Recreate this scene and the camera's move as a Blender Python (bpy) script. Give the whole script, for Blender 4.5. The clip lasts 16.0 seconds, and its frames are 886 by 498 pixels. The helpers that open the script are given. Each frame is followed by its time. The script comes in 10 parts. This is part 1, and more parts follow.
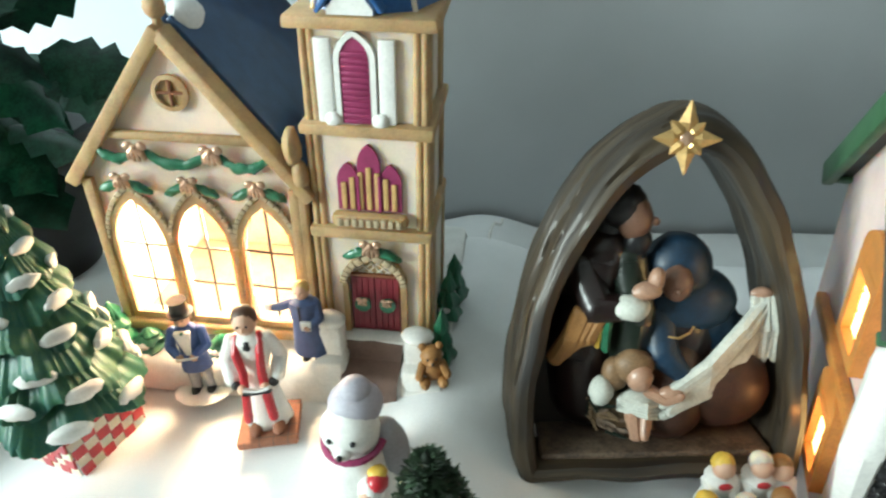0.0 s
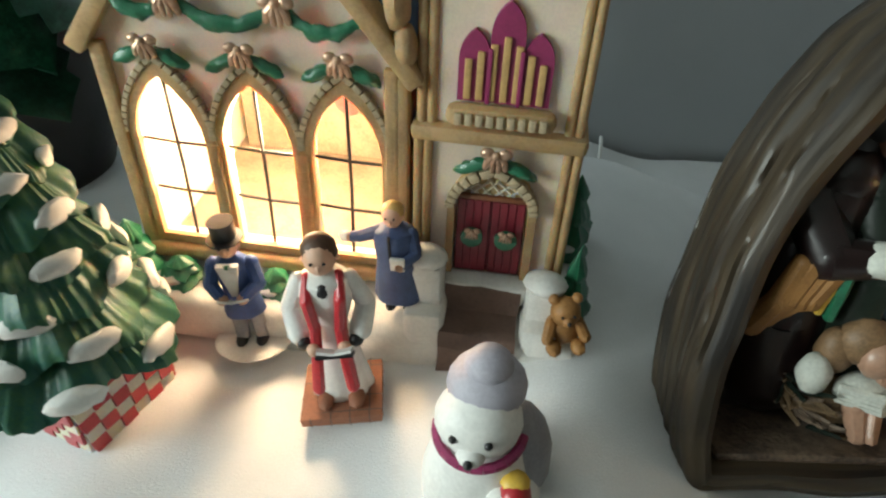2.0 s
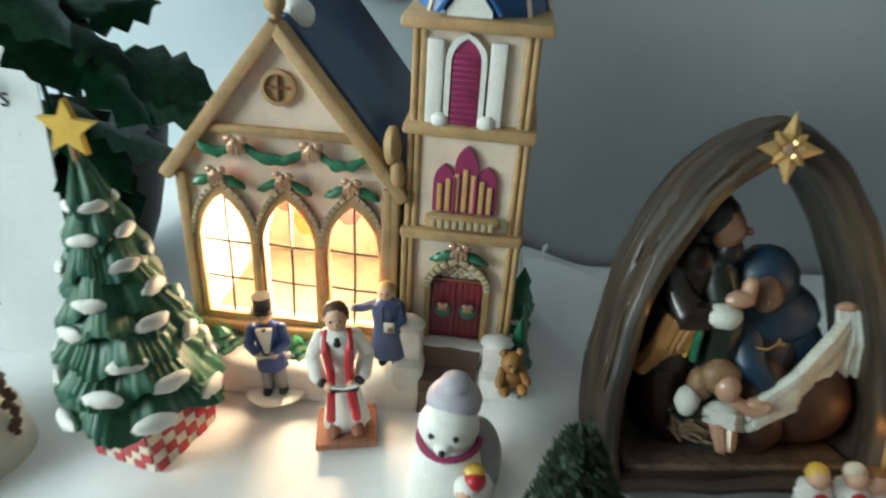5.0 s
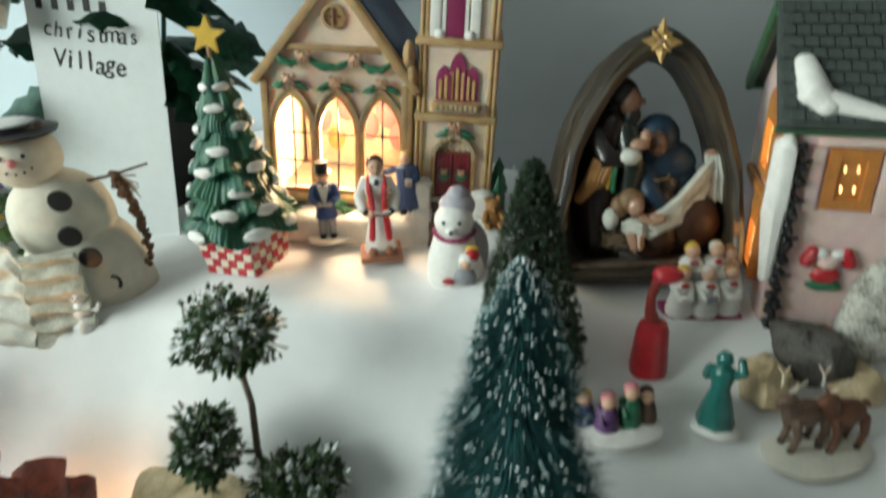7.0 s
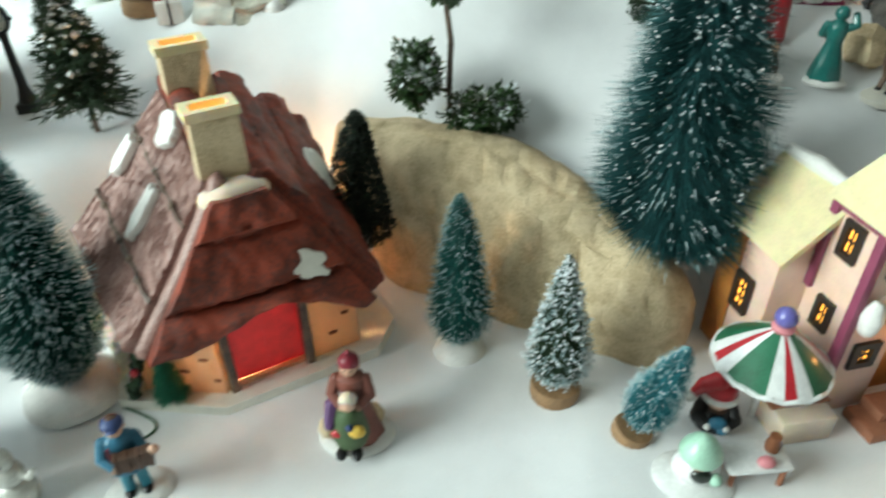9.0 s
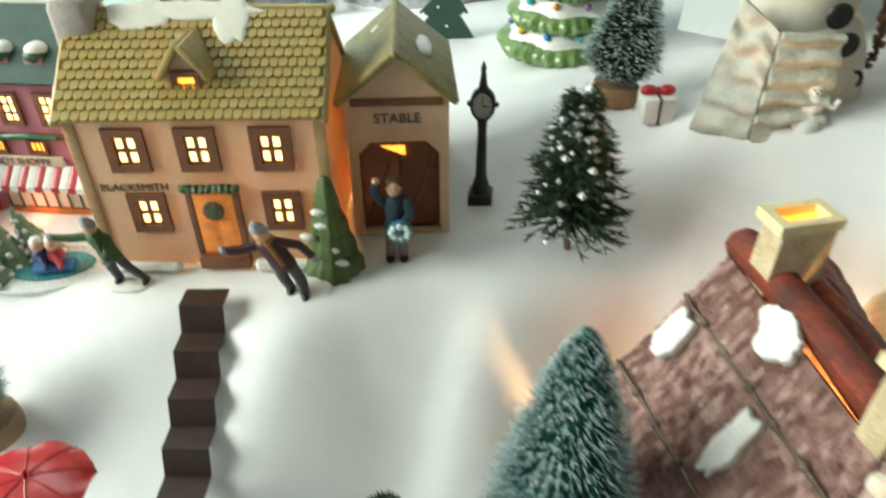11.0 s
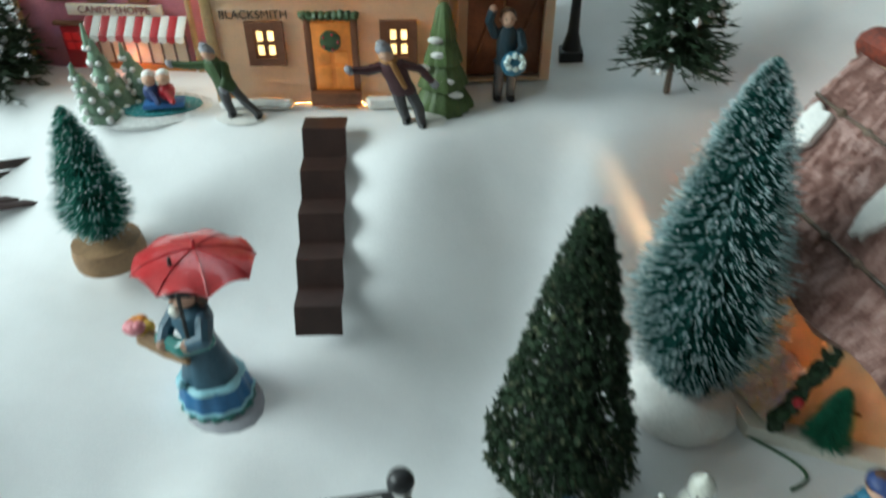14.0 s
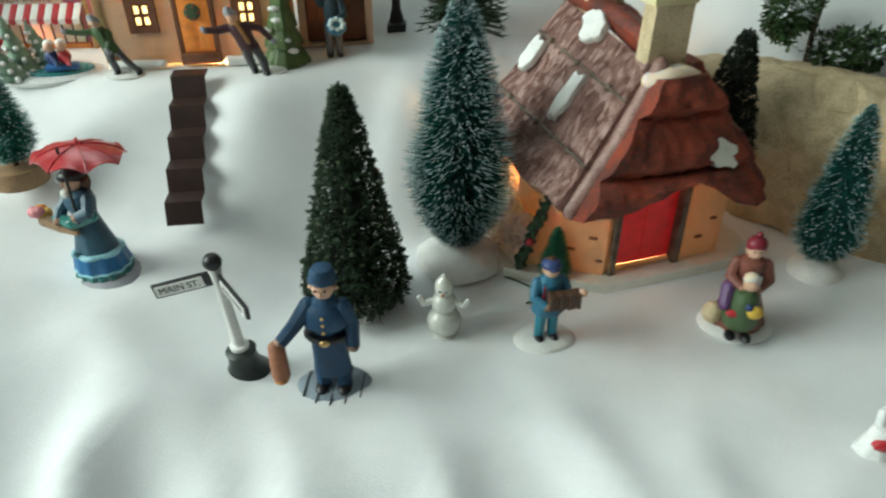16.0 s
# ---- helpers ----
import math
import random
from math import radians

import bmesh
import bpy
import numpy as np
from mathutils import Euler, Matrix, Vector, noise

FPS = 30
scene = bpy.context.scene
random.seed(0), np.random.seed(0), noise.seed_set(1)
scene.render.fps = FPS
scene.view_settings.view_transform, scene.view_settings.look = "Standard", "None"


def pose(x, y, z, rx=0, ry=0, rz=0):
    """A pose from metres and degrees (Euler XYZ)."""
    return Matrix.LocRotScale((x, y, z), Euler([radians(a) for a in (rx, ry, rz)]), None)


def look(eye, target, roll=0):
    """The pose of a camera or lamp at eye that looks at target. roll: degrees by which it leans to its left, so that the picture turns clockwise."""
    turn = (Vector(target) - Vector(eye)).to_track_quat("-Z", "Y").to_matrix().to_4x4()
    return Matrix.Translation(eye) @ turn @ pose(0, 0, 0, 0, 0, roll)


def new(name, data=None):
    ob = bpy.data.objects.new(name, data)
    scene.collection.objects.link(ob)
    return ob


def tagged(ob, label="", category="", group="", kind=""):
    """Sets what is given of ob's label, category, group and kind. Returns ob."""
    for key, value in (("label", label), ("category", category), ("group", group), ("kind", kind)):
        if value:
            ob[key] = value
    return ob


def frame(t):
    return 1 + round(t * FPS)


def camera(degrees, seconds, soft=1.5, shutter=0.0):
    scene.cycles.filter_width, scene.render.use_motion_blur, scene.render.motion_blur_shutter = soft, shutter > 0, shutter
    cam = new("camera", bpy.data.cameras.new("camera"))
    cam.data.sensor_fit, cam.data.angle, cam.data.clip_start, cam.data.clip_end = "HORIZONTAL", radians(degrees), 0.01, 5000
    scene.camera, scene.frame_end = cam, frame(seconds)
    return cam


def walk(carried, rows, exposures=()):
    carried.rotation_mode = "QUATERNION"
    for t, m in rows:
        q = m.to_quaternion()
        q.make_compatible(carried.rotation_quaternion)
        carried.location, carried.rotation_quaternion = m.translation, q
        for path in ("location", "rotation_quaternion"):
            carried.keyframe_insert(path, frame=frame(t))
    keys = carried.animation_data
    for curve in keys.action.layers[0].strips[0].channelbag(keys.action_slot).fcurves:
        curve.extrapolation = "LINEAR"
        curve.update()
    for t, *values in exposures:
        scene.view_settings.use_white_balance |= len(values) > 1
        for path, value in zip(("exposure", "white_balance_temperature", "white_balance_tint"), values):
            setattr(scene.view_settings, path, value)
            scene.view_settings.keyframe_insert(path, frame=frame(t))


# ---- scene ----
cam = camera(66.0, 16.0, soft=2.2, shutter=0.5)
PATH = [
    (0, (0.176, 0.082, 0.638), (-0.019, 1.753, -0.444), -4.3),
    (0.5, (0.143, 0.084, 0.631), (-0.053, 1.747, -0.462), -3.8),
    (1, (0.113, 0.117, 0.619), (-0.2, 1.76, -0.479), -5.9),
    (1.5, (0.116, 0.14, 0.597), (-0.106, 1.728, -0.598), -3.7),
    (2, (0.111, 0.163, 0.578), (-0.108, 1.708, -0.673), -2.7),
    (2.5, (0.113, 0.171, 0.566), (-0.063, 1.708, -0.702), -1.3),
    (3, (0.114, 0.177, 0.557), (-0.05, 1.713, -0.714), -1.2),
    (3.5, (0.109, 0.182, 0.561), (-0.042, 1.727, -0.701), -0.6),
    (4, (0.105, 0.184, 0.586), (-0.041, 1.788, -0.6), -2.0),
    (4.2, (0.106, 0.178, 0.594), (-0.028, 1.801, -0.567), -1.9),
    (6.3, (0.138, -0.122, 0.645), (-0.032, 1.758, -0.016), 0.2),
    (6.5, (0.13, -0.121, 0.634), (-0.029, 1.741, -0.077), 0.3),
    (7, (0.11, -0.151, 0.591), (0.038, 1.652, -0.271), -1.9),
    (7.5, (0.081, -0.205, 0.554), (0.042, 1.555, -0.395), -3.4),
    (8, (0.049, -0.253, 0.517), (0.048, 1.437, -0.552), -2.3),
    (8.5, (0.016, -0.283, 0.506), (0.009, 1.391, -0.588), -1.0),
    (9, (-0.022, -0.317, 0.495), (-0.063, 1.31, -0.668), -1.0),
    (9.5, (-0.093, -0.337, 0.488), (-0.255, 1.289, -0.665), -0.8),
    (10, (-0.164, -0.295, 0.492), (-0.624, 1.262, -0.676), -1.3),
    (10.2, (-0.185, -0.274, 0.499), (-0.694, 1.273, -0.662), -0.5),
    (12.3, (-0.378, -0.105, 0.544), (-0.952, 1.421, -0.614), -1.1),
    (12.5, (-0.386, -0.097, 0.536), (-0.925, 1.459, -0.601), -0.2),
    (13, (-0.387, -0.13, 0.495), (-0.862, 1.432, -0.66), -0.8),
    (13.5, (-0.36, -0.203, 0.467), (-0.825, 1.38, -0.664), 0.3),
    (14, (-0.328, -0.289, 0.446), (-0.817, 1.251, -0.732), 0.2),
    (14.5, (-0.29, -0.34, 0.439), (-0.726, 1.232, -0.717), 0.2),
    (15, (-0.263, -0.38, 0.432), (-0.671, 1.197, -0.727), 0.3),
    (15.5, (-0.234, -0.404, 0.435), (-0.608, 1.192, -0.712), -0.3),
    (16, (-0.198, -0.422, 0.443), (-0.566, 1.208, -0.657), -0.3),
]
EXPOSURES = [(0.0, 0.88, 6200, 10), (1.0, 0.25, 6400, 11), (2.0, 0, 6400, 12), (3.0, 0, 6250, 11), (4.2, 0, 6050, 9), (6.3, 0.27, 6450, 10), (7.0, 0, 6550, 11), (7.5, -0.12, 6550, 12), (8.0, 0.1, 6500, 11), (9.0, 0.37, 6350, 10), (9.5, 0.45, 6300, 10), (10.2, 0.3, 6600, 11), (12.3, -0.05, 7050, 13), (13.0, 0.1, 6800, 13), (13.5, -0.12, 6150, 11), (14.0, -0.35, 6050, 10), (15.0, -0.32, 6100, 9), (15.5, -0.28, 6250, 10), (16.0, -0.25, 6500, 10)]
walk(cam, [(t, look(eye, target, roll)) for t, eye, target, roll in PATH], EXPOSURES)

# ---- daylight and exposure ----
world = bpy.data.worlds.new("daylight")
scene.world = world
world.use_nodes = True
wn = world.node_tree.nodes
sky = wn.new("ShaderNodeTexSky")
sky.sky_type, sky.sun_disc = "NISHITA", False
sky.sun_elevation, sky.sun_rotation = radians(28), radians(-80)
wn["Background"].inputs["Strength"].default_value = 0.07
world.node_tree.links.new(sky.outputs[0], wn["Background"].inputs[0])


def area_lamp(name, eye, target, sx, sy, watts, colour):
    lamp = bpy.data.lights.new(name, "AREA")
    lamp.shape, lamp.size, lamp.size_y, lamp.energy, lamp.color = "RECTANGLE", sx, sy, watts, colour
    ob = new(name, lamp)
    ob.matrix_world = look(eye, target)
    return ob


def bulb(name, place, watts, colour=(1.0, 0.56, 0.2), radius=0.006):
    lamp = bpy.data.lights.new(name, "POINT")
    lamp.energy, lamp.color, lamp.shadow_soft_size = watts, colour, radius
    ob = new(name, lamp)
    ob.location = place
    return ob


# sky light through the west window, plus an added back fill with no window
area_lamp("window_daylight", (-1.88, -0.68, 1.10), (-0.1, 0.1, 0.2), 1.25, 1.0, 56.0, (0.87, 1.0, 0.92))
area_lamp("back_window_daylight", (-0.75, 0.75, 1.25), (-0.5, 0.0, 0.2), 0.9, 0.6, 3.5, (0.82, 0.97, 1.0))

# ---- materials ----
def paint(name, colour, rough=0.55, grain=40.0, vary=0.12, bump=0.15, metal=0.0, coat=0.0, blotch=9.0, second=None, random_vary=0.0, island=0.0, scale=0.001):
    """A procedural surface: base colour varied at two scales, roughness varied, fine relief."""
    m = bpy.data.materials.new(name)
    m.use_nodes = True
    n, l = m.node_tree.nodes, m.node_tree.links
    b = n["Principled BSDF"]
    tc = n.new("ShaderNodeTexCoord")
    fine, big = n.new("ShaderNodeTexNoise"), n.new("ShaderNodeTexNoise")
    fine.inputs["Scale"].default_value, fine.inputs["Detail"].default_value = grain * 10, 4
    big.inputs["Scale"].default_value, big.inputs["Detail"].default_value = blotch * 10, 3
    l.new(tc.outputs["Object"], fine.inputs["Vector"]), l.new(tc.outputs["Object"], big.inputs["Vector"])
    mix = n.new("ShaderNodeMix")
    mix.data_type = "RGBA"
    dark = second or tuple(c * (1 - 2.2 * vary) for c in colour)
    mix.inputs[6].default_value, mix.inputs[7].default_value = (*dark, 1), (*colour, 1)
    ramp = n.new("ShaderNodeMapRange")
    ramp.inputs[1].default_value, ramp.inputs[2].default_value = 0.38, 0.58
    add = n.new("ShaderNodeMath")
    add.operation = "MULTIPLY_ADD"
    add.inputs[1].default_value = 0.45
    l.new(fine.outputs[0], add.inputs[0])
    half = n.new("ShaderNodeMath")
    half.operation = "MULTIPLY"
    half.inputs[1].default_value = 0.55
    l.new(big.outputs[0], half.inputs[0]), l.new(half.outputs[0], add.inputs[2])
    l.new(add.outputs[0], ramp.inputs[0]), l.new(ramp.outputs[0], mix.inputs[0])
    out = mix.outputs[2]
    if random_vary or island:
        src = n.new("ShaderNodeNewGeometry") if island else n.new("ShaderNodeObjectInfo")
        hsv, rng = n.new("ShaderNodeHueSaturation"), n.new("ShaderNodeMapRange")
        amount = island or random_vary
        rng.inputs[3].default_value, rng.inputs[4].default_value = 1 - amount, 1 + amount
        l.new(src.outputs["Random Per Island" if island else "Random"], rng.inputs[0])
        l.new(rng.outputs[0], hsv.inputs["Value"]), l.new(out, hsv.inputs["Color"])
        out = hsv.outputs[0]
    l.new(out, b.inputs["Base Color"])
    rr = n.new("ShaderNodeMapRange")
    rr.inputs[3].default_value, rr.inputs[4].default_value = max(0.05, rough - 0.1), min(1, rough + 0.12)
    l.new(fine.outputs[0], rr.inputs[0]), l.new(rr.outputs[0], b.inputs["Roughness"])
    b.inputs["Metallic"].default_value, b.inputs["Coat Weight"].default_value = metal, coat
    if bump:
        bp = n.new("ShaderNodeBump")
        bp.inputs["Strength"].default_value, bp.inputs["Distance"].default_value = bump, scale
        l.new(add.outputs[0], bp.inputs["Height"]), l.new(bp.outputs[0], b.inputs["Normal"])
    return m


def glow(name, colour, strength):
    """A lit translucent pane: warm, uneven glow over a pale body."""
    m = paint(name, colour, 0.4, 60, 0.1, 0)
    n, l = m.node_tree.nodes, m.node_tree.links
    b = n["Principled BSDF"]
    tc, tex, rng = n.new("ShaderNodeTexCoord"), n.new("ShaderNodeTexNoise"), n.new("ShaderNodeMapRange")
    tex.inputs["Scale"].default_value = 140
    l.new(tc.outputs["Object"], tex.inputs["Vector"]), l.new(tex.outputs[0], rng.inputs[0])
    rng.inputs[1].default_value, rng.inputs[2].default_value = 0.3, 0.7
    rng.inputs[3].default_value, rng.inputs[4].default_value = strength * 0.6, strength * 1.25
    b.inputs["Emission Color"].default_value = (*colour, 1)
    l.new(rng.outputs[0], b.inputs["Emission Strength"])
    return m


def porcelain(name, colour, **k):
    """Bisque or glazed ceramic that lets a little lamp light through."""
    m = paint(name, colour, **k)
    b = m.node_tree.nodes["Principled BSDF"]
    b.inputs["Subsurface Weight"].default_value = 0.65
    b.inputs["Subsurface Scale"].default_value = 0.22
    b.inputs["Subsurface Radius"].default_value = (0.012, 0.005, 0.002)
    return m


# ---- mesh tools ----
class Shape:
    """A bmesh with a current material slot; every new face takes it."""

    def __init__(self, *materials):
        self.bm, self.mats, self.slot, self.smooth = bmesh.new(), list(materials), 0, True

    def use(self, material):
        if material not in self.mats:
            self.mats.append(material)
        self.slot = self.mats.index(material)
        return self

    def _done(self, verts, m=None):
        if m is not None:
            bmesh.ops.transform(self.bm, matrix=m, verts=verts)
        for v in verts:
            for f in v.link_faces:
                f.material_index = self.slot

    def box(self, lo, hi, bevel=0.0, m=None):
        lo, hi = Vector(lo), Vector(hi)
        vs = bmesh.ops.create_cube(self.bm, size=1, matrix=Matrix.LocRotScale((lo + hi) / 2, None, hi - lo))["verts"]
        if bevel:
            es = list({e for v in vs for e in v.link_edges})
            r = bmesh.ops.bevel(self.bm, geom=es, offset=bevel, segments=2, affect="EDGES", profile=0.5)
            vs = r["verts"]
        self._done(vs, m)
        return self

    def ball(self, c, r, n=12, scale=(1, 1, 1), m=None):
        r3 = Vector(scale) * r
        vs = bmesh.ops.create_uvsphere(self.bm, u_segments=n, v_segments=max(6, n * 2 // 3), radius=1, matrix=Matrix.LocRotScale(Vector(c), None, r3))["verts"]
        self._done(vs, m)
        return self

    def cone(self, a, b, ra, rb, n=10, caps=True):
        a, b = Vector(a), Vector(b)
        d = b - a
        q = d.to_track_quat("Z", "Y")
        vs = bmesh.ops.create_cone(self.bm, segments=n, radius1=ra, radius2=max(rb, 1e-5), depth=d.length, cap_ends=caps, matrix=Matrix.LocRotScale((a + b) / 2, q, None))["verts"]
        self._done(vs)
        return self

    def limb(self, pts, radii, n=8):
        """A tube through points, with balls at the joints."""
        for i in range(len(pts) - 1):
            self.cone(pts[i], pts[i + 1], radii[i], radii[i + 1], n)
        for p, r in zip(pts, radii):
            self.ball(p, r, n)
        return self

    def lathe(self, profile, n=20, c=(0, 0, 0), wave=None, scale=(1, 1), m=None):
        """A turned body: profile of (radius, z). wave(angle, z) scales the radius."""
        bm, rings = self.bm, []
        for r, z in profile:
            ring = []
            for i in range(n):
                a = 2 * math.pi * i / n
                k = r * (wave(a, z) if wave else 1)
                ring.append(bm.verts.new((c[0] + k * math.cos(a) * scale[0], c[1] + k * math.sin(a) * scale[1], c[2] + z)))
            rings.append(ring)
        for lo, hi in zip(rings, rings[1:]):
            for i in range(n):
                bm.faces.new((lo[i], lo[(i + 1) % n], hi[(i + 1) % n], hi[i]))
        bm.faces.new(rings[0][::-1]), bm.faces.new(rings[-1])
        self._done([v for r in rings for v in r], m)
        return self

    def prism(self, outline, y0, y1, m=None, holes=()):
        """An outline in x, z, pushed from y0 to y1; holes go right through."""
        bm = self.bm
        loops = [list(outline), *[list(h) for h in holes]]
        made, edges = [], []
        front = []
        for loop in loops:
            vs = [bm.verts.new((x, y0, z)) for x, z in loop]
            front.append(vs)
            edges += [bm.edges.new((vs[i], vs[(i + 1) % len(vs)])) for i in range(len(vs))]
        fill = bmesh.ops.triangle_fill(bm, edges=edges, use_beauty=True, use_dissolve=False)
        faces = [g for g in fill["geom"] if isinstance(g, bmesh.types.BMFace)]
        back = {}
        for vs in front:
            for v in vs:
                back[v] = bm.verts.new((v.co.x, y1, v.co.z))
        for f in faces:
            f.normal_update()
            if f.normal.y * (y1 - y0) > 0:
                f.normal_flip()
        for f in faces:
            bm.faces.new([back[v] for v in reversed(f.verts)])
        for vs in front:
            for i in range(len(vs)):
                a, b = vs[i], vs[(i + 1) % len(vs)]
                bm.faces.new((a, b, back[b], back[a]))
        allv = [v for vs in front for v in vs]
        allv += [back[v] for v in allv]
        bmesh.ops.recalc_face_normals(bm, faces=list({f for v in allv for f in v.link_faces}))
        self._done(allv, m)
        return self

    def tube(self, pts, r, n=6, closed=False):
        for a, b in zip(pts, [*pts[1:], pts[0]] if closed else pts[1:]):
            if (Vector(a) - Vector(b)).length > 1e-6:
                self.cone(a, b, r, r, n)
        return self

    def rough(self, amount, size, seed=0.0):
        for v in self.bm.verts:
            v.co += noise.noise_vector(v.co / size + Vector((seed, seed, 0))) * amount
        return self

    def mesh(self, name, smooth=None):
        me = bpy.data.meshes.new(name)
        self.bm.to_mesh(me)
        self.bm.free()
        for m in self.mats:
            me.materials.append(m)
        if self.smooth if smooth is None else smooth:
            me.polygons.foreach_set("use_smooth", [True] * len(me.polygons))
            me.set_sharp_from_angle(angle=radians(40))
        return me


def part(name, shape, parent, label="", smooth=None, place=None):
    ob = new(name, shape.mesh(name, smooth) if isinstance(shape, Shape) else shape)
    ob.parent = parent
    if place is not None:
        ob.matrix_local = place
    return tagged(ob, label) if label else ob


def thing(name, label, category, m, group="", kind=""):
    ob = new(name)
    ob.empty_display_size = 0.01
    ob.matrix_basis = m
    return tagged(ob, label, category, group, kind)


def solid(name, shape, label, category, m, group="", kind="", smooth=None):
    ob = new(name, shape.mesh(name, smooth))
    ob.matrix_basis = m
    return tagged(ob, label, category, group, kind)


def step(a, b, t):
    t = min(1.0, max(0.0, (t - a) / (b - a)))
    return t * t * (3 - 2 * t)


def along(x, *knots):
    """Smooth run through knots (x, value)."""
    if x <= knots[0][0]:
        return knots[0][1]
    for (x0, v0), (x1, v1) in zip(knots, knots[1:]):
        if x < x1:
            return v0 + (v1 - v0) * step(x0, x1, x)
    return knots[-1][1]


def height(x, y):
    """The snow blanket: a low front, a terrace for the smithy, a hill for the church."""
    edge = along(x, (-0.75, 0.0), (-0.47, 0.005), (-0.36, 0.06), (-0.24, 0.15), (-0.13, 0.215), (0.02, 0.14), (0.125, 0.07), (0.19, 0.135), (0.32, 0.10), (0.5, 0.08))
    wide = along(x, (-0.5, 0.05), (-0.40, 0.085), (-0.33, 0.090), (-0.25, 0.055), (-0.1, 0.02), (0.1, 0.02), (0.25, 0.05))
    low = along(x, (-0.7, 0.19), (-0.5, 0.168), (-0.36, 0.148), (0.2, 0.150))
    z = low + (along(x, (-0.4, 0.254), (-0.2, 0.245), (0.05, 0.235), (0.2, 0.262), (0.4, 0.27)) - low) * step(edge - wide, edge + wide, y)
    rise = along(x, (-0.75, 0.0), (-0.5, 0.02), (-0.3, 0.062), (-0.15, 0.09), (-0.04, 0.112), (0.12, 0.108), (0.25, 0.066), (0.4, 0.055))
    mid = along(x, (-0.4, 0.27), (-0.2, 0.245), (0.0, 0.225), (0.12, 0.215), (0.3, 0.245))
    z += rise * step(mid - 0.065, mid + 0.055, y)
    z += 0.004 * noise.noise(Vector((x * 7, y * 7, 0))) + 0.0022 * noise.noise(Vector((x * 19, y * 19, 4)))
    z -= 0.014 * math.exp(-((x + 0.505) / 0.032) ** 2 - ((y - 0.032) / 0.026) ** 2)
    z -= 0.016 * math.exp(-((x - 0.252) / 0.100) ** 4 - ((y - 0.335) / 0.050) ** 4)
    z -= 0.13 * step(0.53, 0.60, y) * step(-0.02, 0.06, x)
    fold = noise.noise(Vector((x * 9 + y * 5, y * 4 - x * 2, 9)))
    crease = 1 - 2.2 * abs(noise.noise(Vector((x * 11 + y * 6, y * 6 - x * 3, 5))))
    z += step(-0.08, -0.26, y) * (0.014 * max(0, crease) + 0.018 * max(0, fold)) + 0.009 * step(-0.12, -0.3, y) * noise.noise(Vector((x * 24 + y * 9, y * 10, 2)))
    return z


def on_snow(x, y, turn=0.0, sink=0.001, tip=0.0, lean=0.0):
    return pose(x, y, height(x, y) - sink, tip, lean, turn)

SNOW = paint("cotton_snow", (0.82, 0.83, 0.84), 0.95, 120, 0.03, 0.35, blotch=3, scale=0.0016)
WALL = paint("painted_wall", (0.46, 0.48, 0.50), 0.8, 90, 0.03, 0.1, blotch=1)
# same back wall, left part: its stronger light is put into the paint
LIT_WALL = paint("brighter_lit_wall", (0.62, 0.70, 0.76), 0.8, 90, 0.03, 0.1, blotch=1)
ROOM = paint("taupe_wall", (0.20, 0.19, 0.17), 0.85, 90, 0.03, 0.1, blotch=1)
CEILING = paint("white_ceiling", (0.52, 0.52, 0.50), 0.85, 90, 0.03, 0.1, blotch=1)
FLOOR = paint("carpet", (0.18, 0.15, 0.13), 0.95, 120, 0.1, 0.3)
WHITE = paint("white_paint", (0.80, 0.79, 0.76), 0.55, 60, 0.06)
CREAM = porcelain("cream_bisque", (0.80, 0.67, 0.55), rough=0.6, grain=90, vary=0.05, bump=0.25)
TAN = porcelain("tan_stone", (0.48, 0.32, 0.16), rough=0.6, grain=80, vary=0.14, bump=0.35, second=(0.36, 0.23, 0.11))
GREYSTONE = paint("grey_stone_trim", (0.46, 0.36, 0.23), 0.6, 90, 0.12, 0.4)
NAVY = paint("navy_roof", (0.025, 0.07, 0.16), 0.45, 60, 0.12, 0.2, coat=0.2)
BLUE_TILE = paint("blue_spire", (0.03, 0.13, 0.38), 0.4, 60, 0.12, 0.2, coat=0.2)
PLUM = paint("plum_paint", (0.30, 0.03, 0.11), 0.5, 60, 0.1)
PLUMTRIM = paint("plum_rose_trim", (0.27, 0.055, 0.11), 0.5, 60, 0.1)
MAROON = paint("maroon_door", (0.22, 0.015, 0.03), 0.45, 60, 0.12)
HOLLY = paint("holly_green", (0.02, 0.16, 0.08), 0.4, 70, 0.15, coat=0.3)
GOLD = paint("gold_bow", (0.62, 0.40, 0.16), 0.35, 60, 0.12, metal=0.6)
BLACK = paint("black_paint", (0.012, 0.012, 0.014), 0.4, 60, 0.2)
BROWN = paint("brown_earth", (0.15, 0.09, 0.07), 0.6, 60, 0.12)
SKIN = paint("painted_tan", (0.66, 0.40, 0.28), 0.5, 60, 0.04)
RED = paint("red_paint", (0.50, 0.02, 0.03), 0.35, 60, 0.1, coat=0.3)
DEEPBLUE = paint("blue_coat", (0.03, 0.055, 0.17), 0.5, 70, 0.12)
TEALBLUE = paint("teal_blue_coat", (0.03, 0.16, 0.26), 0.45, 70, 0.12)
GREYPAINT = paint("grey_paint", (0.30, 0.30, 0.33), 0.55, 70, 0.1)
LILAC = paint("lilac_grey", (0.42, 0.40, 0.46), 0.55, 70, 0.08)
OLIVE = paint("olive_green", (0.07, 0.12, 0.05), 0.5, 70, 0.12)
TEDDY = paint("teddy_brown", (0.36, 0.17, 0.05), 0.55, 80, 0.14, 0.4)
HAIR = paint("brown_hair", (0.09, 0.04, 0.02), 0.5, 80, 0.15)
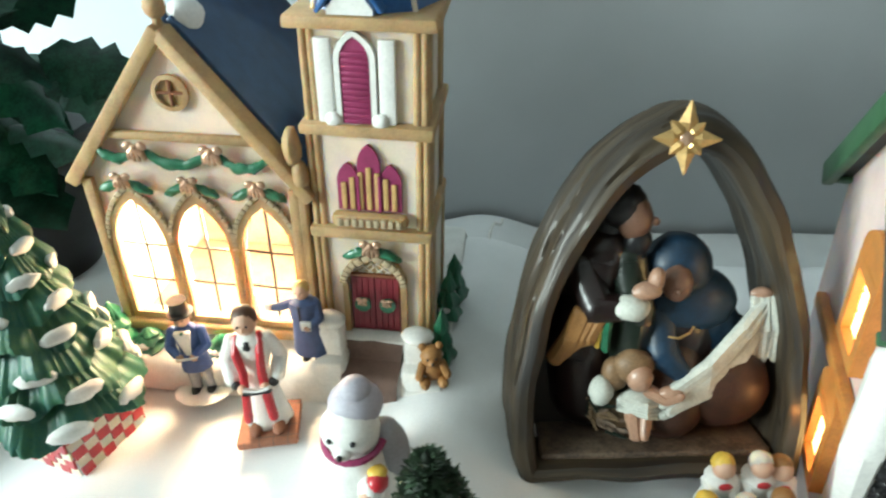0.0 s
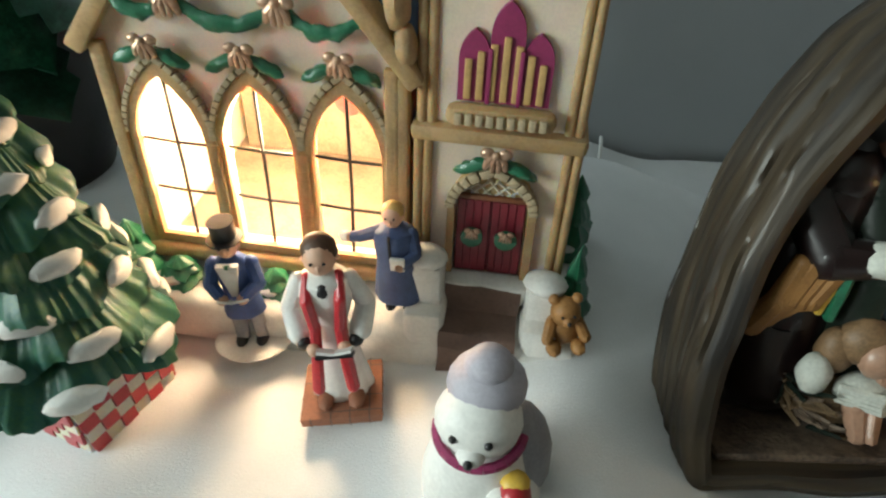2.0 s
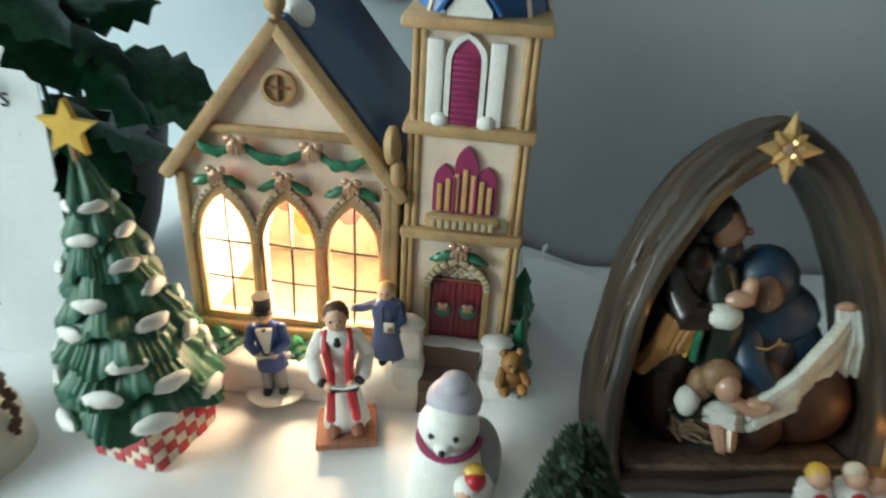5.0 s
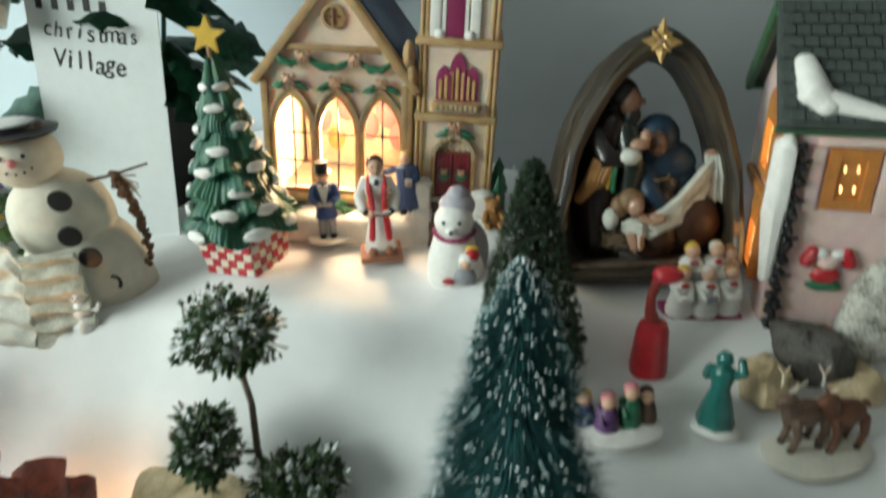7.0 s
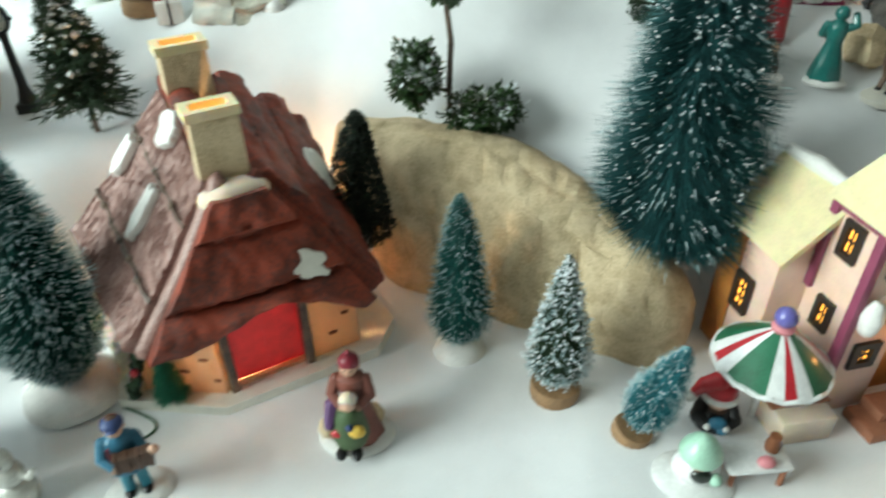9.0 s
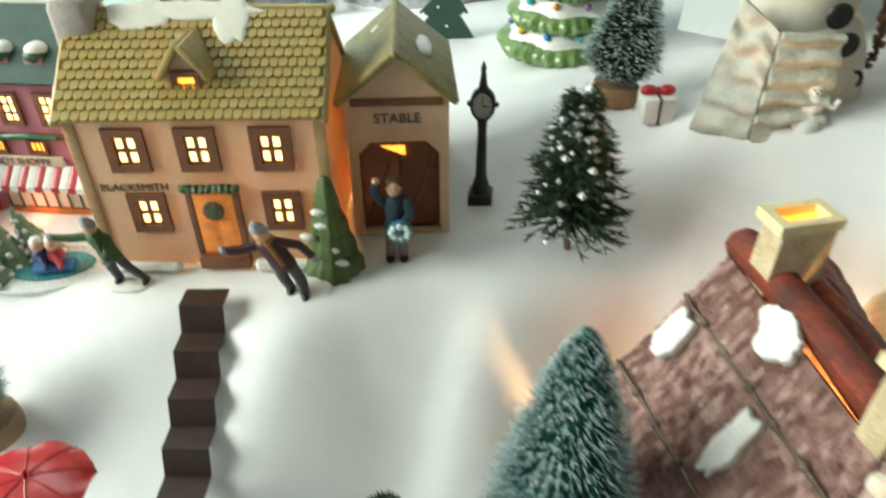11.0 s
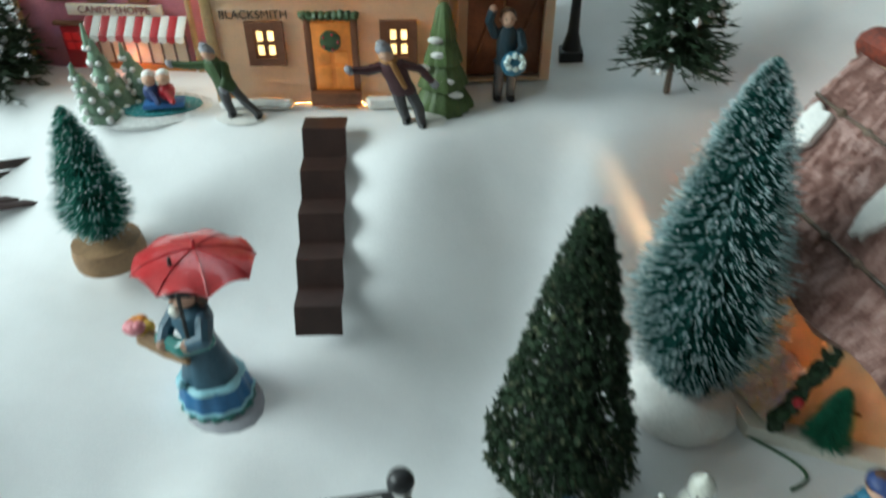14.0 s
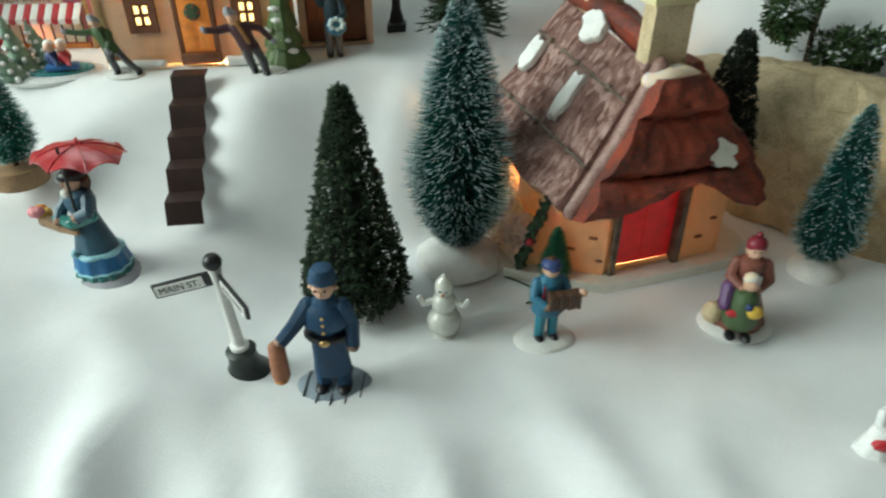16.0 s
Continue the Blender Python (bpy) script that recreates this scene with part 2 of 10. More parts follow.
YELLOW = paint("yellow_paint", (0.75, 0.48, 0.07), 0.45, 60, 0.08)
PINK = paint("pink_paint", (0.70, 0.25, 0.28), 0.5, 60, 0.08)
TEAL = paint("teal_gown", (0.015, 0.17, 0.15), 0.3, 60, 0.12, coat=0.4)
PURPLE = paint("purple_paint", (0.12, 0.05, 0.16), 0.5, 60, 0.1)
RAFFIA = paint("rusty_raffia", (0.17, 0.075, 0.035), 0.6, 90, 0.2, 0.5)
BRIGHTBLUE = paint("bright_blue_flounce", (0.006, 0.13, 0.32), 0.4, 70, 0.12)
FLOWER = paint("orange_flower", (0.72, 0.26, 0.03), 0.45, 60, 0.1)
SKYTRIM = paint("sky_blue_trim", (0.26, 0.52, 0.60), 0.45, 70, 0.1)
BRICK = paint("brick_red", (0.33, 0.13, 0.07), 0.65, 80, 0.12)
CERAMIC = paint("white_ceramic", (0.80, 0.81, 0.80), 0.25, 40, 0.04, 0.05, coat=0.6)
ICE = paint("pale_ice", (0.62, 0.76, 0.76), 0.2, 40, 0.05, 0.05)
WOODBARK = paint("dark_bark", (0.16, 0.11, 0.075), 0.55, 50, 0.2, 0.8, second=(0.05, 0.033, 0.025), coat=0.2, scale=0.002)
WOODPALE = paint("pale_wood", (0.34, 0.20, 0.10), 0.6, 60, 0.15)
ROOFDARK = paint("charcoal_roof", (0.06, 0.075, 0.07), 0.6, 80, 0.2, 0.4)
GREENROOF = paint("dark_green_trim", (0.04, 0.11, 0.05), 0.45, 60, 0.12)
PALEPINK = porcelain("pale_pink_wall", (0.74, 0.56, 0.53), rough=0.55, grain=70, vary=0.05, bump=0.15)
ORANGE = porcelain("orange_trim", (0.55, 0.22, 0.05), rough=0.5, grain=70, vary=0.12, bump=0.15)
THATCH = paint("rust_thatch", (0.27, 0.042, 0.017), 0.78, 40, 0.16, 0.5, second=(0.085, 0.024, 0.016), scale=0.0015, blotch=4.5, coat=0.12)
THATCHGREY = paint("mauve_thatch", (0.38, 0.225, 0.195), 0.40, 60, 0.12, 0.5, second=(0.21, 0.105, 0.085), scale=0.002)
SANDSTONE = paint("sandstone", (0.70, 0.56, 0.36), 0.75, 60, 0.14, 0.8, second=(0.50, 0.38, 0.22), scale=0.003)
PEACH = porcelain("peach_wall", (0.72, 0.46, 0.27), rough=0.6, grain=80, vary=0.08, bump=0.3)
SMITHWALL = porcelain("smithy_wall", (0.80, 0.58, 0.40), rough=0.6, grain=80, vary=0.05, bump=0.2)
MUSTARD = porcelain("mustard_shingle", (0.42, 0.30, 0.095), rough=0.45, grain=80, vary=0.12, bump=0.25, second=(0.29, 0.25, 0.10))
MOSSROOF = paint("mossy_brown_roof", (0.27, 0.21, 0.075), 0.5, 70, 0.12, 0.4, second=(0.15, 0.125, 0.05))
ROOFSNOW = paint("cream_snow", (0.80, 0.77, 0.68), 0.6, 60, 0.05, 0.2)
MUSTARD.node_tree.nodes["Principled BSDF"].inputs["Coat Weight"].default_value = 0.2
SIENNA = paint("sienna_wood", (0.22, 0.08, 0.035), 0.5, 60, 0.14)
CREAMROOF = porcelain("cream_roof", (0.78, 0.68, 0.42), rough=0.55, grain=70, vary=0.06, bump=0.2)
CANDYWALL = porcelain("candy_wall", (0.58, 0.21, 0.27), rough=0.5, grain=70, vary=0.08, bump=0.15)
PINE = paint("pine_green_clay", (0.010, 0.095, 0.070), 0.5, 70, 0.2, 0.5, coat=0.1, second=(0.03, 0.12, 0.05))
NEEDLE_TEAL = paint("teal_bristle", (0.017, 0.098, 0.102), 0.7, 20, 0.2, 0, island=0.45)
NEEDLE_BLUE = paint("blue_bristle", (0.04, 0.24, 0.28), 0.7, 20, 0.2, 0, island=0.4)
NEEDLE_GREEN = paint("dark_green_bristle", (0.028, 0.060, 0.027), 0.75, 20, 0.2, 0, island=0.45)
NEEDLE_BLACK = paint("black_green_bristle", (0.012, 0.022, 0.012), 0.75, 20, 0.2, 0, island=0.4)
TOPLEAF = paint("topiary_leaf", (0.040, 0.088, 0.026), 0.55, 20, 0.2, 0, island=0.5)
FROST_TIP = paint("pale_blue_frost", (0.44, 0.58, 0.60), 0.8, 200, 0.05, 0.3)
FROST = paint("frost", (0.78, 0.82, 0.84), 0.8, 200, 0.05, 0.3)
WARM_PANE = glow("warm_pane", (1.0, 0.70, 0.27), 3.2)
AMBER_PANE = glow("amber_pane", (1.0, 0.42, 0.05), 2.2)
# door emits by itself in place of lamplight passing through it
LITDOOR = glow("lit_orange_door", (0.62, 0.20, 0.035), 0.42)
RED_PANE = glow("red_glow_door", (0.6, 0.02, 0.02), 0.25)
SILVER = paint("silver_foil", (0.72, 0.74, 0.74), 0.22, 60, 0.1, 0.2, metal=0.9)
LEAF = paint("silk_leaf", (0.03, 0.12, 0.07), 0.4, 50, 0.25, 0.3, island=0.3)
BIRCH = paint("birch_log", (0.58, 0.58, 0.50), 0.7, 40, 0.2, 0.5, second=(0.38, 0.38, 0.31))
BARK_ARCH = paint("grained_bark", (0.050, 0.034, 0.017), 0.58, 15, 0.25, 0.8, second=(0.011, 0.008, 0.006), coat=0.2, scale=0.002, blotch=14)
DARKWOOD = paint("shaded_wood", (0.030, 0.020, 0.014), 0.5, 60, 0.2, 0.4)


def streak(material, axis, squeeze):
    """Draws the grain out along one axis."""
    n, l = material.node_tree.nodes, material.node_tree.links
    stretch = n.new("ShaderNodeMapping")
    stretch.inputs["Scale"].default_value = [1 / squeeze if i == axis else 1.0 for i in range(3)]
    tc = [k for k in n if k.type == "TEX_COORD"][0]
    l.new(tc.outputs["Object"], stretch.inputs[0])
    for k in n:
        if k.type == "TEX_NOISE":
            l.new(stretch.outputs[0], k.inputs["Vector"])


streak(BARK_ARCH, 0, 12)
# the grain follows the bend of the arch
_tc = [k for k in BARK_ARCH.node_tree.nodes if k.type == "TEX_COORD"][0]
_map = [k for k in BARK_ARCH.node_tree.nodes if k.type == "MAPPING"][0]
BARK_ARCH.node_tree.links.new(_tc.outputs["UV"], _map.inputs[0])

for _m in (SMITHWALL, PEACH, CREAM):
    _b = _m.node_tree.nodes["Principled BSDF"]
    _b.inputs["Subsurface Weight"].default_value = 0.9
    _b.inputs["Subsurface Radius"].default_value = (0.014, 0.0095, 0.0048)
DRIFT = porcelain("lit_drift", (0.80, 0.72, 0.66), rough=0.6, grain=60, vary=0.05, bump=0.3)
SCREEN = paint("painted_screen", (0.27, 0.205, 0.14), 0.6, 60, 0.15)
# pink warmed towards orange: the lamp glow is put into the wall colour
VILLAWALL = porcelain("glow_tinted_pink_wall", (0.80, 0.57, 0.46), rough=0.55, grain=70, vary=0.05, bump=0.15)
SCREEN_ROSE = paint("painted_rose", (0.30, 0.075, 0.07), 0.6, 60, 0.15)
SCREEN_GOLD = paint("painted_gold", (0.32, 0.14, 0.03), 0.6, 60, 0.15)
NEEDLE_JADE = paint("jade_bristle", (0.028, 0.24, 0.18), 0.7, 20, 0.2, 0, island=0.45)
NEEDLE_SEA = paint("sea_bristle", (0.011, 0.118, 0.102), 0.7, 20, 0.2, 0, island=0.45)
for _m in (SMITHWALL, PEACH):
    _m.node_tree.nodes["Principled BSDF"].inputs["Subsurface Radius"].default_value = (0.010, 0.0092, 0.0075)
# thin fired walls that let lamplight through
for _m, _k in ((SMITHWALL, 0.13), (PEACH, 0.24), (DRIFT, 0.30)):
    _n, _l = _m.node_tree.nodes, _m.node_tree.links
    _thin, _both = _n.new("ShaderNodeBsdfTranslucent"), _n.new("ShaderNodeMixShader")
    _thin.inputs["Color"].default_value = (0.85, 0.72, 0.50, 1)
    _both.inputs[0].default_value = _k
    _l.new(_n["Principled BSDF"].outputs[0], _both.inputs[1]), _l.new(_thin.outputs[0], _both.inputs[2])
    _l.new(_both.outputs[0], _n["Material Output"].inputs[0])
ORGANGOLD = paint("pale_organ_gold", (0.58, 0.36, 0.14), 0.45, 60, 0.1)
ROSEGOLD = paint("rose_gold", (0.62, 0.40, 0.28), 0.3, 60, 0.12, 0.1, metal=0.6)
DRAPE = paint("matt_drape", (0.60, 0.61, 0.55), 0.7, 70, 0.12, 0.4)
STACK = paint("weathered_stack", (0.46, 0.41, 0.38), 0.7, 70, 0.14, 0.6)

# ---- the room ----
def wall_slab(name, lo, hi, material, label):
    ob = solid(name, Shape(material).box(lo, hi), label, "wall", Matrix(), kind="structure", smooth=False)
    return ob


wall_slab("floor", (-2.0, -2.4, -0.70), (1.8, 1.0, -0.62), FLOOR, "brown carpet floor of the room")
wall_slab("ceiling", (-2.0, -2.4, 1.9), (1.8, 1.0, 1.98), CEILING, "white painted ceiling of the room")
wall_slab("wall_south", (-2.0, -2.5, -0.62), (1.8, -2.4, 1.9), ROOM, "taupe painted room surface")
wall_slab("wall_east", (1.8, -2.4, -0.62), (1.9, 1.0, 1.9), ROOM, "taupe painted room surface")
wall_slab("wall_west_low", (-2.1, -2.4, -0.62), (-2.0, 1.0, 0.4), ROOM, "taupe painted room surface")
wall_slab("wall_west_high", (-2.1, -2.4, 1.7), (-2.0, 1.0, 1.9), ROOM, "taupe painted room surface")
wall_slab("wall_west_front", (-2.1, -2.4, 0.4), (-2.0, -1.35, 1.7), ROOM, "taupe painted room surface")
wall_slab("wall_west_back", (-2.1, 0.05, 0.4), (-2.0, 1.0, 1.7), ROOM, "taupe painted room surface")
# one back wall in two tones, brighter light painted in on the left
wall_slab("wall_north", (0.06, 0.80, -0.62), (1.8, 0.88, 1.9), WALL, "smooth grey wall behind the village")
wall_slab("wall_north_pale", (-2.0, 0.80, -0.62), (0.06, 0.88, 1.9), LIT_WALL, "left part of the back wall, painted paler as if better lit")

# the table under the cotton, and the cotton itself
table = thing("display_table", "long table hidden under white cotton snow", "table", pose(-0.3, -0.1, -0.62))
part("tabletop", Shape(WOODPALE).box((-1.45, -0.72, 0.66), (1.25, 0.895, 0.70), 0.004), table)
for lx in (-1.38, 1.18):
    for ly in (-0.65, 0.8):
        part("leg", Shape(WOODPALE).box((lx - 0.03, ly - 0.03, 0), (lx + 0.03, ly + 0.03, 0.66), 0.003), table)


def snow_blanket():
    nx, ny = 340, 190
    xs, ys = np.linspace(-1.72, 0.92, nx), np.linspace(-0.80, 0.79, ny)
    verts = [(x, y, height(x, y)) for y in ys for x in xs]
    faces = [(j * nx + i, j * nx + i + 1, (j + 1) * nx + i + 1, (j + 1) * nx + i) for j in range(ny - 1) for i in range(nx - 1)]
    me = bpy.data.meshes.new("snow_blanket")
    me.from_pydata(verts, [], faces)
    me.polygons.foreach_set("use_smooth", [True] * len(faces))
    me.materials.append(SNOW)
    tagged(new("ground", me), "white cotton batting draped as snowy ground", "snow blanket", kind="structure")


snow_blanket()

# ---- builders shared by the lit houses ----
def lancet(cx, w, z0, zs, zt, n=7):
    """A pointed arch outline in x, z: two arcs that meet at a point."""
    arc = [(w * (2 * math.sqrt(1 - 0.75 * (i / n) ** 2) - 1), zs + (zt - zs) * i / n) for i in range(n + 1)]
    return [(cx - w, z0), (cx + w, z0)] + [(cx + x, z) for x, z in arc] + [(cx - x, z) for x, z in arc[-2::-1]]


def bow(parent, x, y, z, s, name="bow"):
    """A rose-gold ribbon bow: two loops, a knot and two tails."""
    b = Shape(ROSEGOLD)
    for k in (-1, 1):
        b.ball((x + k * s * 0.48, y - s * 0.16, z + s * 0.38), s * 0.46, 12, (1.0, 0.6, 0.78), Matrix.Translation((x, y, z)) @ Matrix.Rotation(k * 0.25, 4, "Y") @ Matrix.Translation((-x, -y, -z)))
        b.limb([(x + k * s * 0.16, y - s * 0.2, z + s * 0.1), (x + k * s * 0.50, y - s * 0.22, z - s * 0.30), (x + k * s * 0.62, y - s * 0.12, z - s * 0.80)], [s * 0.22, s * 0.24, s * 0.20], 8)
        b.limb([(x + k * s * 0.08, y - s * 0.28, z + s * 0.1), (x + k * s * 0.20, y - s * 0.3, z - s * 0.4), (x + k * s * 0.20, y - s * 0.2, z - s * 0.95)], [s * 0.16, s * 0.18, s * 0.15], 8)
    b.ball((x, y - s * 0.34, z + s * 0.22), s * 0.27, 10)
    return part(name, b, parent, "rose-gold ribbon bow")


def swag(parent, pts, r, name="garland"):
    """A holly garland: one lumpy rope along points, thickest in the middle."""
    b, n, rings = Shape(HOLLY), 10, []
    line = [Vector(pts[i]).lerp(Vector(pts[i + 1]), k / 5) for i in range(len(pts) - 1) for k in range(5)] + [Vector(pts[-1])]
    for i, p in enumerate(line):
        k = r * (0.80 + 0.35 * math.sin(math.pi * (i + 0.5) / (len(line)))) * random.uniform(0.85, 1.15)
        rings.append([b.bm.verts.new(p + Vector((0, 0.7 * k * math.cos(6.283 * j / n), k * math.sin(6.283 * j / n)))) for j in range(n)])
    for lo, hi in zip(rings, rings[1:]):
        for j in range(n):
            b.bm.faces.new((lo[j], lo[(j + 1) % n], hi[(j + 1) % n], hi[j]))
    b.bm.faces.new(rings[0][::-1]), b.bm.faces.new(rings[-1])
    bmesh.ops.recalc_face_normals(b.bm, faces=b.bm.faces[:])
    return part(name, b.rough(r * 0.3, r * 1.2), parent, "green holly garland")


def sprig(parent, x, y, z, s):
    leaf = Shape(HOLLY)
    for k in (-1, 1):
        leaf.ball((x + k * s * 1.75, y, z - s * 0.30), s * 1.05, 14, (1.25, 0.45, 0.40), Matrix.Translation((x, y, z)) @ Matrix.Rotation(k * 0.45, 4, "Y") @ Matrix.Translation((-x, -y, -z)))
    part("holly_sprig", leaf.rough(s * 0.22, s * 0.5), parent, "green holly leaves")
    bow(parent, x, y - s * 0.3, z, s)


def lit_window(parent, x, y, z, w, h, frame, pane, cols=2, rows=2, side="front", bar=0.18, name="window", proud=0.0025, gap=0.055):
    """A window with a proud frame and one glowing pane per light; side: the way it faces."""
    turn = {"front": 0, "left": -90, "right": 90, "back": 180}[side]
    hold = new(name, Shape(frame).prism([(-w / 2, 0), (w / 2, 0), (w / 2, h), (-w / 2, h)], -proud, 0.0012, holes=[[(-w / 2 + bar * w, bar * w), (w / 2 - bar * w, bar * w), (w / 2 - bar * w, h - bar * w), (-w / 2 + bar * w, h - bar * w)]]).mesh(name, False))
    hold.parent = parent
    hold.matrix_local = pose(x, y, z, 0, 0, turn)
    iw, ih = w * (1 - 2 * bar), h - 2 * bar * w
    gap = w * gap
    for i in range(cols):
        for j in range(rows):
            x0, z0 = -iw / 2 + iw * i / cols + gap / 2, bar * w + ih * j / rows + gap / 2
            part("pane", Shape(pane).box((x0, -proud * 0.35, z0), (x0 + iw / cols - gap, 0.0008, z0 + ih / rows - gap), 0.0004), hold, "glowing yellow pane")
    part("backing", Shape(frame).box((-iw / 2 - 0.0004, -0.0003, bar * w), (iw / 2 + 0.0004, 0.001, bar * w + ih)), hold, "dark glazing bars")
    return hold


def small_bush(parent, x, y, z, r, h, name="bush"):
    b = Shape(HOLLY)
    for k in range(3):
        zz = z + h * k / 3
        b.lathe([(r * (1 - k * 0.25), 0), (r * (1.05 - k * 0.27), h * 0.12), (r * 0.35 * (1 - k * 0.3), h * 0.42), (0.0003, h * 0.5)], 24, (x, y, zz), wave=lambda a, q: 1 + 0.12 * math.sin(5 * a + k) + 0.06 * math.sin(11 * a))
    part(name, b.rough(r * 0.18, r * 0.6), parent, "small green bush")
    part("snow_cap", Shape(WHITE).ball((x - r * 0.2, y - r * 0.55, z + h * 0.25), r * 0.5, 8, (1, 0.7, 0.5)).ball((x, y, z + h * 0.8), r * 0.25, 8), parent)


# ---- the church ----
def church():
    c = thing("church", "lit cream ceramic church with tan stone trim and blue spire", "church", pose(-0.0018, 0.398, 0.3732, 0, 4.3, -2.0))
    part("base", Shape(WHITE).box((-0.07, -0.03, -0.027), (0.142, 0.15, -0.001), 0.007).rough(0.0025, 0.02), c, "snow-white base slab")
    # gable front with three window openings and the rose window
    z_eave, z_top, w = 0.106, 0.182, 0.060
    holes = [lancet(cx, 0.0145, 0.0145, 0.064, 0.0935) for cx in (-0.036, 0.001, 0.038)]
    front = Shape(CREAM).prism([(-w, 0), (w, 0), (w, z_eave), (0.0, z_top), (-w, z_eave)], 0.0, 0.004, holes=holes)
    part("front_wall", front, c, "cream gable wall", smooth=False)
    for x0 in (-w, w - 0.004):
        part("side_wall", Shape(CREAM).box((x0, 0.0042, 0), (x0 + 0.004, 0.121, z_eave)), c, smooth=False)
    part("back_wall", Shape(CREAM).prism([(-w, 0), (w, 0), (w, z_eave), (0, z_top), (-w, z_eave)], 0.1212, 0.125), c, smooth=False)
    part("nave_floor", Shape(SCREEN).box((-w + 0.0042, 0.0042, -0.0005), (w - 0.0042, 0.1208, 0.002)), c, smooth=False)
    # what shows inside: a pale screen with painted flowers
    part("inner_screen", Shape(SCREEN).box((-0.05, 0.098, 0.003), (0.05, 0.100, 0.10)), c, "pale painted inner screen")
    for (x, z, r) in ((-0.010, 0.062, 0.012), (0.012, 0.044, 0.012), (0.030, 0.060, 0.015), (0.042, 0.036, 0.013), (-0.034, 0.050, 0.012), (-0.020, 0.030, 0.010)):
        part("painted_flower", Shape(SCREEN_ROSE if r > 0.0115 else SCREEN_GOLD).ball((x, 0.0965, z), r, 12, (0.8, 0.12, 1.2)), c, "pink painted shape on the inner screen")
    for cx in (-0.036, 0.001, 0.038):
        win = part("window", Shape(TAN).prism(lancet(cx, 0.0180, 0.0105, 0.064, 0.0995), -0.0028, 0.0, holes=[lancet(cx, 0.0146, 0.0147, 0.064, 0.0933)]).rough(0.0004, 0.003), c, "pointed window in a tan stone frame", smooth=False)
        part("glazing_bar", Shape(BLACK).tube([(cx - 0.0003, 0.0008, 0.0145), (cx + 0.0004, 0.0008, 0.050), (cx, 0.001, 0.0925)], 0.0008), win, "thin black glazing bar")
        for k, zz in ((1.0, 0.062), (0.98, 0.0375)):
            part("glazing_bar", Shape(BLACK).tube([(cx - 0.0143 * k, 0.0012, zz + 0.0009), (cx, 0.0009, zz + 0.0002), (cx + 0.0143 * k, 0.0012, zz)], 0.00075), win, "thin black glazing bar")
        # row of small voussoirs round the pointed head
        arc = [q for q in lancet(cx, 0.0190, 0.0105, 0.064, 0.1015, 12) if q[1] > 0.066]
        for (x0, z0), (x1, z1) in zip(arc, arc[1:]):
            m = Matrix.Translation(((x0 + x1) / 2, -0.0022, (z0 + z1) / 2)) @ Matrix.Rotation(-math.atan2(z1 - z0, x1 - x0), 4, "Y")
            ln = math.hypot(x1 - x0, z1 - z0)
            part("voussoir", Shape(GREYSTONE).box((-ln * 0.44, -0.0016, -0.0013), (ln * 0.44, 0.002, 0.0013), 0.0005, m), win, smooth=False)
        sprig(c, cx, -0.004, 0.1085, 0.0058)
    for x in (-0.0575, -0.0178, 0.0195, 0.0565):
        tall = abs(x) > 0.03
        part("pilaster", Shape(TAN).box((x - (0.0030 if tall else 0.0024), -0.0045, 0.0), (x + (0.0030 if tall else 0.0024), -0.0002, z_eave if tall else 0.066), 0.0013).rough(0.0006, 0.006), c, "tan stone pilaster")
    part("sill", Shape(TAN).box((-w, -0.0065, 0.003), (w, -0.0002, 0.0100), 0.0018).rough(0.0007, 0.006), c, "tan stone sill")
    part("string_course", Shape(TAN).box((-0.045, -0.0046, 0.1300), (0.045, -0.0002, 0.1350), 0.0015).rough(0.0004, 0.006), c, "tan stone band")
    for k in (-1, 1):
        rake = Shape(TAN).box((-0.053, -0.0070, -0.003), (0.055, 0.006, 0.0040), 0.0014, Matrix.Translation((k * 0.0325, 0, 0.1445)) @ Matrix.Rotation(k * 0.905, 4, "Y"))
        part("rake_board", rake.rough(0.0006, 0.008), c, "tan stone gable edge")
    sw = [[(-0.048, -0.004, 0.1265), (-0.042, -0.0055, 0.1215), (-0.034, -0.0055, 0.1195), (-0.026, -0.004, 0.1225)], [(-0.020, -0.004, 0.1235), (-0.010, -0.0055, 0.1185), (0.002, -0.0055, 0.1180), (0.013, -0.004, 0.1225)], [(0.020, -0.004, 0.1230), (0.029, -0.0055, 0.1180), (0.039, -0.0055, 0.1185), (0.046, -0.004, 0.1230)]]
    for pts in sw:
        swag(c, pts, 0.0027)
    for x in (-0.0235, 0.0170):
        bow(c, x, -0.0055, 0.1265, 0.0066)
    rose = part("rose_window", Shape(TAN).lathe([(0.0090, 0), (0.0095, 0.001), (0.0095, 0.003), (0.0072, 0.0035), (0.0070, 0.0012)], 20, m=Matrix.Translation((0.0, 0.0002, 0.1560)) @ Matrix.Rotation(math.pi / 2, 4, "X")), c, "round window with a cross in tan stone")
    part("tracery", Shape(SIENNA).tube([(-0.0072, -0.002, 0.1560), (0.0072, -0.002, 0.1560)], 0.0009), rose)
    part("tracery", Shape(SIENNA).tube([(0, -0.002, 0.1488), (0, -0.002, 0.1632)], 0.0009), rose)
    part("finial", Shape(TAN).cone((0, 0, 0.183), (0, 0, 0.192), 0.004, 0.002).ball((0, 0, 0.197), 0.0055, 10).ball((0, -0.001, 0.202), 0.003, 8), c, "stone finial on the gable")
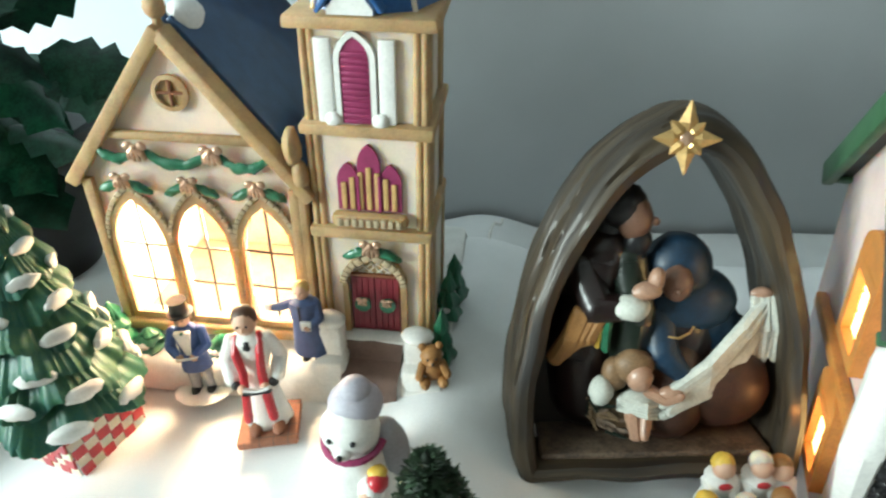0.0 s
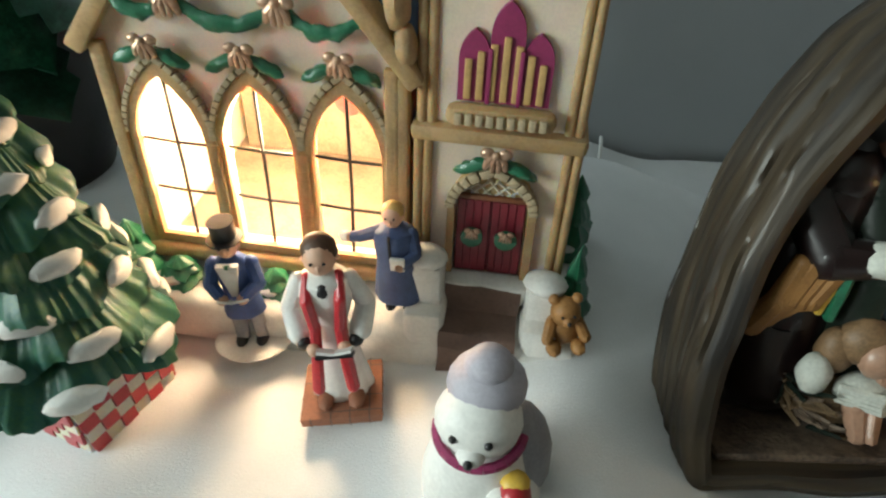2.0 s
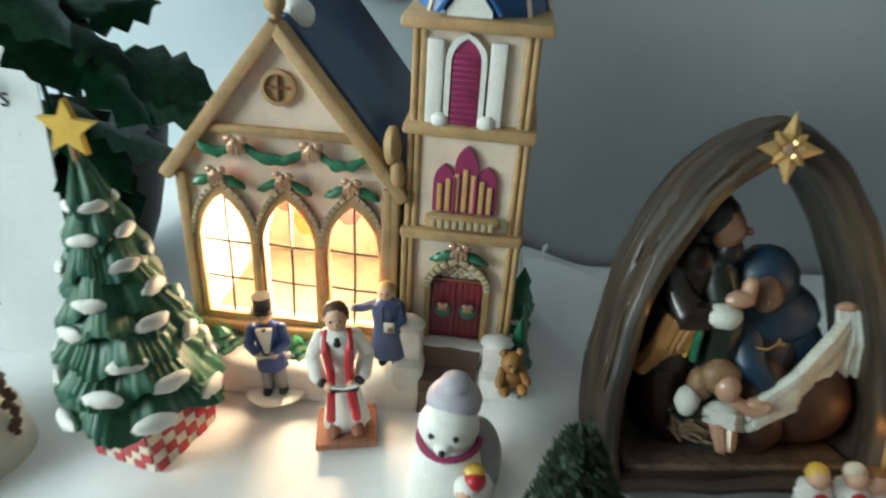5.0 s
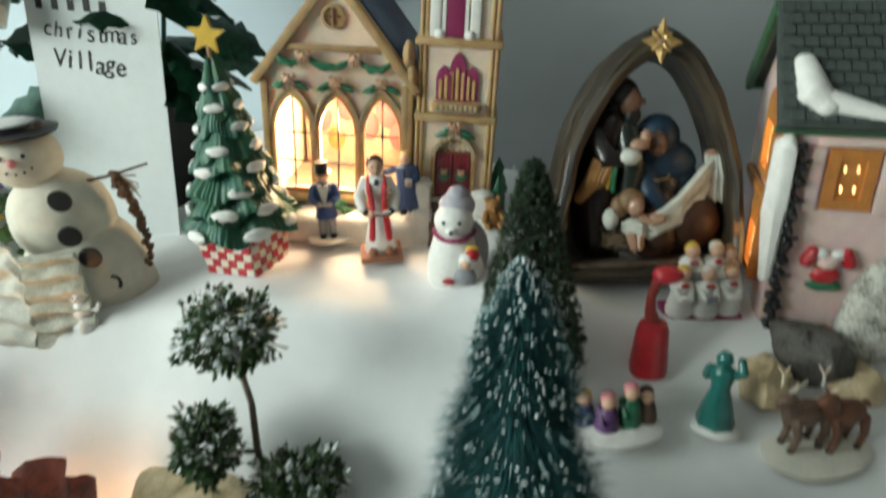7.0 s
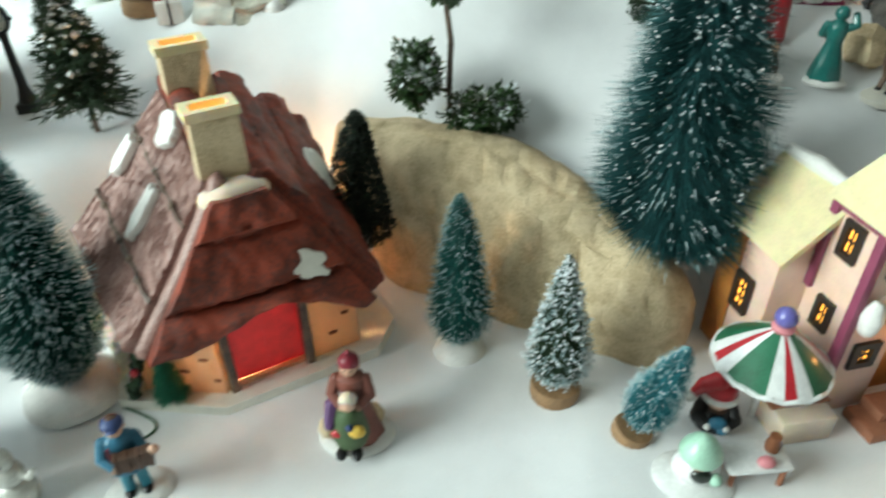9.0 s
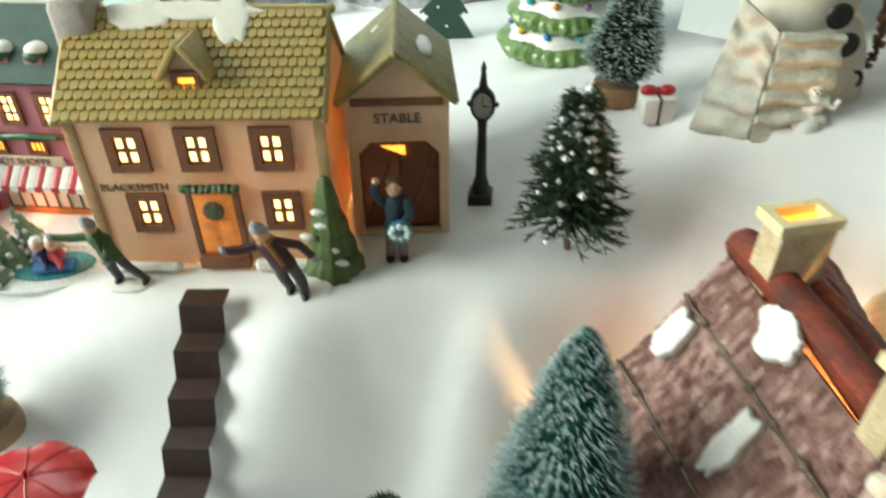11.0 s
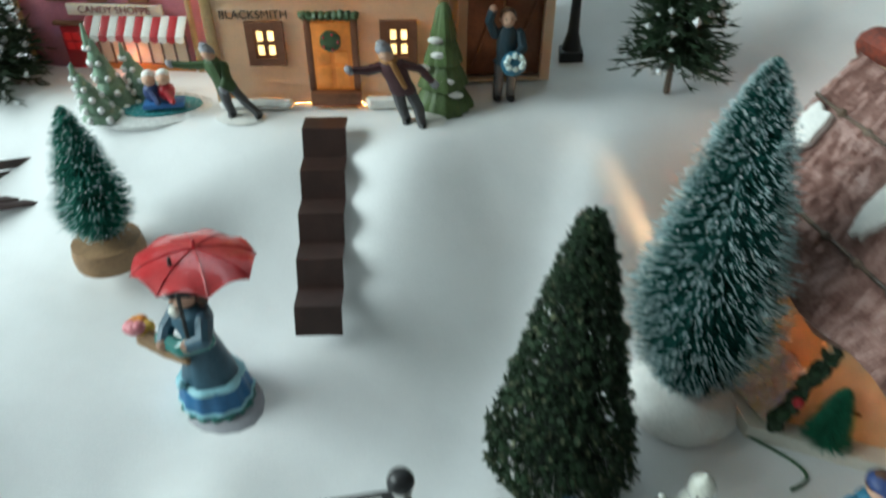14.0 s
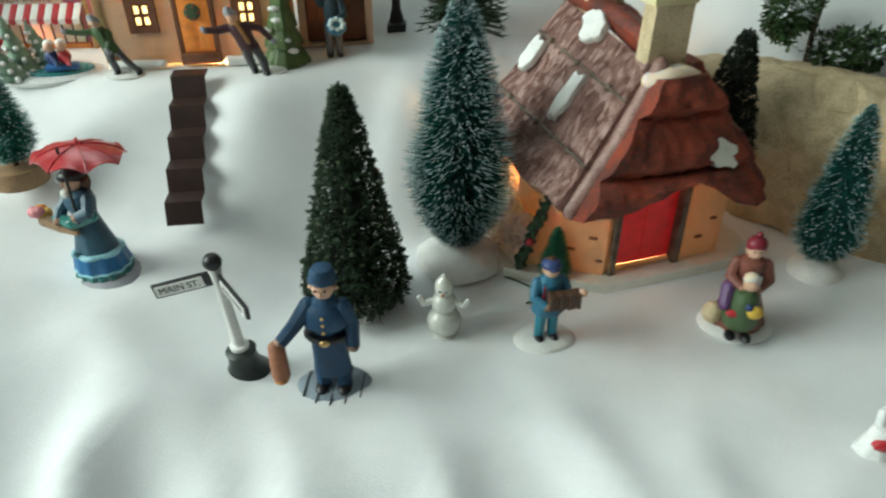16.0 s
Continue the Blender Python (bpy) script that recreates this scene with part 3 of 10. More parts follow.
    # roof slabs, navy, with snow on the ridge
    for k in (-1, 1):
        slab = Shape(NAVY).box((-0.054, 0.006, -0.001), (0.056, 0.132, 0.004), 0.0012, Matrix.Translation((k * 0.0335, 0, 0.1465)) @ Matrix.Rotation(k * 0.905, 4, "Y"))
        part("roof", slab, c, "navy blue roof")
    part("roof_snow", Shape(WHITE).ball((0.004, 0.02, 0.188), 0.011, 12, (0.9, 1.0, 0.75)).rough(0.002, 0.01), c, "white snow on the roof ridge")
    part("roof_snow", Shape(WHITE).ball((0.005, 0.118, 0.188), 0.010, 12, (0.9, 1.5, 0.6)).rough(0.002, 0.01), c, "white snow on the roof ridge")
    # scrolled stone buttress between nave and tower
    part("buttress", Shape(TAN).ball((0.059, -0.003, 0.131), 0.007, 10, (0.7, 0.8, 1.6)).ball((0.062, -0.003, 0.115), 0.0065, 10, (0.7, 0.8, 1.3)).box((0.056, -0.004, 0.0), (0.0635, 0.004, 0.104), 0.0015).rough(0.001, 0.008), c, "scrolled tan stone buttress")
    # tower
    t0, t1, ty0, ty1 = 0.066, 0.130, -0.004, 0.062
    tc = (t0 + t1) / 2
    z1, z2, z3 = 0.0790, 0.1385, 0.1915
    door_hole = lancet(tc, 0.0150, 0.0125, 0.050, 0.0665)
    tower = Shape(CREAM).prism([(t0, 0), (t1, 0), (t1, z1), (t0, z1)], ty0 + 0.003, ty0 + 0.008, holes=[door_hole])
    part("tower_front", tower, c, "cream tower wall", smooth=False)
    for lo, hi in (((t0, ty0 + 0.0082, 0), (t1, ty1, z1)), ((t0 + 0.002, ty0 + 0.003, z1 + 0.007), (t1 - 0.002, ty1 - 0.002, z2)), ((t0 + 0.003, ty0 + 0.004, z2 + 0.007), (t1 - 0.003, ty1 - 0.003, z3))):
        part("tower_stage", Shape(CREAM).box(lo, hi, 0.0008), c, "cream tower stage", smooth=False)
    for z, g in ((z1, 0.0016), (z2, 0.0020), (z3, 0.0040)):
        part("ledge", Shape(TAN).box((t0 - g, ty0 - g, z), (t1 + g, ty1 + g, z + 0.0068), 0.0020).rough(0.0007, 0.007), c, "tan stone ledge")
    for za, zb, g in ((0.0, z1, 0.0), (z1 + 0.007, z2, 0.001), (z2 + 0.007, z3, 0.002)):
        for xx in (t0 + 0.003 + g, t1 - 0.003 - g):
            for d in (-0.0019, 0.0019):
                part("pilaster", Shape(TAN).cone((xx + d, ty0 + 0.0022 + g, za), (xx + d, ty0 + 0.0022 + g, zb), 0.0021, 0.0019, 10), c, "slim tan stone pilaster")
        for ya, yb in ((ty0 + 0.01, ty0 + 0.018), (ty1 - 0.012, ty1 - 0.003)):
            part("pilaster", Shape(TAN).box((t1 - 0.004 - g, ya, za), (t1 + 0.0012 - g, yb, zb), 0.001), c, "slim tan stone pilaster")
    # door with lattice arch
    door = part("door", Shape(MAROON).box((tc - 0.0142, ty0 + 0.0035, 0.0140), (tc + 0.0142, ty0 + 0.0045, 0.0530)), c, "maroon double door with wreaths")
    for k in (-1, 1):
        leaf = part("door_leaf", Shape(MAROON).box((tc + k * 0.0071 - 0.0067, ty0 + 0.0026, 0.0142), (tc + k * 0.0071 + 0.0067, ty0 + 0.0034, 0.0525), 0.0004), door)
        for j in range(4):
            part("plank", Shape(MAROON).box((tc + k * 0.0071 - 0.0066 + j * 0.0034, ty0 + 0.0020, 0.0146), (tc + k * 0.0071 - 0.0037 + j * 0.0034, ty0 + 0.0026, 0.0522), 0.0002), door, smooth=False)
        part("wreath", Shape(HOLLY).lathe([(0.0020, 0), (0.0048, 0.0006), (0.0048, 0.0018), (0.0020, 0.0024)], 14, m=Matrix.Translation((tc + k * 0.0071, ty0 + 0.0018, 0.0340)) @ Matrix.Rotation(math.pi / 2, 4, "X")).rough(0.0008, 0.003), door, "green door wreath")
        bow(door, tc + k * 0.0071, ty0 - 0.0016, 0.0385, 0.0034, "wreath_bow")
    part("tympanum", Shape(TAN).prism(lancet(tc, 0.0148, 0.0532, 0.0536, 0.0665), ty0 + 0.0040, ty0 + 0.006), door, "tan door arch panel", smooth=False)
    for k in range(-2, 3):
        for d in (-1, 1):
            part("lattice_bar", Shape(CREAM).tube([(tc + k * 0.005 - d * 0.004, ty0 + 0.0036, 0.0545), (tc + k * 0.005 + d * 0.004, ty0 + 0.0036, 0.0640 - abs(k) * 0.0022)], 0.0006, 5), door)
    part("door_lintel", Shape(SIENNA).box((tc - 0.0148, ty0 + 0.0012, 0.0528), (tc + 0.0148, ty0 + 0.0036, 0.0548), 0.0005), door)
    part("door_arch", Shape(TAN).prism(lancet(tc, 0.0185, 0.0, 0.050, 0.0715), ty0 - 0.0003, ty0 + 0.0029, holes=[lancet(tc, 0.0150, 0.0012, 0.050, 0.0666)]).rough(0.0005, 0.003), c, "tan stone door surround", smooth=False)
    arc = [q for q in lancet(tc, 0.0172, 0.0, 0.050, 0.0695, 7) if q[1] > 0.048]
    for (x0, za), (x1, zb) in zip(arc, arc[1:]):
        ln = math.hypot(x1 - x0, zb - za)
        if ln < 0.02:
            part("voussoir", Shape(GREYSTONE).box((-ln * 0.45, -0.002, -0.0020), (ln * 0.45, 0.0016, 0.0020), 0.0007, Matrix.Translation(((x0 + x1) / 2, ty0 - 0.0012, (za + zb) / 2)) @ Matrix.Rotation(-math.atan2(zb - za, x1 - x0), 4, "Y")), c, "rounded arch stone")
    sprig(c, tc, ty0 - 0.002, 0.0775, 0.0062)
    part("door_step", Shape(WHITE).box((tc - 0.0190, -0.011, 0.004), (tc + 0.0190, -0.0005, 0.0138), 0.0016).rough(0.0005, 0.006), c)
    # organ window on the second stage
    organ = part("organ_window", Shape(PLUM).prism(lancet(tc, 0.0060, 0.0970, 0.1225, 0.1345), ty0 + 0.0005, ty0 + 0.0028), c, "plum stepped window with golden panes", smooth=False)
    for k in (-1, 1):
        part("side_light", Shape(PLUM).prism(lancet(tc + k * 0.0112, 0.0056, 0.0970, 0.1135, 0.1240), ty0 + 0.0006, ty0 + 0.0028), organ, smooth=False)
        part("mullion", Shape(PLUM).box((tc + k * 0.0056 - 0.0008, ty0 - 0.0012, 0.0970), (tc + k * 0.0056 + 0.0008, ty0 + 0.0005, 0.1180), 0.0003), organ)
    for k in range(-3, 4):
        top = 0.1225 - abs(k) * 0.0030
        part("golden_pane", Shape(ORGANGOLD).box((tc + k * 0.0044 - 0.0013, ty0 - 0.0006, 0.0980), (tc + k * 0.0044 + 0.0013, ty0 + 0.0006, top), 0.0004), organ, "golden pane")
    part("balcony", Shape(TAN).box((tc - 0.0205, ty0 - 0.005, 0.0885), (tc + 0.0205, ty0 + 0.0028, 0.0965), 0.0030).rough(0.0005, 0.005), c, "small carved balcony")
    for k in range(9):
        part("baluster", Shape(GREYSTONE).box((tc - 0.0168 + k * 0.0039, ty0 - 0.0062, 0.0900), (tc - 0.0140 + k * 0.0039, ty0 - 0.0046, 0.0948), 0.0006), c, "carved balcony block")
    # third stage: tall louvred lancet between white shutters
    lx = tc - 0.004
    lou = part("louvre_window", Shape(PLUM).prism(lancet(lx, 0.0072, 0.1455, 0.1765, 0.1880), ty0 + 0.001, ty0 + 0.0038), c, "tall plum louvred window", smooth=False)
    for k in range(12):
        part("slat", Shape(PLUM).box((lx - 0.0062, ty0 - 0.0002, 0.1465 + k * 0.003), (lx + 0.0062, ty0 + 0.0012, 0.1482 + k * 0.003), 0.0003), lou)
    part("window_surround", Shape(WHITE).prism(lancet(lx, 0.0100, 0.1452, 0.1775, 0.1908), ty0 + 0.0002, ty0 + 0.0036, holes=[lancet(lx, 0.0073, 0.1454, 0.1765, 0.1882)]), c, "white pointed surround", smooth=False)
    for k in (-1, 1):
        part("heaped_snow", Shape(WHITE).ball((lx + k * 0.0115, ty0 + 0.0005, 0.1475), 0.0046, 9, (1.0, 0.6, 0.9)).rough(0.0006, 0.003), c)
        part("white_panel", Shape(WHITE).box((lx + k * 0.0152 - 0.0040, ty0 + 0.0005, 0.1455), (lx + k * 0.0152 + 0.0040, ty0 + 0.0038, 0.1870), 0.0008), c, "white side panel")
    gab = Shape(WHITE).prism([(lx - 0.0105, 0.1985), (lx + 0.0105, 0.1985), (lx + 0.0105, 0.2010), (lx, 0.2150), (lx - 0.0105, 0.2010)], ty0 - 0.003, ty0 + 0.018)
    part("dormer", gab, c, "white gabled dormer on the spire", smooth=False)
    for k in (-1, 1):
        part("dormer_roof", Shape(BLUE_TILE).box((-0.011, -0.005, 0), (0.0105, 0.02, 0.002), 0.0006, Matrix.Translation((lx + k * 0.0078, ty0, 0.2080)) @ Matrix.Rotation(k * 0.95, 4, "Y")), c, "pale blue dormer roof")
    # spire, eight-sided, with cream ribs and rows of tiles
    sp = part("spire", Shape(BLUE_TILE).lathe([(0.0335, 0), (0.030, 0.012), (0.0145, 0.09), (0.0025, 0.142), (0.0015, 0.150)], 8, (tc, (ty0 + ty1) / 2, 0.198)), c, "blue tiled spire", smooth=False)
    for j in range(16):
        z = 0.01 + j * 0.0075
        r = 0.0312 - (0.0312 - 0.006) * (j / 16)
        part("tile_row", Shape(NAVY).lathe([(r, z), (r + 0.0006, z + 0.0008), (r - 0.0002, z + 0.002)], 8, (tc, (ty0 + ty1) / 2, 0.198)), sp, "row of dark blue tiles", smooth=False)
    for i in range(8):
        a = 2 * math.pi * i / 8
        pts = [(tc + r * math.cos(a), (ty0 + ty1) / 2 + r * math.sin(a), 0.198 + z) for r, z in ((0.034, 0), (0.0305, 0.012), (0.015, 0.09), (0.003, 0.142))]
        part("rib", Shape(CREAM).tube(pts, 0.0012, 6), sp, "cream rib")
    part("spire_snow", Shape(WHITE).ball((tc - 0.012, -0.001, 0.263), 0.009, 10, (0.9, 0.6, 1.6)).rough(0.0015, 0.008), sp, "white snow on the spire")
    # porch path, posts, bushes
    ramp = Shape(BROWN)
    slab_ramp = [(-0.0150, 0.0020), (-0.0108, 0.0125), (-0.0005, 0.0125), (-0.0005, -0.0265), (-0.0340, -0.0265), (-0.0335, -0.0040), (-0.0290, 0.0012)]
    ramp.prism(slab_ramp, tc - 0.0165, tc + 0.0165, m=Matrix(((0, 1, 0, 0), (1, 0, 0, 0), (0, 0, 1, 0), (0, 0, 0, 1))))
    bmesh.ops.subdivide_edges(ramp.bm, edges=ramp.bm.edges[:], cuts=3, use_grid_fill=True)
    bmesh.ops.recalc_face_normals(ramp.bm, faces=ramp.bm.faces[:])
    part("path", ramp.rough(0.0010, 0.008), c, "brown path to the door")
    for x, zt in ((tc - 0.0245, 0.033), (tc + 0.026, 0.026)):
        part("gate_post", Shape(WHITE).box((x - 0.0085, -0.030, -0.027), (x + 0.0095, -0.007, zt * 0.3), 0.005).box((x - 0.0075, -0.022, -0.02), (x + 0.0075, -0.008, zt - 0.004), 0.003).ball((x, -0.015, zt - 0.003), 0.0092, 12, (1, 0.85, 0.5)).rough(0.0008, 0.008), c, "snow-capped cream gate post")
    small_bush(c, -0.062, -0.012, -0.001, 0.0105, 0.026)
    small_bush(c, -0.04, -0.014, -0.001, 0.010, 0.011)
    small_bush(c, 0.005, -0.014, -0.001, 0.009, 0.010)
    small_bush(c, 0.137, -0.006, -0.001, 0.008, 0.034)
    small_bush(c, 0.1365, 0.035, 0.0, 0.0085, 0.03)
    small_bush(c, 0.1385, 0.055, 0.0, 0.0085, 0.03)
    lum = bulb("church_lamp", (0.0, 0.0, 0.0), 1.6, (1.0, 0.72, 0.42), 0.016)
    lum.matrix_world = c.matrix_basis @ Matrix.Translation((0.0, 0.024, 0.066))
    return c


church()

# ---- bottle-brush trees ----
def bristles(name, rows, material):
    """Needles as three-sided spikes: rows of (root, tip, width)."""
    verts, faces = [], []
    for a, b, w in rows:
        d = (b - a).normalized()
        u = d.cross(Vector((0.31, 0.2, 0.93))).normalized() * w
        v = d.cross(u)
        k = len(verts)
        verts += [a + u, a - 0.5 * u + 0.87 * v, a - 0.5 * u - 0.87 * v, b]
        faces += [(k, k + 1, k + 3), (k + 1, k + 2, k + 3), (k + 2, k, k + 3)]
    me = bpy.data.meshes.new(name)
    me.from_pydata(verts, [], faces)
    me.materials.append(material)
    return me


def flecks(name, spots, material):
    """Small lumps of frost: rows of (place, radius)."""
    verts, faces = [], []
    for p, r in spots:
        k = len(verts)
        verts += [p + Vector(d) * r * random.uniform(0.7, 1.2) for d in ((1, 0, 0), (-1, 0, 0), (0, 1, 0), (0, -1, 0), (0, 0, 0.8), (0, 0, -0.8))]
        faces += [(k + a, k + b, k + c) for a, b, c in ((0, 2, 4), (2, 1, 4), (1, 3, 4), (3, 0, 4), (2, 0, 5), (1, 2, 5), (3, 1, 5), (0, 3, 5))]
    me = bpy.data.meshes.new(name)
    me.from_pydata(verts, [], faces)
    me.materials.append(material)
    return me


def lean_leaves(name, rows, material):
    """Small pointed leaves with a keel: rows of (root, tip, width)."""
    verts, faces = [], []
    for a, b, w in rows:
        d = b - a
        u = d.normalized().cross(Vector((0.23, 0.31, 0.92))).normalized() * w
        v = d.normalized().cross(u) * 0.55
        k, mid = len(verts), a.lerp(b, 0.55)
        verts += [a, mid + u, mid - u, mid + v, b]
        faces += [(k, k + 1, k + 3), (k, k + 3, k + 2), (k + 1, k + 4, k + 3), (k + 3, k + 4, k + 2), (k, k + 2, k + 1), (k + 1, k + 2, k + 4)]
    me = bpy.data.meshes.new(name)
    me.from_pydata(verts, [], faces)
    me.materials.append(material)
    return me


def leafy_cone(label, m, h, r, leaf, count, foot_r, seed, profile=0.85, tint=None):
    """A close-set artificial conifer: tufts of short leaves over a cone, twigs fraying at its foot."""
    rnd = random.Random(seed)
    t = thing("brush_tree", label, "tree", m)
    part("foot", Shape(WHITE).lathe([(foot_r * 1.05, 0), (foot_r, 0.006), (foot_r * 0.7, 0.011), (foot_r * 0.2, 0.013)], 18).rough(0.0015, 0.01), t, "snow-covered round foot")
    part("trunk", Shape(WOODBARK).cone((0, 0, 0), (0, 0, h * 0.95), 0.0026, 0.0012, 7), t, "twisted wire trunk")
    rows, twigs, pale = [], [], []
    for _ in range(count):
        f = rnd.random() ** 1.45
        a = rnd.random() * 6.2832
        z = 0.012 + (h - 0.012) * f
        lump = 1 + 0.10 * noise.noise(Vector((math.cos(a) * 3, math.sin(a) * 3, f * 22))) + 0.10 * noise.noise(Vector((a * 9, f * 60, 2)))
        reach = (r * (1 - f) ** profile * (0.80 + 0.20 * min(1.0, f / 0.08)) + 0.002) * lump
        out = Vector((math.cos(a), math.sin(a), 0))
        at = Vector((0, 0, z)) + out * reach * rnd.uniform(0.80, 1.0)
        twigs.append((Vector((0, 0, z + 0.004)), at, 0.0007))
        for k in range(5):
            way = (out * 0.8 + Vector((rnd.gauss(0, 0.6), rnd.gauss(0, 0.6), rnd.gauss(0.25, 0.55)))).normalized()
            (pale if rnd.random() < 0.07 else rows).append((at, at + way * rnd.uniform(0.0028, 0.0052), rnd.uniform(0.0007, 0.0013)))
    for _ in range(160):
        a, z = rnd.random() * 6.2832, rnd.uniform(0.008, 0.030)
        out = Vector((math.cos(a), math.sin(a), rnd.uniform(-0.25, 0.0)))
        twigs.append((Vector((0, 0, z)), Vector((0, 0, z)) + out * r * rnd.uniform(0.85, 1.12), 0.0006))
    tagged(part("crown", lean_leaves("crown", rows, leaf), t, "close tufts of short dark leaves"), kind="stuff")
    tagged(part("twig_mass", bristles("twig_mass", twigs, NEEDLE_BLACK), t, "dark wiry twigs"), kind="stuff")
    tagged(part("pale_tip", lean_leaves("pale_tip", pale, tint or FROST), t, "paler leaf tips"), kind="stuff")
    return t


def brush_tree(label, m, h, r, needle, count=5000, frost=0.3, foot="snow", foot_r=0.02, foot_h=0.012, profile=0.75, droop=0.1, thick=0.0005, fleck=0.0011, seed=1, group="", top_frost=0.0, belly=0.18, lift=0.008, tips=0.0, tiers=0.0):
    rnd = random.Random(seed)
    t = thing("brush_tree", label, "tree", m, group)
    if foot == "wood":
        part("foot", Shape(WOODPALE).lathe([(foot_r, 0), (foot_r * 1.03, foot_h * 0.5), (foot_r * 0.97, foot_h)], 18), t, "round wooden foot")
    elif foot == "snow":
        part("foot", Shape(WHITE).lathe([(foot_r * 1.05, 0), (foot_r, foot_h * 0.5), (foot_r * 0.7, foot_h), (foot_r * 0.2, foot_h * 1.3)], 18).rough(0.0015, 0.01), t, "snow-covered round foot")
    z0 = (foot_h if foot else 0.0) * 0.8
    part("trunk", Shape(WOODBARK).cone((0, 0, 0), (0, 0, h * 0.95), 0.0022, 0.0012, 7), t, "twisted wire trunk")
    rows, spots, white = [], [], []
    for _ in range(count):
        f = rnd.random() ** 1.35
        z = z0 + lift + (h - z0 - lift) * f
        reach = r * min(1.0, (f + 0.03) / belly if f < belly else 1.0) ** 0.5 * (1 - f) ** profile
        reach = max(reach, 0.0018) * rnd.uniform(0.78, 1.04)
        a = rnd.random() * 2 * math.pi
        if tiers:
            reach *= 1 + tiers * noise.noise(Vector((math.cos(a) * 1.6, math.sin(a) * 1.6, z * 75))) + 0.6 * tiers * noise.noise(Vector((a * 4, z * 170, 3)))
        out = Vector((math.cos(a), math.sin(a), 0))
        root = Vector((0, 0, z)) + out * reach * 0.12
        tip = Vector((0, 0, z)) + out * reach + Vector((rnd.uniform(-1, 1), rnd.uniform(-1, 1), 0)) * 0.0012 + Vector((0, 0, reach * rnd.uniform(-0.1 - droop, 0.28 - droop)))
        rows.append((root, tip, thick * rnd.uniform(0.7, 1.3)))
        if rnd.random() < tips * (0.75 + 0.5 * f) * max(0.0, 1 + (3.2 if tiers else 0.8) * noise.noise(Vector((math.cos(a) * 2.2, math.sin(a) * 2.2 + 4, z * 85)))):
            white.append((root.lerp(tip, rnd.uniform(0.78, 0.90)), root.lerp(tip, 1.03), thick * 0.85))
        if rnd.random() < frost * (1 + top_frost * f * 3) * (max(0.0, 1 + 2.2 * noise.noise(Vector((a * 3, z * 110, 9)))) if tiers else 1.0):
            spots.append((root.lerp(tip, rnd.uniform(0.8, 1.0)), fleck * rnd.uniform(0.5, 1.4)))
    crown = part("crown", bristles("crown", rows, needle), t, "stiff bottle-brush bristles")
    tagged(crown, kind="stuff")
    if spots:
        tagged(part("frost", flecks("frost", spots, FROST), t, "white frost on the tips"), kind="stuff")
    if white:
        tagged(part("frost_tip", bristles("frost_tip", white, FROST_TIP), t, "whitened bristle ends"), kind="stuff")
    return t


brush_tree("tall dark teal bottle-brush tree dusted with frost", pose(0.128, 0.088, 0.200, -3, 1, 0), 0.266, 0.074, NEEDLE_TEAL, 23000, 0.030, "snow", 0.022, 0.012, 0.62, 0.20, 0.0006, 0.0009, 11, top_frost=0.6, belly=0.16, tips=0.042, tiers=0.26)
brush_tree("tall teal bottle-brush tree with frosted bristles on a snowy foot", pose(-0.281, 0.000, 0.150, -1, 0, 0), 0.198, 0.051, NEEDLE_SEA, 13000, 0.06, "snow", 0.031, 0.015, 0.62, 0.0, 0.0005, 0.0006, 12, belly=0.3, tips=0.38)
leafy_cone("dark green bottle-brush tree standing in the snow", pose(-0.3385, -0.068, 0.148), 0.158, 0.036, NEEDLE_GREEN, 2300, 0.020, 13, 0.82, paint("pale_leaf_tip", (0.16, 0.18, 0.10), 0.7, 30, 0.2, 0, island=0.3))
leafy_cone("slim black-green bottle-brush tree beside the cottage", pose(-0.098, 0.104, 0.196, -4, 4, 0), 0.106, 0.026, NEEDLE_BLACK, 1100, 0.012, 14, 0.75, NEEDLE_GREEN)
brush_tree("small teal bottle-brush tree with light frost", on_snow(-0.02, 0.043), 0.132, 0.030, NEEDLE_SEA, 6000, 0.04, "snow", 0.018, 0.010, 0.55, 0.1, 0.0005, 0.00055, 15, belly=0.2, tips=0.20)
brush_tree("small green bottle-brush tree heavily frosted on a wooden foot", on_snow(0.043, 0.0), 0.114, 0.028, NEEDLE_GREEN, 4200, 0.24, "wood", 0.0165, 0.011, 0.7, 0.1, 0.0005, 0.0010, 16, belly=0.2, tips=0.42)
brush_tree("small tilted pale blue bottle-brush tree on a wooden foot", on_snow(0.086, -0.034, 0, 0.003, 6, 13), 0.086, 0.023, NEEDLE_BLUE, 3800, 0.06, "wood", 0.0125, 0.009, 0.55, 0.1, 0.0005, 0.0007, 17, belly=0.3, tips=0.22)
leafy_cone("dark green brush tree with a few pale leaf tips", pose(0.149, 0.227, 0.316), 0.148, 0.036, NEEDLE_GREEN, 1900, 0.018, 18, 0.75, paint("grey_leaf_tip", (0.20, 0.24, 0.20), 0.7, 30, 0.2, 0, island=0.3))
brush_tree("small green bottle-brush tree on a wooden foot", pose(-0.617, -0.036, 0.199), 0.098, 0.028, NEEDLE_JADE, 5000, 0.02, "wood", 0.02, 0.014, 0.6, 0.1, 0.0005, 0.0006, 19, belly=0.25, tips=0.22)
brush_tree("white-tipped green bottle-brush tree on a wooden foot", on_snow(-0.310, 0.317, 0, 0, 0, 5), 0.118, 0.037, NEEDLE_GREEN, 6500, 0.12, "wood", 0.018, 0.014, 0.8, 0.05, 0.0006, 0.0008, 20, belly=0.2, tips=0.45)


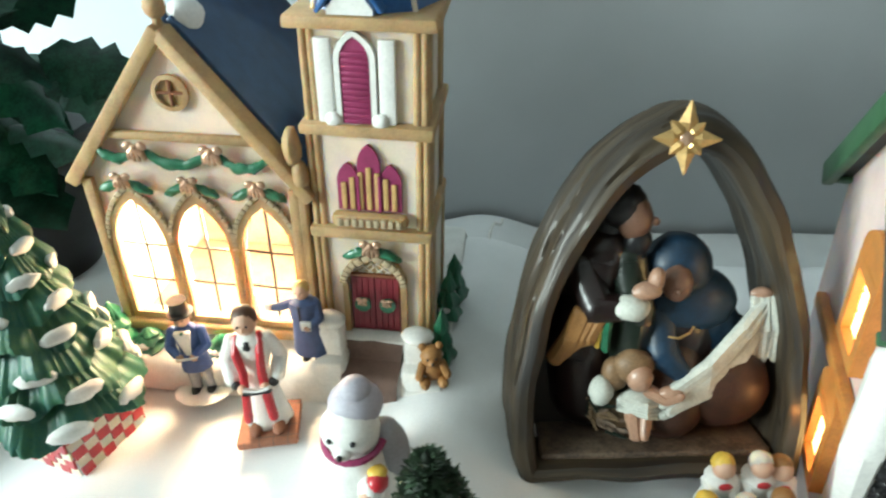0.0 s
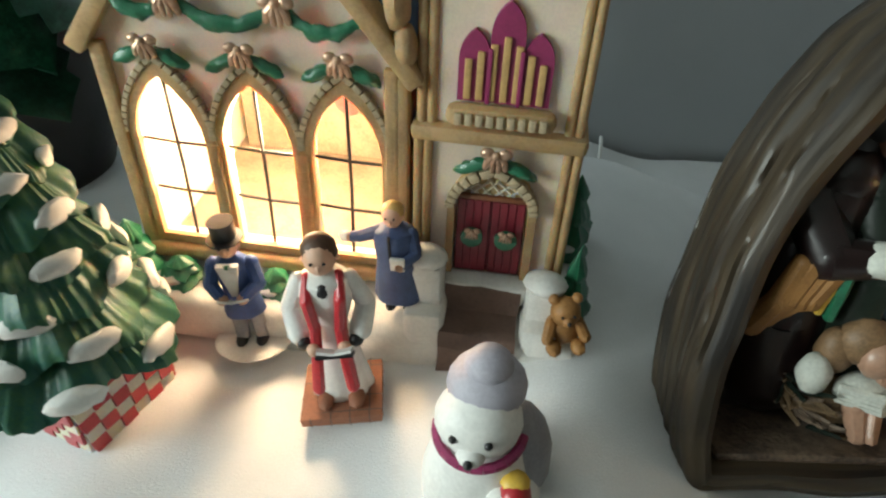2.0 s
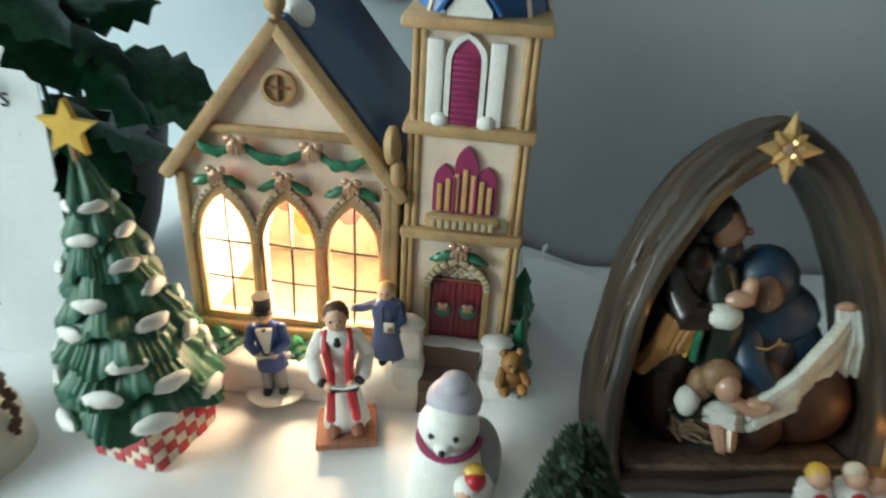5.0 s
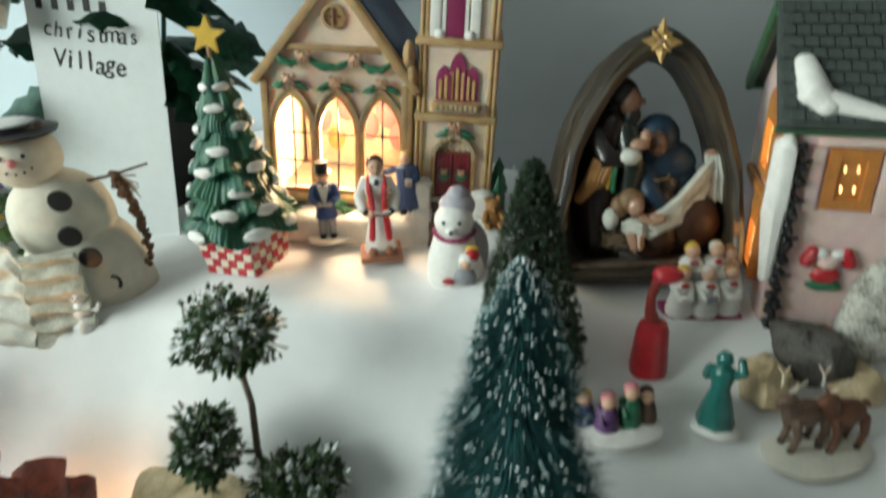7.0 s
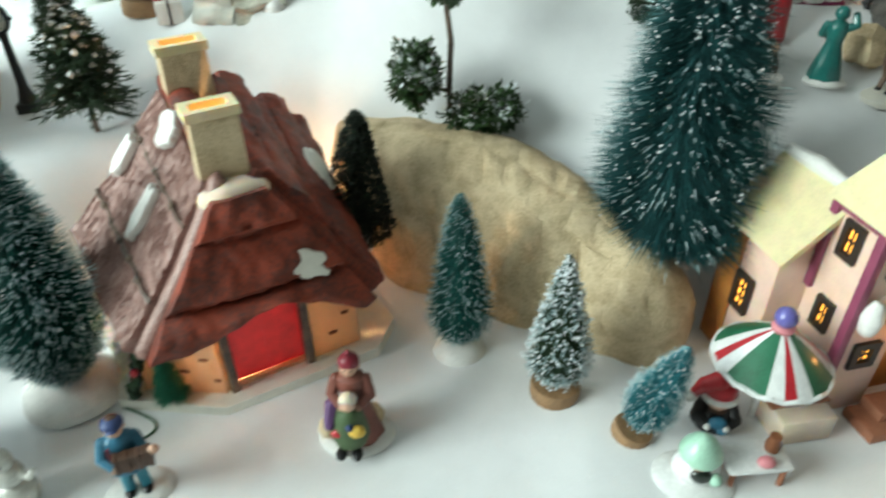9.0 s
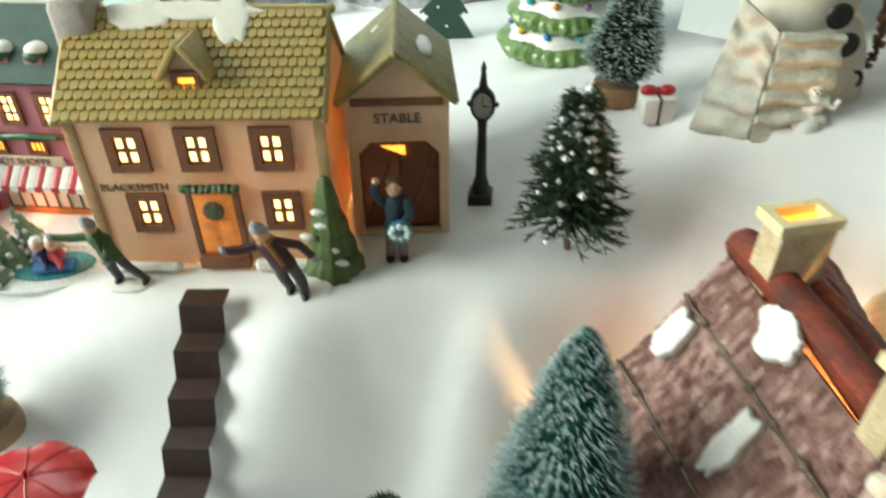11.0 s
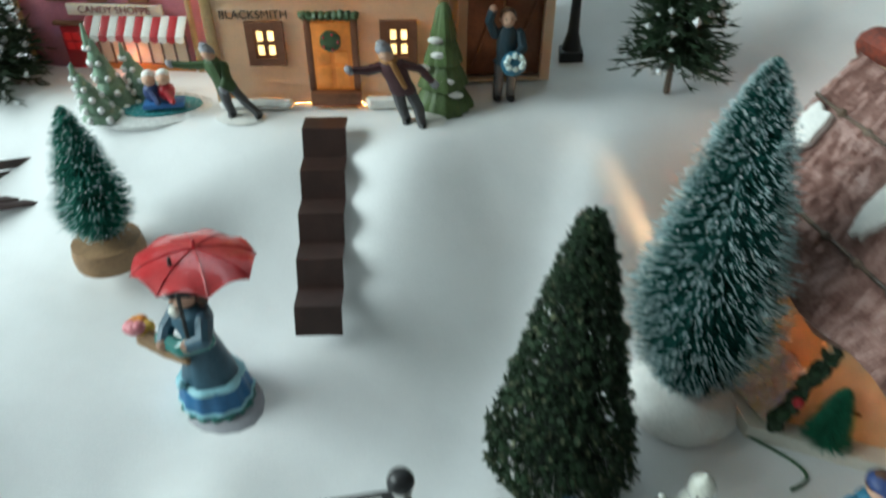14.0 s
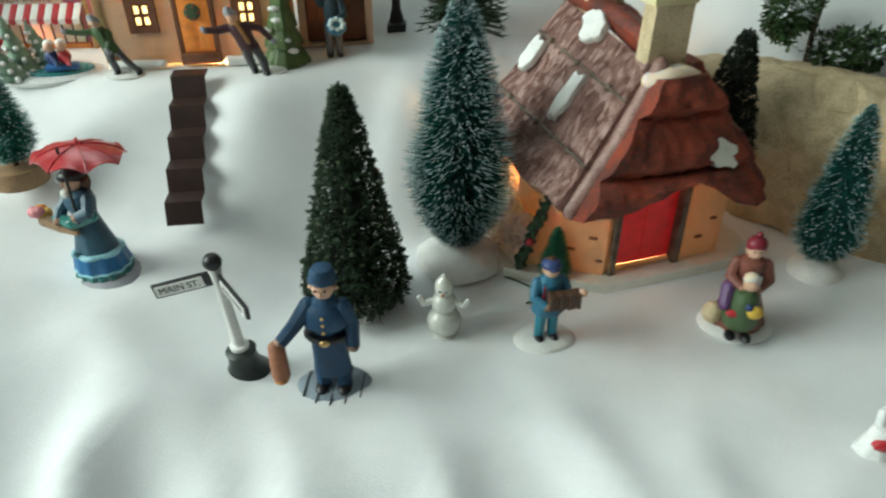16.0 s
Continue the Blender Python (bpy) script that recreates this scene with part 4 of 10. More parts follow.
def sparse_conifer(label, m, h, r, seed):
    """A wire conifer with drooping forked twigs and blobs of snow at their tips."""
    rnd = random.Random(seed)
    t = thing("wire_conifer", label, "tree", m)
    part("trunk", Shape(WOODBARK).cone((0, 0, -0.002), (0, 0, h), 0.0024, 0.0008, 7), t, "dark wire trunk")
    rows, spots = [], []
    for _ in range(420):
        f = rnd.random() ** 1.1
        z = 0.020 + (h - 0.020) * f
        reach = r * (1 - f) ** 0.8 * rnd.uniform(0.6, 1.1) + 0.004
        a = rnd.random() * 6.283
        out = Vector((math.cos(a), math.sin(a), rnd.uniform(-0.25, 0.15)))
        root, tip = Vector((0, 0, z)), Vector((0, 0, z)) + out * reach
        rows.append((root, tip, 0.0010))
        for k in range(13):
            b = root.lerp(tip, rnd.uniform(0.25, 1.0))
            rows.append((b, b + (out + Vector((rnd.uniform(-1, 1), rnd.uniform(-1, 1), rnd.uniform(-0.5, 0.6))) * 0.8).normalized() * 0.009, 0.0008))
        if rnd.random() < 0.10 + 0.85 * f ** 2:
            spots.append((tip, rnd.uniform(0.0018, 0.0034 + 0.0012 * f)))
    tagged(part("crown", bristles("crown", rows, NEEDLE_GREEN), t, "forked dark green twigs"), kind="stuff")
    tagged(part("snow_blob", flecks("snow_blob", spots, FROST), t, "white snow blobs on the twigs"), kind="stuff")
    return t


sparse_conifer("dark green wire conifer with white snow blobs", pose(-0.316, 0.190, 0.2545), 0.112, 0.035, 31)
sparse_conifer("dark wire conifer at the candy shop", pose(-0.775, 0.055, 0.235), 0.110, 0.045, 32)

# ---- lumpy slabs for moulded roofs ----
def slab_quad(s, p00, p10, p11, p01, thick, nu, nv, lift):
    """A bent slab over four corners; lift(u, v) raises its face, the underside stays flat."""
    bm = s.bm
    P = [Vector(p) for p in (p00, p10, p11, p01)]
    nrm = (P[1] - P[0]).cross(P[3] - P[0])
    if nrm.length < 1e-9:
        nrm = (P[1] - P[0]).cross(P[2] - P[0])
    nrm.normalize()
    top, low = [], []
    for j in range(nv + 1):
        for i in range(nu + 1):
            u, v = i / nu, j / nv
            p = (P[0] * (1 - u) + P[1] * u) * (1 - v) + (P[3] * (1 - u) + P[2] * u) * v
            top.append(bm.verts.new(p + nrm * (thick + lift(u, v))))
            low.append(bm.verts.new(p))
    w = nu + 1
    for j in range(nv):
        for i in range(nu):
            a = j * w + i
            bm.faces.new((top[a], top[a + 1], top[a + w + 1], top[a + w]))
            bm.faces.new((low[a + w], low[a + w + 1], low[a + 1], low[a]))
    rim = [i for i in range(w)] + [j * w + nu for j in range(1, nv + 1)] + [nv * w + i for i in range(nu - 1, -1, -1)] + [j * w for j in range(nv - 1, 0, -1)]
    for a, b in zip(rim, rim[1:] + rim[:1]):
        bm.faces.new((top[b], top[a], low[a], low[b]))
    s._done(top + low)
    return s


def patch(parent, c, r, scale, label="white snow patch", name="snow_patch", m=None, mat=None):
    part(name, Shape(mat or WHITE).ball(c, r, 14, scale, m).rough(r * 0.18, r * 0.5), parent, label)


def snow_on(parent, quad, u0, v0, ru, rv, seed, thick=0.0028, lift=0.0, drip=0.0, label="flat patch of white snow", mat=None, lobes=0.5):
    """An irregular flat cap of snow lying on a sloping face given by its four corners."""
    P = [Vector(p) for p in quad]
    nrm = (P[1] - P[0]).cross(P[3] - P[0]).normalized()
    s, n, rings = Shape(mat or WHITE), 36, []

    def at(u, v, h):
        return (P[0] * (1 - u) + P[1] * u) * (1 - v) + (P[3] * (1 - u) + P[2] * u) * v + nrm * (lift + h)

    for q, h in ((1.0, -0.002), (1.0, thick * 0.45), (0.93, thick * 0.85), (0.7, thick), (0.35, thick * 1.1)):
        ring = []
        for i in range(n):
            a = 2 * math.pi * i / n
            k = 1 + lobes * noise.noise(Vector((math.cos(a) * 1.5 + seed * 3.1, math.sin(a) * 1.5, seed))) + 0.16 * noise.noise(Vector((math.cos(a) * 4, math.sin(a) * 4 + seed, 7)))
            dv = rv * math.sin(a) * k
            if dv < 0 and drip:
                dv *= 1 + drip * max(0, math.sin(4 * a + seed))
            ring.append(s.bm.verts.new(at(u0 + ru * math.cos(a) * k * q, v0 + dv * q, h)))
        rings.append(ring)
    for lo, hi in zip(rings, rings[1:]):
        for i in range(n):
            s.bm.faces.new((lo[i], lo[(i + 1) % n], hi[(i + 1) % n], hi[i]))
    s.bm.faces.new(rings[-1]), s.bm.faces.new(rings[0][::-1])
    part("snow_patch", s, parent, label)


# ---- the thatched cottage ----
def cottage():
    c = thing("thatched_cottage", "lit cottage with rust thatched roof and glowing red door", "house", pose(-0.144, 0.006, 0.1535, 0, 0, 31))
    lying = Matrix(((1, 0, 0, 0), (0, 0, 1, 0), (0, 1, 0, 0), (0, 0, 0, 1)))
    part("plinth", Shape(ROOFSNOW).prism([(-0.096, 0.036), (-0.036, -0.008), (0.072, -0.008), (0.096, 0.014), (0.098, 0.14), (-0.088, 0.14)], -0.012, 0.003, m=lying).rough(0.0015, 0.02), c, "snowy base of the cottage")
    hole = [(-0.026, 0.006), (0.026, 0.006), (0.026, 0.062), (0.012, 0.075), (-0.012, 0.075), (-0.026, 0.062)]
    part("front_wall", Shape(PEACH).prism([(-0.030, 0.0), (0.064, 0.0), (0.064, 0.055), (0.05, 0.078), (-0.030, 0.080)], 0.006, 0.010, holes=[hole]).rough(0.0012, 0.01), c, "rough peach stone wall", smooth=False)
    bend = pose(-0.0302, 0.0075, 0, 0, 0, -34.7)
    flank = Shape(PEACH)
    slab_quad(flank, (-0.058, 0.0, 0.0), (0.0, 0.0, 0.0), (0.0, 0.0, 0.072), (-0.047, 0.0, 0.070), 0.004, 30, 24, lambda u, v: 0.0012 * noise.noise(Vector((u * 9, v * 8, 3))))
    for v in flank.bm.verts:
        v.co = bend @ v.co
    part("flank_wall", flank, c, "rough peach stone wall set back beside the door")
    side = [(0.040, 0.0), (0.13, 0.0), (0.13, 0.09), (0.040, 0.078)]
    gap = [(0.083, 0.036), (0.103, 0.036), (0.103, 0.068), (0.083, 0.068)]
    turn = Matrix.Rotation(math.pi / 2, 4, "Z")
    part("left_wall", Shape(PEACH).prism(side, 0.060, 0.066, m=turn, holes=[gap]), c, "rough peach stone wall", smooth=False)
    part("right_wall", Shape(PEACH).prism([(0.014, 0.0), (0.13, 0.0), (0.13, 0.09), (0.014, 0.075)], -0.064, -0.058, m=turn, holes=[[(0.072, 0.030), (0.100, 0.030), (0.100, 0.060), (0.072, 0.060)]]), c, "rough peach stone wall", smooth=False)
    part("back_wall", Shape(PEACH).box((-0.066, 0.130, 0.0), (0.064, 0.136, 0.10)), c, "rough peach stone wall")
    for i, (x, z, w) in enumerate(((-0.055, 0.022, 0.007), (-0.04, 0.033, 0.006), (-0.05, 0.048, 0.006), (0.045, 0.02, 0.006), (0.055, 0.034, 0.005), (-0.034, 0.015, 0.005))):
        if x < -0.03:
            part("stone", Shape(SIENNA).box((x + 0.030 - w / 2, -0.0052, z - 0.001), (x + 0.030 + w / 2, -0.0030, z + 0.001), 0.0006, bend), c, "brown stone in the wall")
        else:
            part("stone", Shape(SIENNA).box((x - w / 2, 0.0042, z - 0.001), (x + w / 2, 0.0066, z + 0.001), 0.0006), c, "brown stone in the wall")
    door = part("door", Shape(RED_PANE).prism([(-0.0262, 0.0062), (0.0262, 0.0062), (0.0262, 0.060), (0.012, 0.0680), (-0.012, 0.0680), (-0.0262, 0.060)], 0.0095, 0.012), c, "glowing red double door", smooth=False)
    part("door_seam", Shape(RED_PANE).box((-0.0005, 0.0090, 0.0075), (0.0005, 0.0094, 0.066)), door, "thin seam between the door leaves")
    part("fanlight", Shape(AMBER_PANE).prism([(-0.02, 0.0687), (0.02, 0.0687), (0.012, 0.0745), (-0.012, 0.0745)], 0.0098, 0.0115), door, "thin amber light over the door", smooth=False)
    for k in (-1, 1):
        part("door_post", Shape(WOODBARK).box((k * 0.0265 - 0.0028, 0.0015, 0.002), (k * 0.0265 + 0.0028, 0.0098, 0.068), 0.0012).rough(0.001, 0.008), c, "dark timber door post")

    def layers(u, v):
        u = 0.5 + (u - 0.5) * (1 - 0.77 * v)
        wave = v + 0.035 * noise.noise(Vector((u * 3.2, 1, 1))) + 0.012 * noise.noise(Vector((u * 13, 4, 1)))
        low = 0.0085 * math.exp(-((wave - 0.10) / 0.15) ** 2)
        mid = 0.0068 * step(0.275, 0.345, wave) * (1 - 0.55 * step(0.34, 0.74, wave))
        top = 0.0085 * step(0.73, 0.785, wave) * (1 - 0.4 * step(0.8, 1.0, wave))
        dip = -0.0030 * math.exp(-((wave - 0.275) / 0.022) ** 2) - 0.0025 * math.exp(-((wave - 0.72) / 0.022) ** 2)
        pit = 0.0
        for pu, pv in ((0.34, 0.285), (0.54, 0.29), (0.67, 0.27), (0.50, 0.80)):
            pit -= 0.0042 * math.exp(-((u - pu) / 0.025) ** 2 - ((v - pv) / 0.030) ** 2)
        knead = 0.0032 * noise.noise(Vector((u * 6, v * 5, 3))) + 0.0013 * noise.noise(Vector((u * 17, v * 12, 6)))
        return low + mid + top + dip + pit + knead + 0.004 * math.sin(math.pi * u)

    front = Shape(THATCH)
    slab_quad(front, (-0.071, -0.010, 0.066), (0.068, -0.010, 0.060), (0.017, 0.016, 0.142), (-0.014, 0.016, 0.142), 0.009, 110, 44, layers)
    for v in front.bm.verts:
        low = max(0.0, 1 - (v.co.z - 0.060) / 0.030)
        v.co.z += low * (0.025 * math.exp(-((v.co.x - 0.004) / 0.030) ** 2) - 0.006 * math.exp(-((v.co.x - 0.058) / 0.014) ** 2) + 0.004 * noise.noise(Vector((v.co.x * 60, 1, 4))))
        v.co.y += 0.003 * noise.noise(Vector((v.co.x * 50, v.co.z * 60, 8)))
    part("front_thatch", front, c, "smooth rust-red thatch with a rolled eave")

    def straw(u, v):
        k = v * 6 + 0.5 * noise.noise(Vector((u * 5, v * 3, 7)))
        row, frac = math.floor(k), k % 1.0
        stroke = math.sin(6.283 * (u * 60 + 2.4 * abs(frac - 0.5) + 0.9 * noise.noise(Vector((u * 8, v * 6, 2)))))
        return 0.0011 * stroke * (0.6 + noise.noise(Vector((u * 40, v * 16, 5)))) + 0.0028 * math.exp(-(v / 0.10) ** 2) + 0.003 * noise.noise(Vector((u * 4, v * 3, 7)))

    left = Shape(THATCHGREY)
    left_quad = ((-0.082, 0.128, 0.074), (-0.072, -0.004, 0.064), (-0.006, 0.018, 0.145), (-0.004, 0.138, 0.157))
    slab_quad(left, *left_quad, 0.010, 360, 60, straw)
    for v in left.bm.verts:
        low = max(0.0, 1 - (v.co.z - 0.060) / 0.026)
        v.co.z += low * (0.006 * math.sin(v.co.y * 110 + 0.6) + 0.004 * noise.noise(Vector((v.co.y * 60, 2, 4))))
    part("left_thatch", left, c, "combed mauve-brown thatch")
    right_quad = ((0.072, -0.002, 0.057), (0.087, 0.166, 0.101), (0.012, 0.142, 0.163), (0.014, 0.020, 0.142))
    rq = [Vector(p) for p in right_quad]
    on_right = lambda u, v: (rq[0] * (1 - u) + rq[1] * u) * (1 - v) + (rq[3] * (1 - u) + rq[2] * u) * v  # noqa: E731
    for k, (v0, v1, cut, lift) in enumerate(((-0.02, 0.24, 0.98, 0.0), (0.20, 0.46, 1.05, 0.003), (0.43, 0.66, 0.95, 0.0005), (0.62, 0.86, 1.07, 0.0035), (0.82, 1.02, 0.97, 0.001))):
        right = Shape(THATCH)
        slab_quad(right, on_right(-0.02, v0), on_right(cut, v0), on_right(cut - 0.01, v1), on_right(-0.02, v1), 0.010, 60, 12, lambda u, v: lift + 0.0030 * math.sin(math.pi * v) ** 0.6 + 0.0026 * noise.noise(Vector((u * 7 + k * 5, v * 1.5, 3))) + 0.0012 * noise.noise(Vector((u * 22, v * 4 + k * 3, 7))))
        part("thatch_board", right, c, "broad rust-red thatch board")
    part("hip_roll", Shape(THATCH).limb([(0.014, 0.018, 0.1450), (0.044, 0.005, 0.103), (0.071, -0.006, 0.0610)], [0.0065, 0.0070, 0.0065], 12).rough(0.0022, 0.010), c, "rust-red hip roll")
    part("ridge_roll", Shape(THATCH).limb([(0.0, 0.03, 0.155), (0.0, 0.08, 0.162), (0.0, 0.140, 0.166)], [0.009, 0.009, 0.010], 10).rough(0.0025, 0.012), c, "thatched ridge")
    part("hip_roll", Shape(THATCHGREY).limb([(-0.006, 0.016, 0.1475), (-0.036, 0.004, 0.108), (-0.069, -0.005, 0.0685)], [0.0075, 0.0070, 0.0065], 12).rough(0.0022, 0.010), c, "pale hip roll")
    lq = [Vector(p) for p in left_quad]
    out = (lq[1] - lq[0]).cross(lq[3] - lq[0]).normalized() * 0.0112
    for v in (0.30, 0.74):
        a, b = lq[0] * (1 - v) + lq[3] * v + out, lq[1] * (1 - v) + lq[2] * v + out
        rope = Shape(WOODBARK).limb([a.lerp(b, k / 12) + out * 0.12 * math.sin(k * 1.9) for k in range(13)], [0.0012] * 13, 6)
        for k in range(1, 6):
            rope.ball(a.lerp(b, k / 6), 0.0025, 7, (1, 1.2, 1))
        part("thatch_rope", rope.rough(0.0006, 0.003), c, "dark knotted rope along the thatch")
    # chimneys, open at the top
    for x, y, z0, z1, w in ((0.0, 0.027, 0.138, 0.186, 0.0285), (0.006, 0.118, 0.15, 0.194, 0.031)):
        d = 0.62
        ch = part("chimney", Shape(SANDSTONE).prism([(-w / 2, z0), (w / 2, z0), (w / 2 * 0.92, z1), (-w / 2 * 0.92, z1)], y - w * d / 2, y + w * d / 2 - 0.0042).rough(0.0008, 0.008), c, "tan stone chimney", smooth=False)
        ch.location.x = x
        rim = Shape(CREAMROOF).prism([(-w / 2 - 0.001, -w * d / 2 - 0.001), (w / 2 + 0.001, -w * d / 2 - 0.001), (w / 2 + 0.001, w * d / 2), (-w / 2 - 0.001, w * d / 2)], z1 + 0.0002, z1 + 0.006, holes=[[(-w / 2 + 0.004, -w * d / 2 + 0.0035), (w / 2 - 0.004, -w * d / 2 + 0.0035), (w / 2 - 0.004, w * d / 2 - 0.0045), (-w / 2 + 0.004, w * d / 2 - 0.0045)]], m=Matrix(((1, 0, 0, 0), (0, 0, 1, y), (0, 1, 0, 0), (0, 0, 0, 1))))
        part("chimney_rim", rim, ch, "open cream chimney top", smooth=False)
        part("flue", Shape(AMBER_PANE).box((-w / 2 + 0.004, y - w * d / 2 + 0.0035, z1 + 0.0003), (w / 2 - 0.004, y + w * d / 2 - 0.0045, z1 + 0.001)), ch, "lamp glow in the flue")
    # snow patches
    snow_on(c, right_quad, 0.50, 0.26, 0.13, 0.10, 14, 0.0035, 0.0150, mat=ROOFSNOW)
    front_quad = ((-0.071, -0.010, 0.066), (0.068, -0.010, 0.060), (0.012, 0.016, 0.142), (-0.012, 0.016, 0.142))
    # Cream, not white: warm lamplight through the roof is put into this patch.
    snow_on(c, front_quad, 0.82, 0.40, 0.13, 0.12, 3, 0.004, 0.015, mat=ROOFSNOW)
    snow_on(c, left_quad, 0.60, 0.55, 0.05, 0.17, 5, 0.003, 0.0125)
    snow_on(c, left_quad, 0.45, 0.97, 0.12, 0.09, 8, 0.004, 0.0125)
    snow_on(c, left_quad, 0.10, 0.60, 0.07, 0.12, 11, 0.0035, 0.0125)
    part("chimney_snow", Shape(CREAM).ball((0.001, 0.012, 0.142), 0.021, 20, (1.0, 0.62, 0.42)).rough(0.002, 0.01), c, "cream snow at the foot of the chimney")
    drift = Shape(DRIFT)
    slab_quad(drift, (-0.0885, 0.128, 0.0), (-0.0800, 0.034, 0.0), (-0.0675, 0.040, 0.033), (-0.0675, 0.128, 0.028), 0.004, 60, 26, lambda u, v: 0.006 * (1 - v) + 0.0050 * abs(noise.noise(Vector((u * 9, v * 4, 2)))) + 0.0022 * noise.noise(Vector((u * 24, v * 11, 4))))
    for v in drift.bm.verts:
        v.co.z += 0.010 * noise.noise(Vector((v.co.y * 70, 3, 1))) * (v.co.z / 0.058)
    part("snow_drift", drift, c, "lumpy snow drift against the lit wall")
    vine = Shape(NEEDLE_GREEN)
    rnd = random.Random(5)
    for k in range(60):
        t = k / 60
        vine.ball((-0.0655 - 0.0215 * (1 - t) + 0.0015 * math.sin(k), 0.0305 + 0.002 * math.sin(k * 1.7), 0.006 + t * 0.060), 0.0028 * rnd.uniform(0.7, 1.3), 6)
    part("vine", vine.rough(0.0016, 0.004), c, "dark green vine up the corner")
    part("berry", Shape(RED).ball((-0.0815, 0.0265, 0.028), 0.003, 8), c, "red berry cluster")
    lum = bulb("cottage_lamp", (0, 0, 0), 0.65, (1.0, 0.60, 0.28), 0.005)
    lum.matrix_world = c.matrix_basis @ Matrix.Translation((-0.026, 0.032, 0.032))
    # Added light, aimed through the wall gap to streak the snow.
    streak_light = bulb("cottage_side_lamp", (0, 0, 0), 0.55, (1.0, 0.62, 0.30), 0.003)
    streak_light.matrix_world = c.matrix_basis @ Matrix.Translation((-0.038, 0.050, 0.042))
    # Glow added outdoors behind the cottage to warm the snow and bank.
    glow_back = bulb("cottage_chimney_lamp", (0, 0, 0), 0.09, (1.0, 0.5, 0.16), 0.004)
    glow_back.matrix_world = c.matrix_basis @ Matrix.Translation((0.055, 0.165, 0.055))
    return c


cottage()


# ---- the stone bank beside it ----
def stone_bank():
    bm = Shape(SANDSTONE)
    n, k = 64, 22
    rings = []
    for i in range(n + 1):
        t = i / n
        # foot line and crest line of the bank
        foot = Vector((-0.090, 0.125, 0.150)).lerp(Vector((0.126, 0.010, 0.150)), t)
        crest = Vector((-0.146, 0.210, 0.0)).lerp(Vector((0.131, 0.036, 0.0)), t)
        crest.x += 0.030 * math.sin(math.pi * t) * 0.5
        crest.y += 0.036 * math.sin(math.pi * t) * 0.55
        crest.z = 0.254 + 0.012 * math.sin(math.pi * min(1, t * 1.25)) - 0.034 * max(0, (t - 0.45) / 0.55) ** 1.5
        back = crest + Vector((0.020, 0.030, -0.022))
        heel = back + Vector((0.006, 0.012, -0.10))
        ring = []
        end = max(0.0, 1 - (abs(t - 0.5) * 2) ** 12 * 0.45)
        for j in range(k):
            u = j / (k - 1)
            if u < 0.55:
                v = u / 0.55
                p = foot.lerp(crest, v)
                p += Vector((-0.58, -0.81, 0.0)) * (0.013 * math.sin(math.pi * v))
                p.z = foot.z + (crest.z - foot.z) * math.sin(v * math.pi / 2) ** 0.85
            elif u < 0.8:
                v = (u - 0.55) / 0.25
                p = crest.lerp(back, v)
                p.z += 0.006 * math.sin(math.pi * v)
            else:
                p = back.lerp(heel, (u - 0.8) / 0.2)
            mid = (foot + heel) / 2
            mid.z = 0.16
            p = mid.lerp(p, end)
            q = p + noise.noise_vector(p * 34) * 0.0045 + noise.noise_vector(p * 95) * 0.0018
            ring.append(bm.bm.verts.new(q))
        rings.append(ring)
    for a, b in zip(rings, rings[1:]):
        for j in range(k - 1):
            bm.bm.faces.new((a[j], b[j], b[j + 1], a[j + 1]))
    for ring in (rings[0], rings[-1][::-1]):
        bm.bm.faces.new(ring)
    bmesh.ops.recalc_face_normals(bm.bm, faces=bm.bm.faces[:])
    grid = [[v.co.copy() for v in ring] for ring in rings]
    bank = solid("stone_bank", bm, "long rounded sandstone bank holding up the snow", "stone wall", Matrix())
    # low courses of worn stones on the face
    rnd = random.Random(17)
    for j in range(4):
        i = 3 + rnd.randrange(3)
        while i < n - 9:
            wide = rnd.randrange(4, 8)
            lo, hi = 1 + j * 3, 1 + j * 3 + 3
            c = [grid[i][lo], grid[i + wide][lo], grid[i + wide][hi], grid[i][hi]]
            mid = sum(c, Vector()) / 4
            c = [mid + (p - mid) * 0.93 for p in c]
            nrm = (c[1] - c[0]).cross(c[3] - c[0]).normalized()
            st = Shape(SANDSTONE)
            seed = rnd.random() * 50
            slab_quad(st, *[p - nrm * 0.0035 for p in c], 0.0035, 8, 6, lambda u, v: 0.0024 * min(1.0, 5 * min(u, 1 - u, v, 1 - v)) + 0.0012 * noise.noise(Vector((u * 3 + seed, v * 3, 1))))
            part("stone", st, bank)
            i += wide
    return bank


stone_bank()


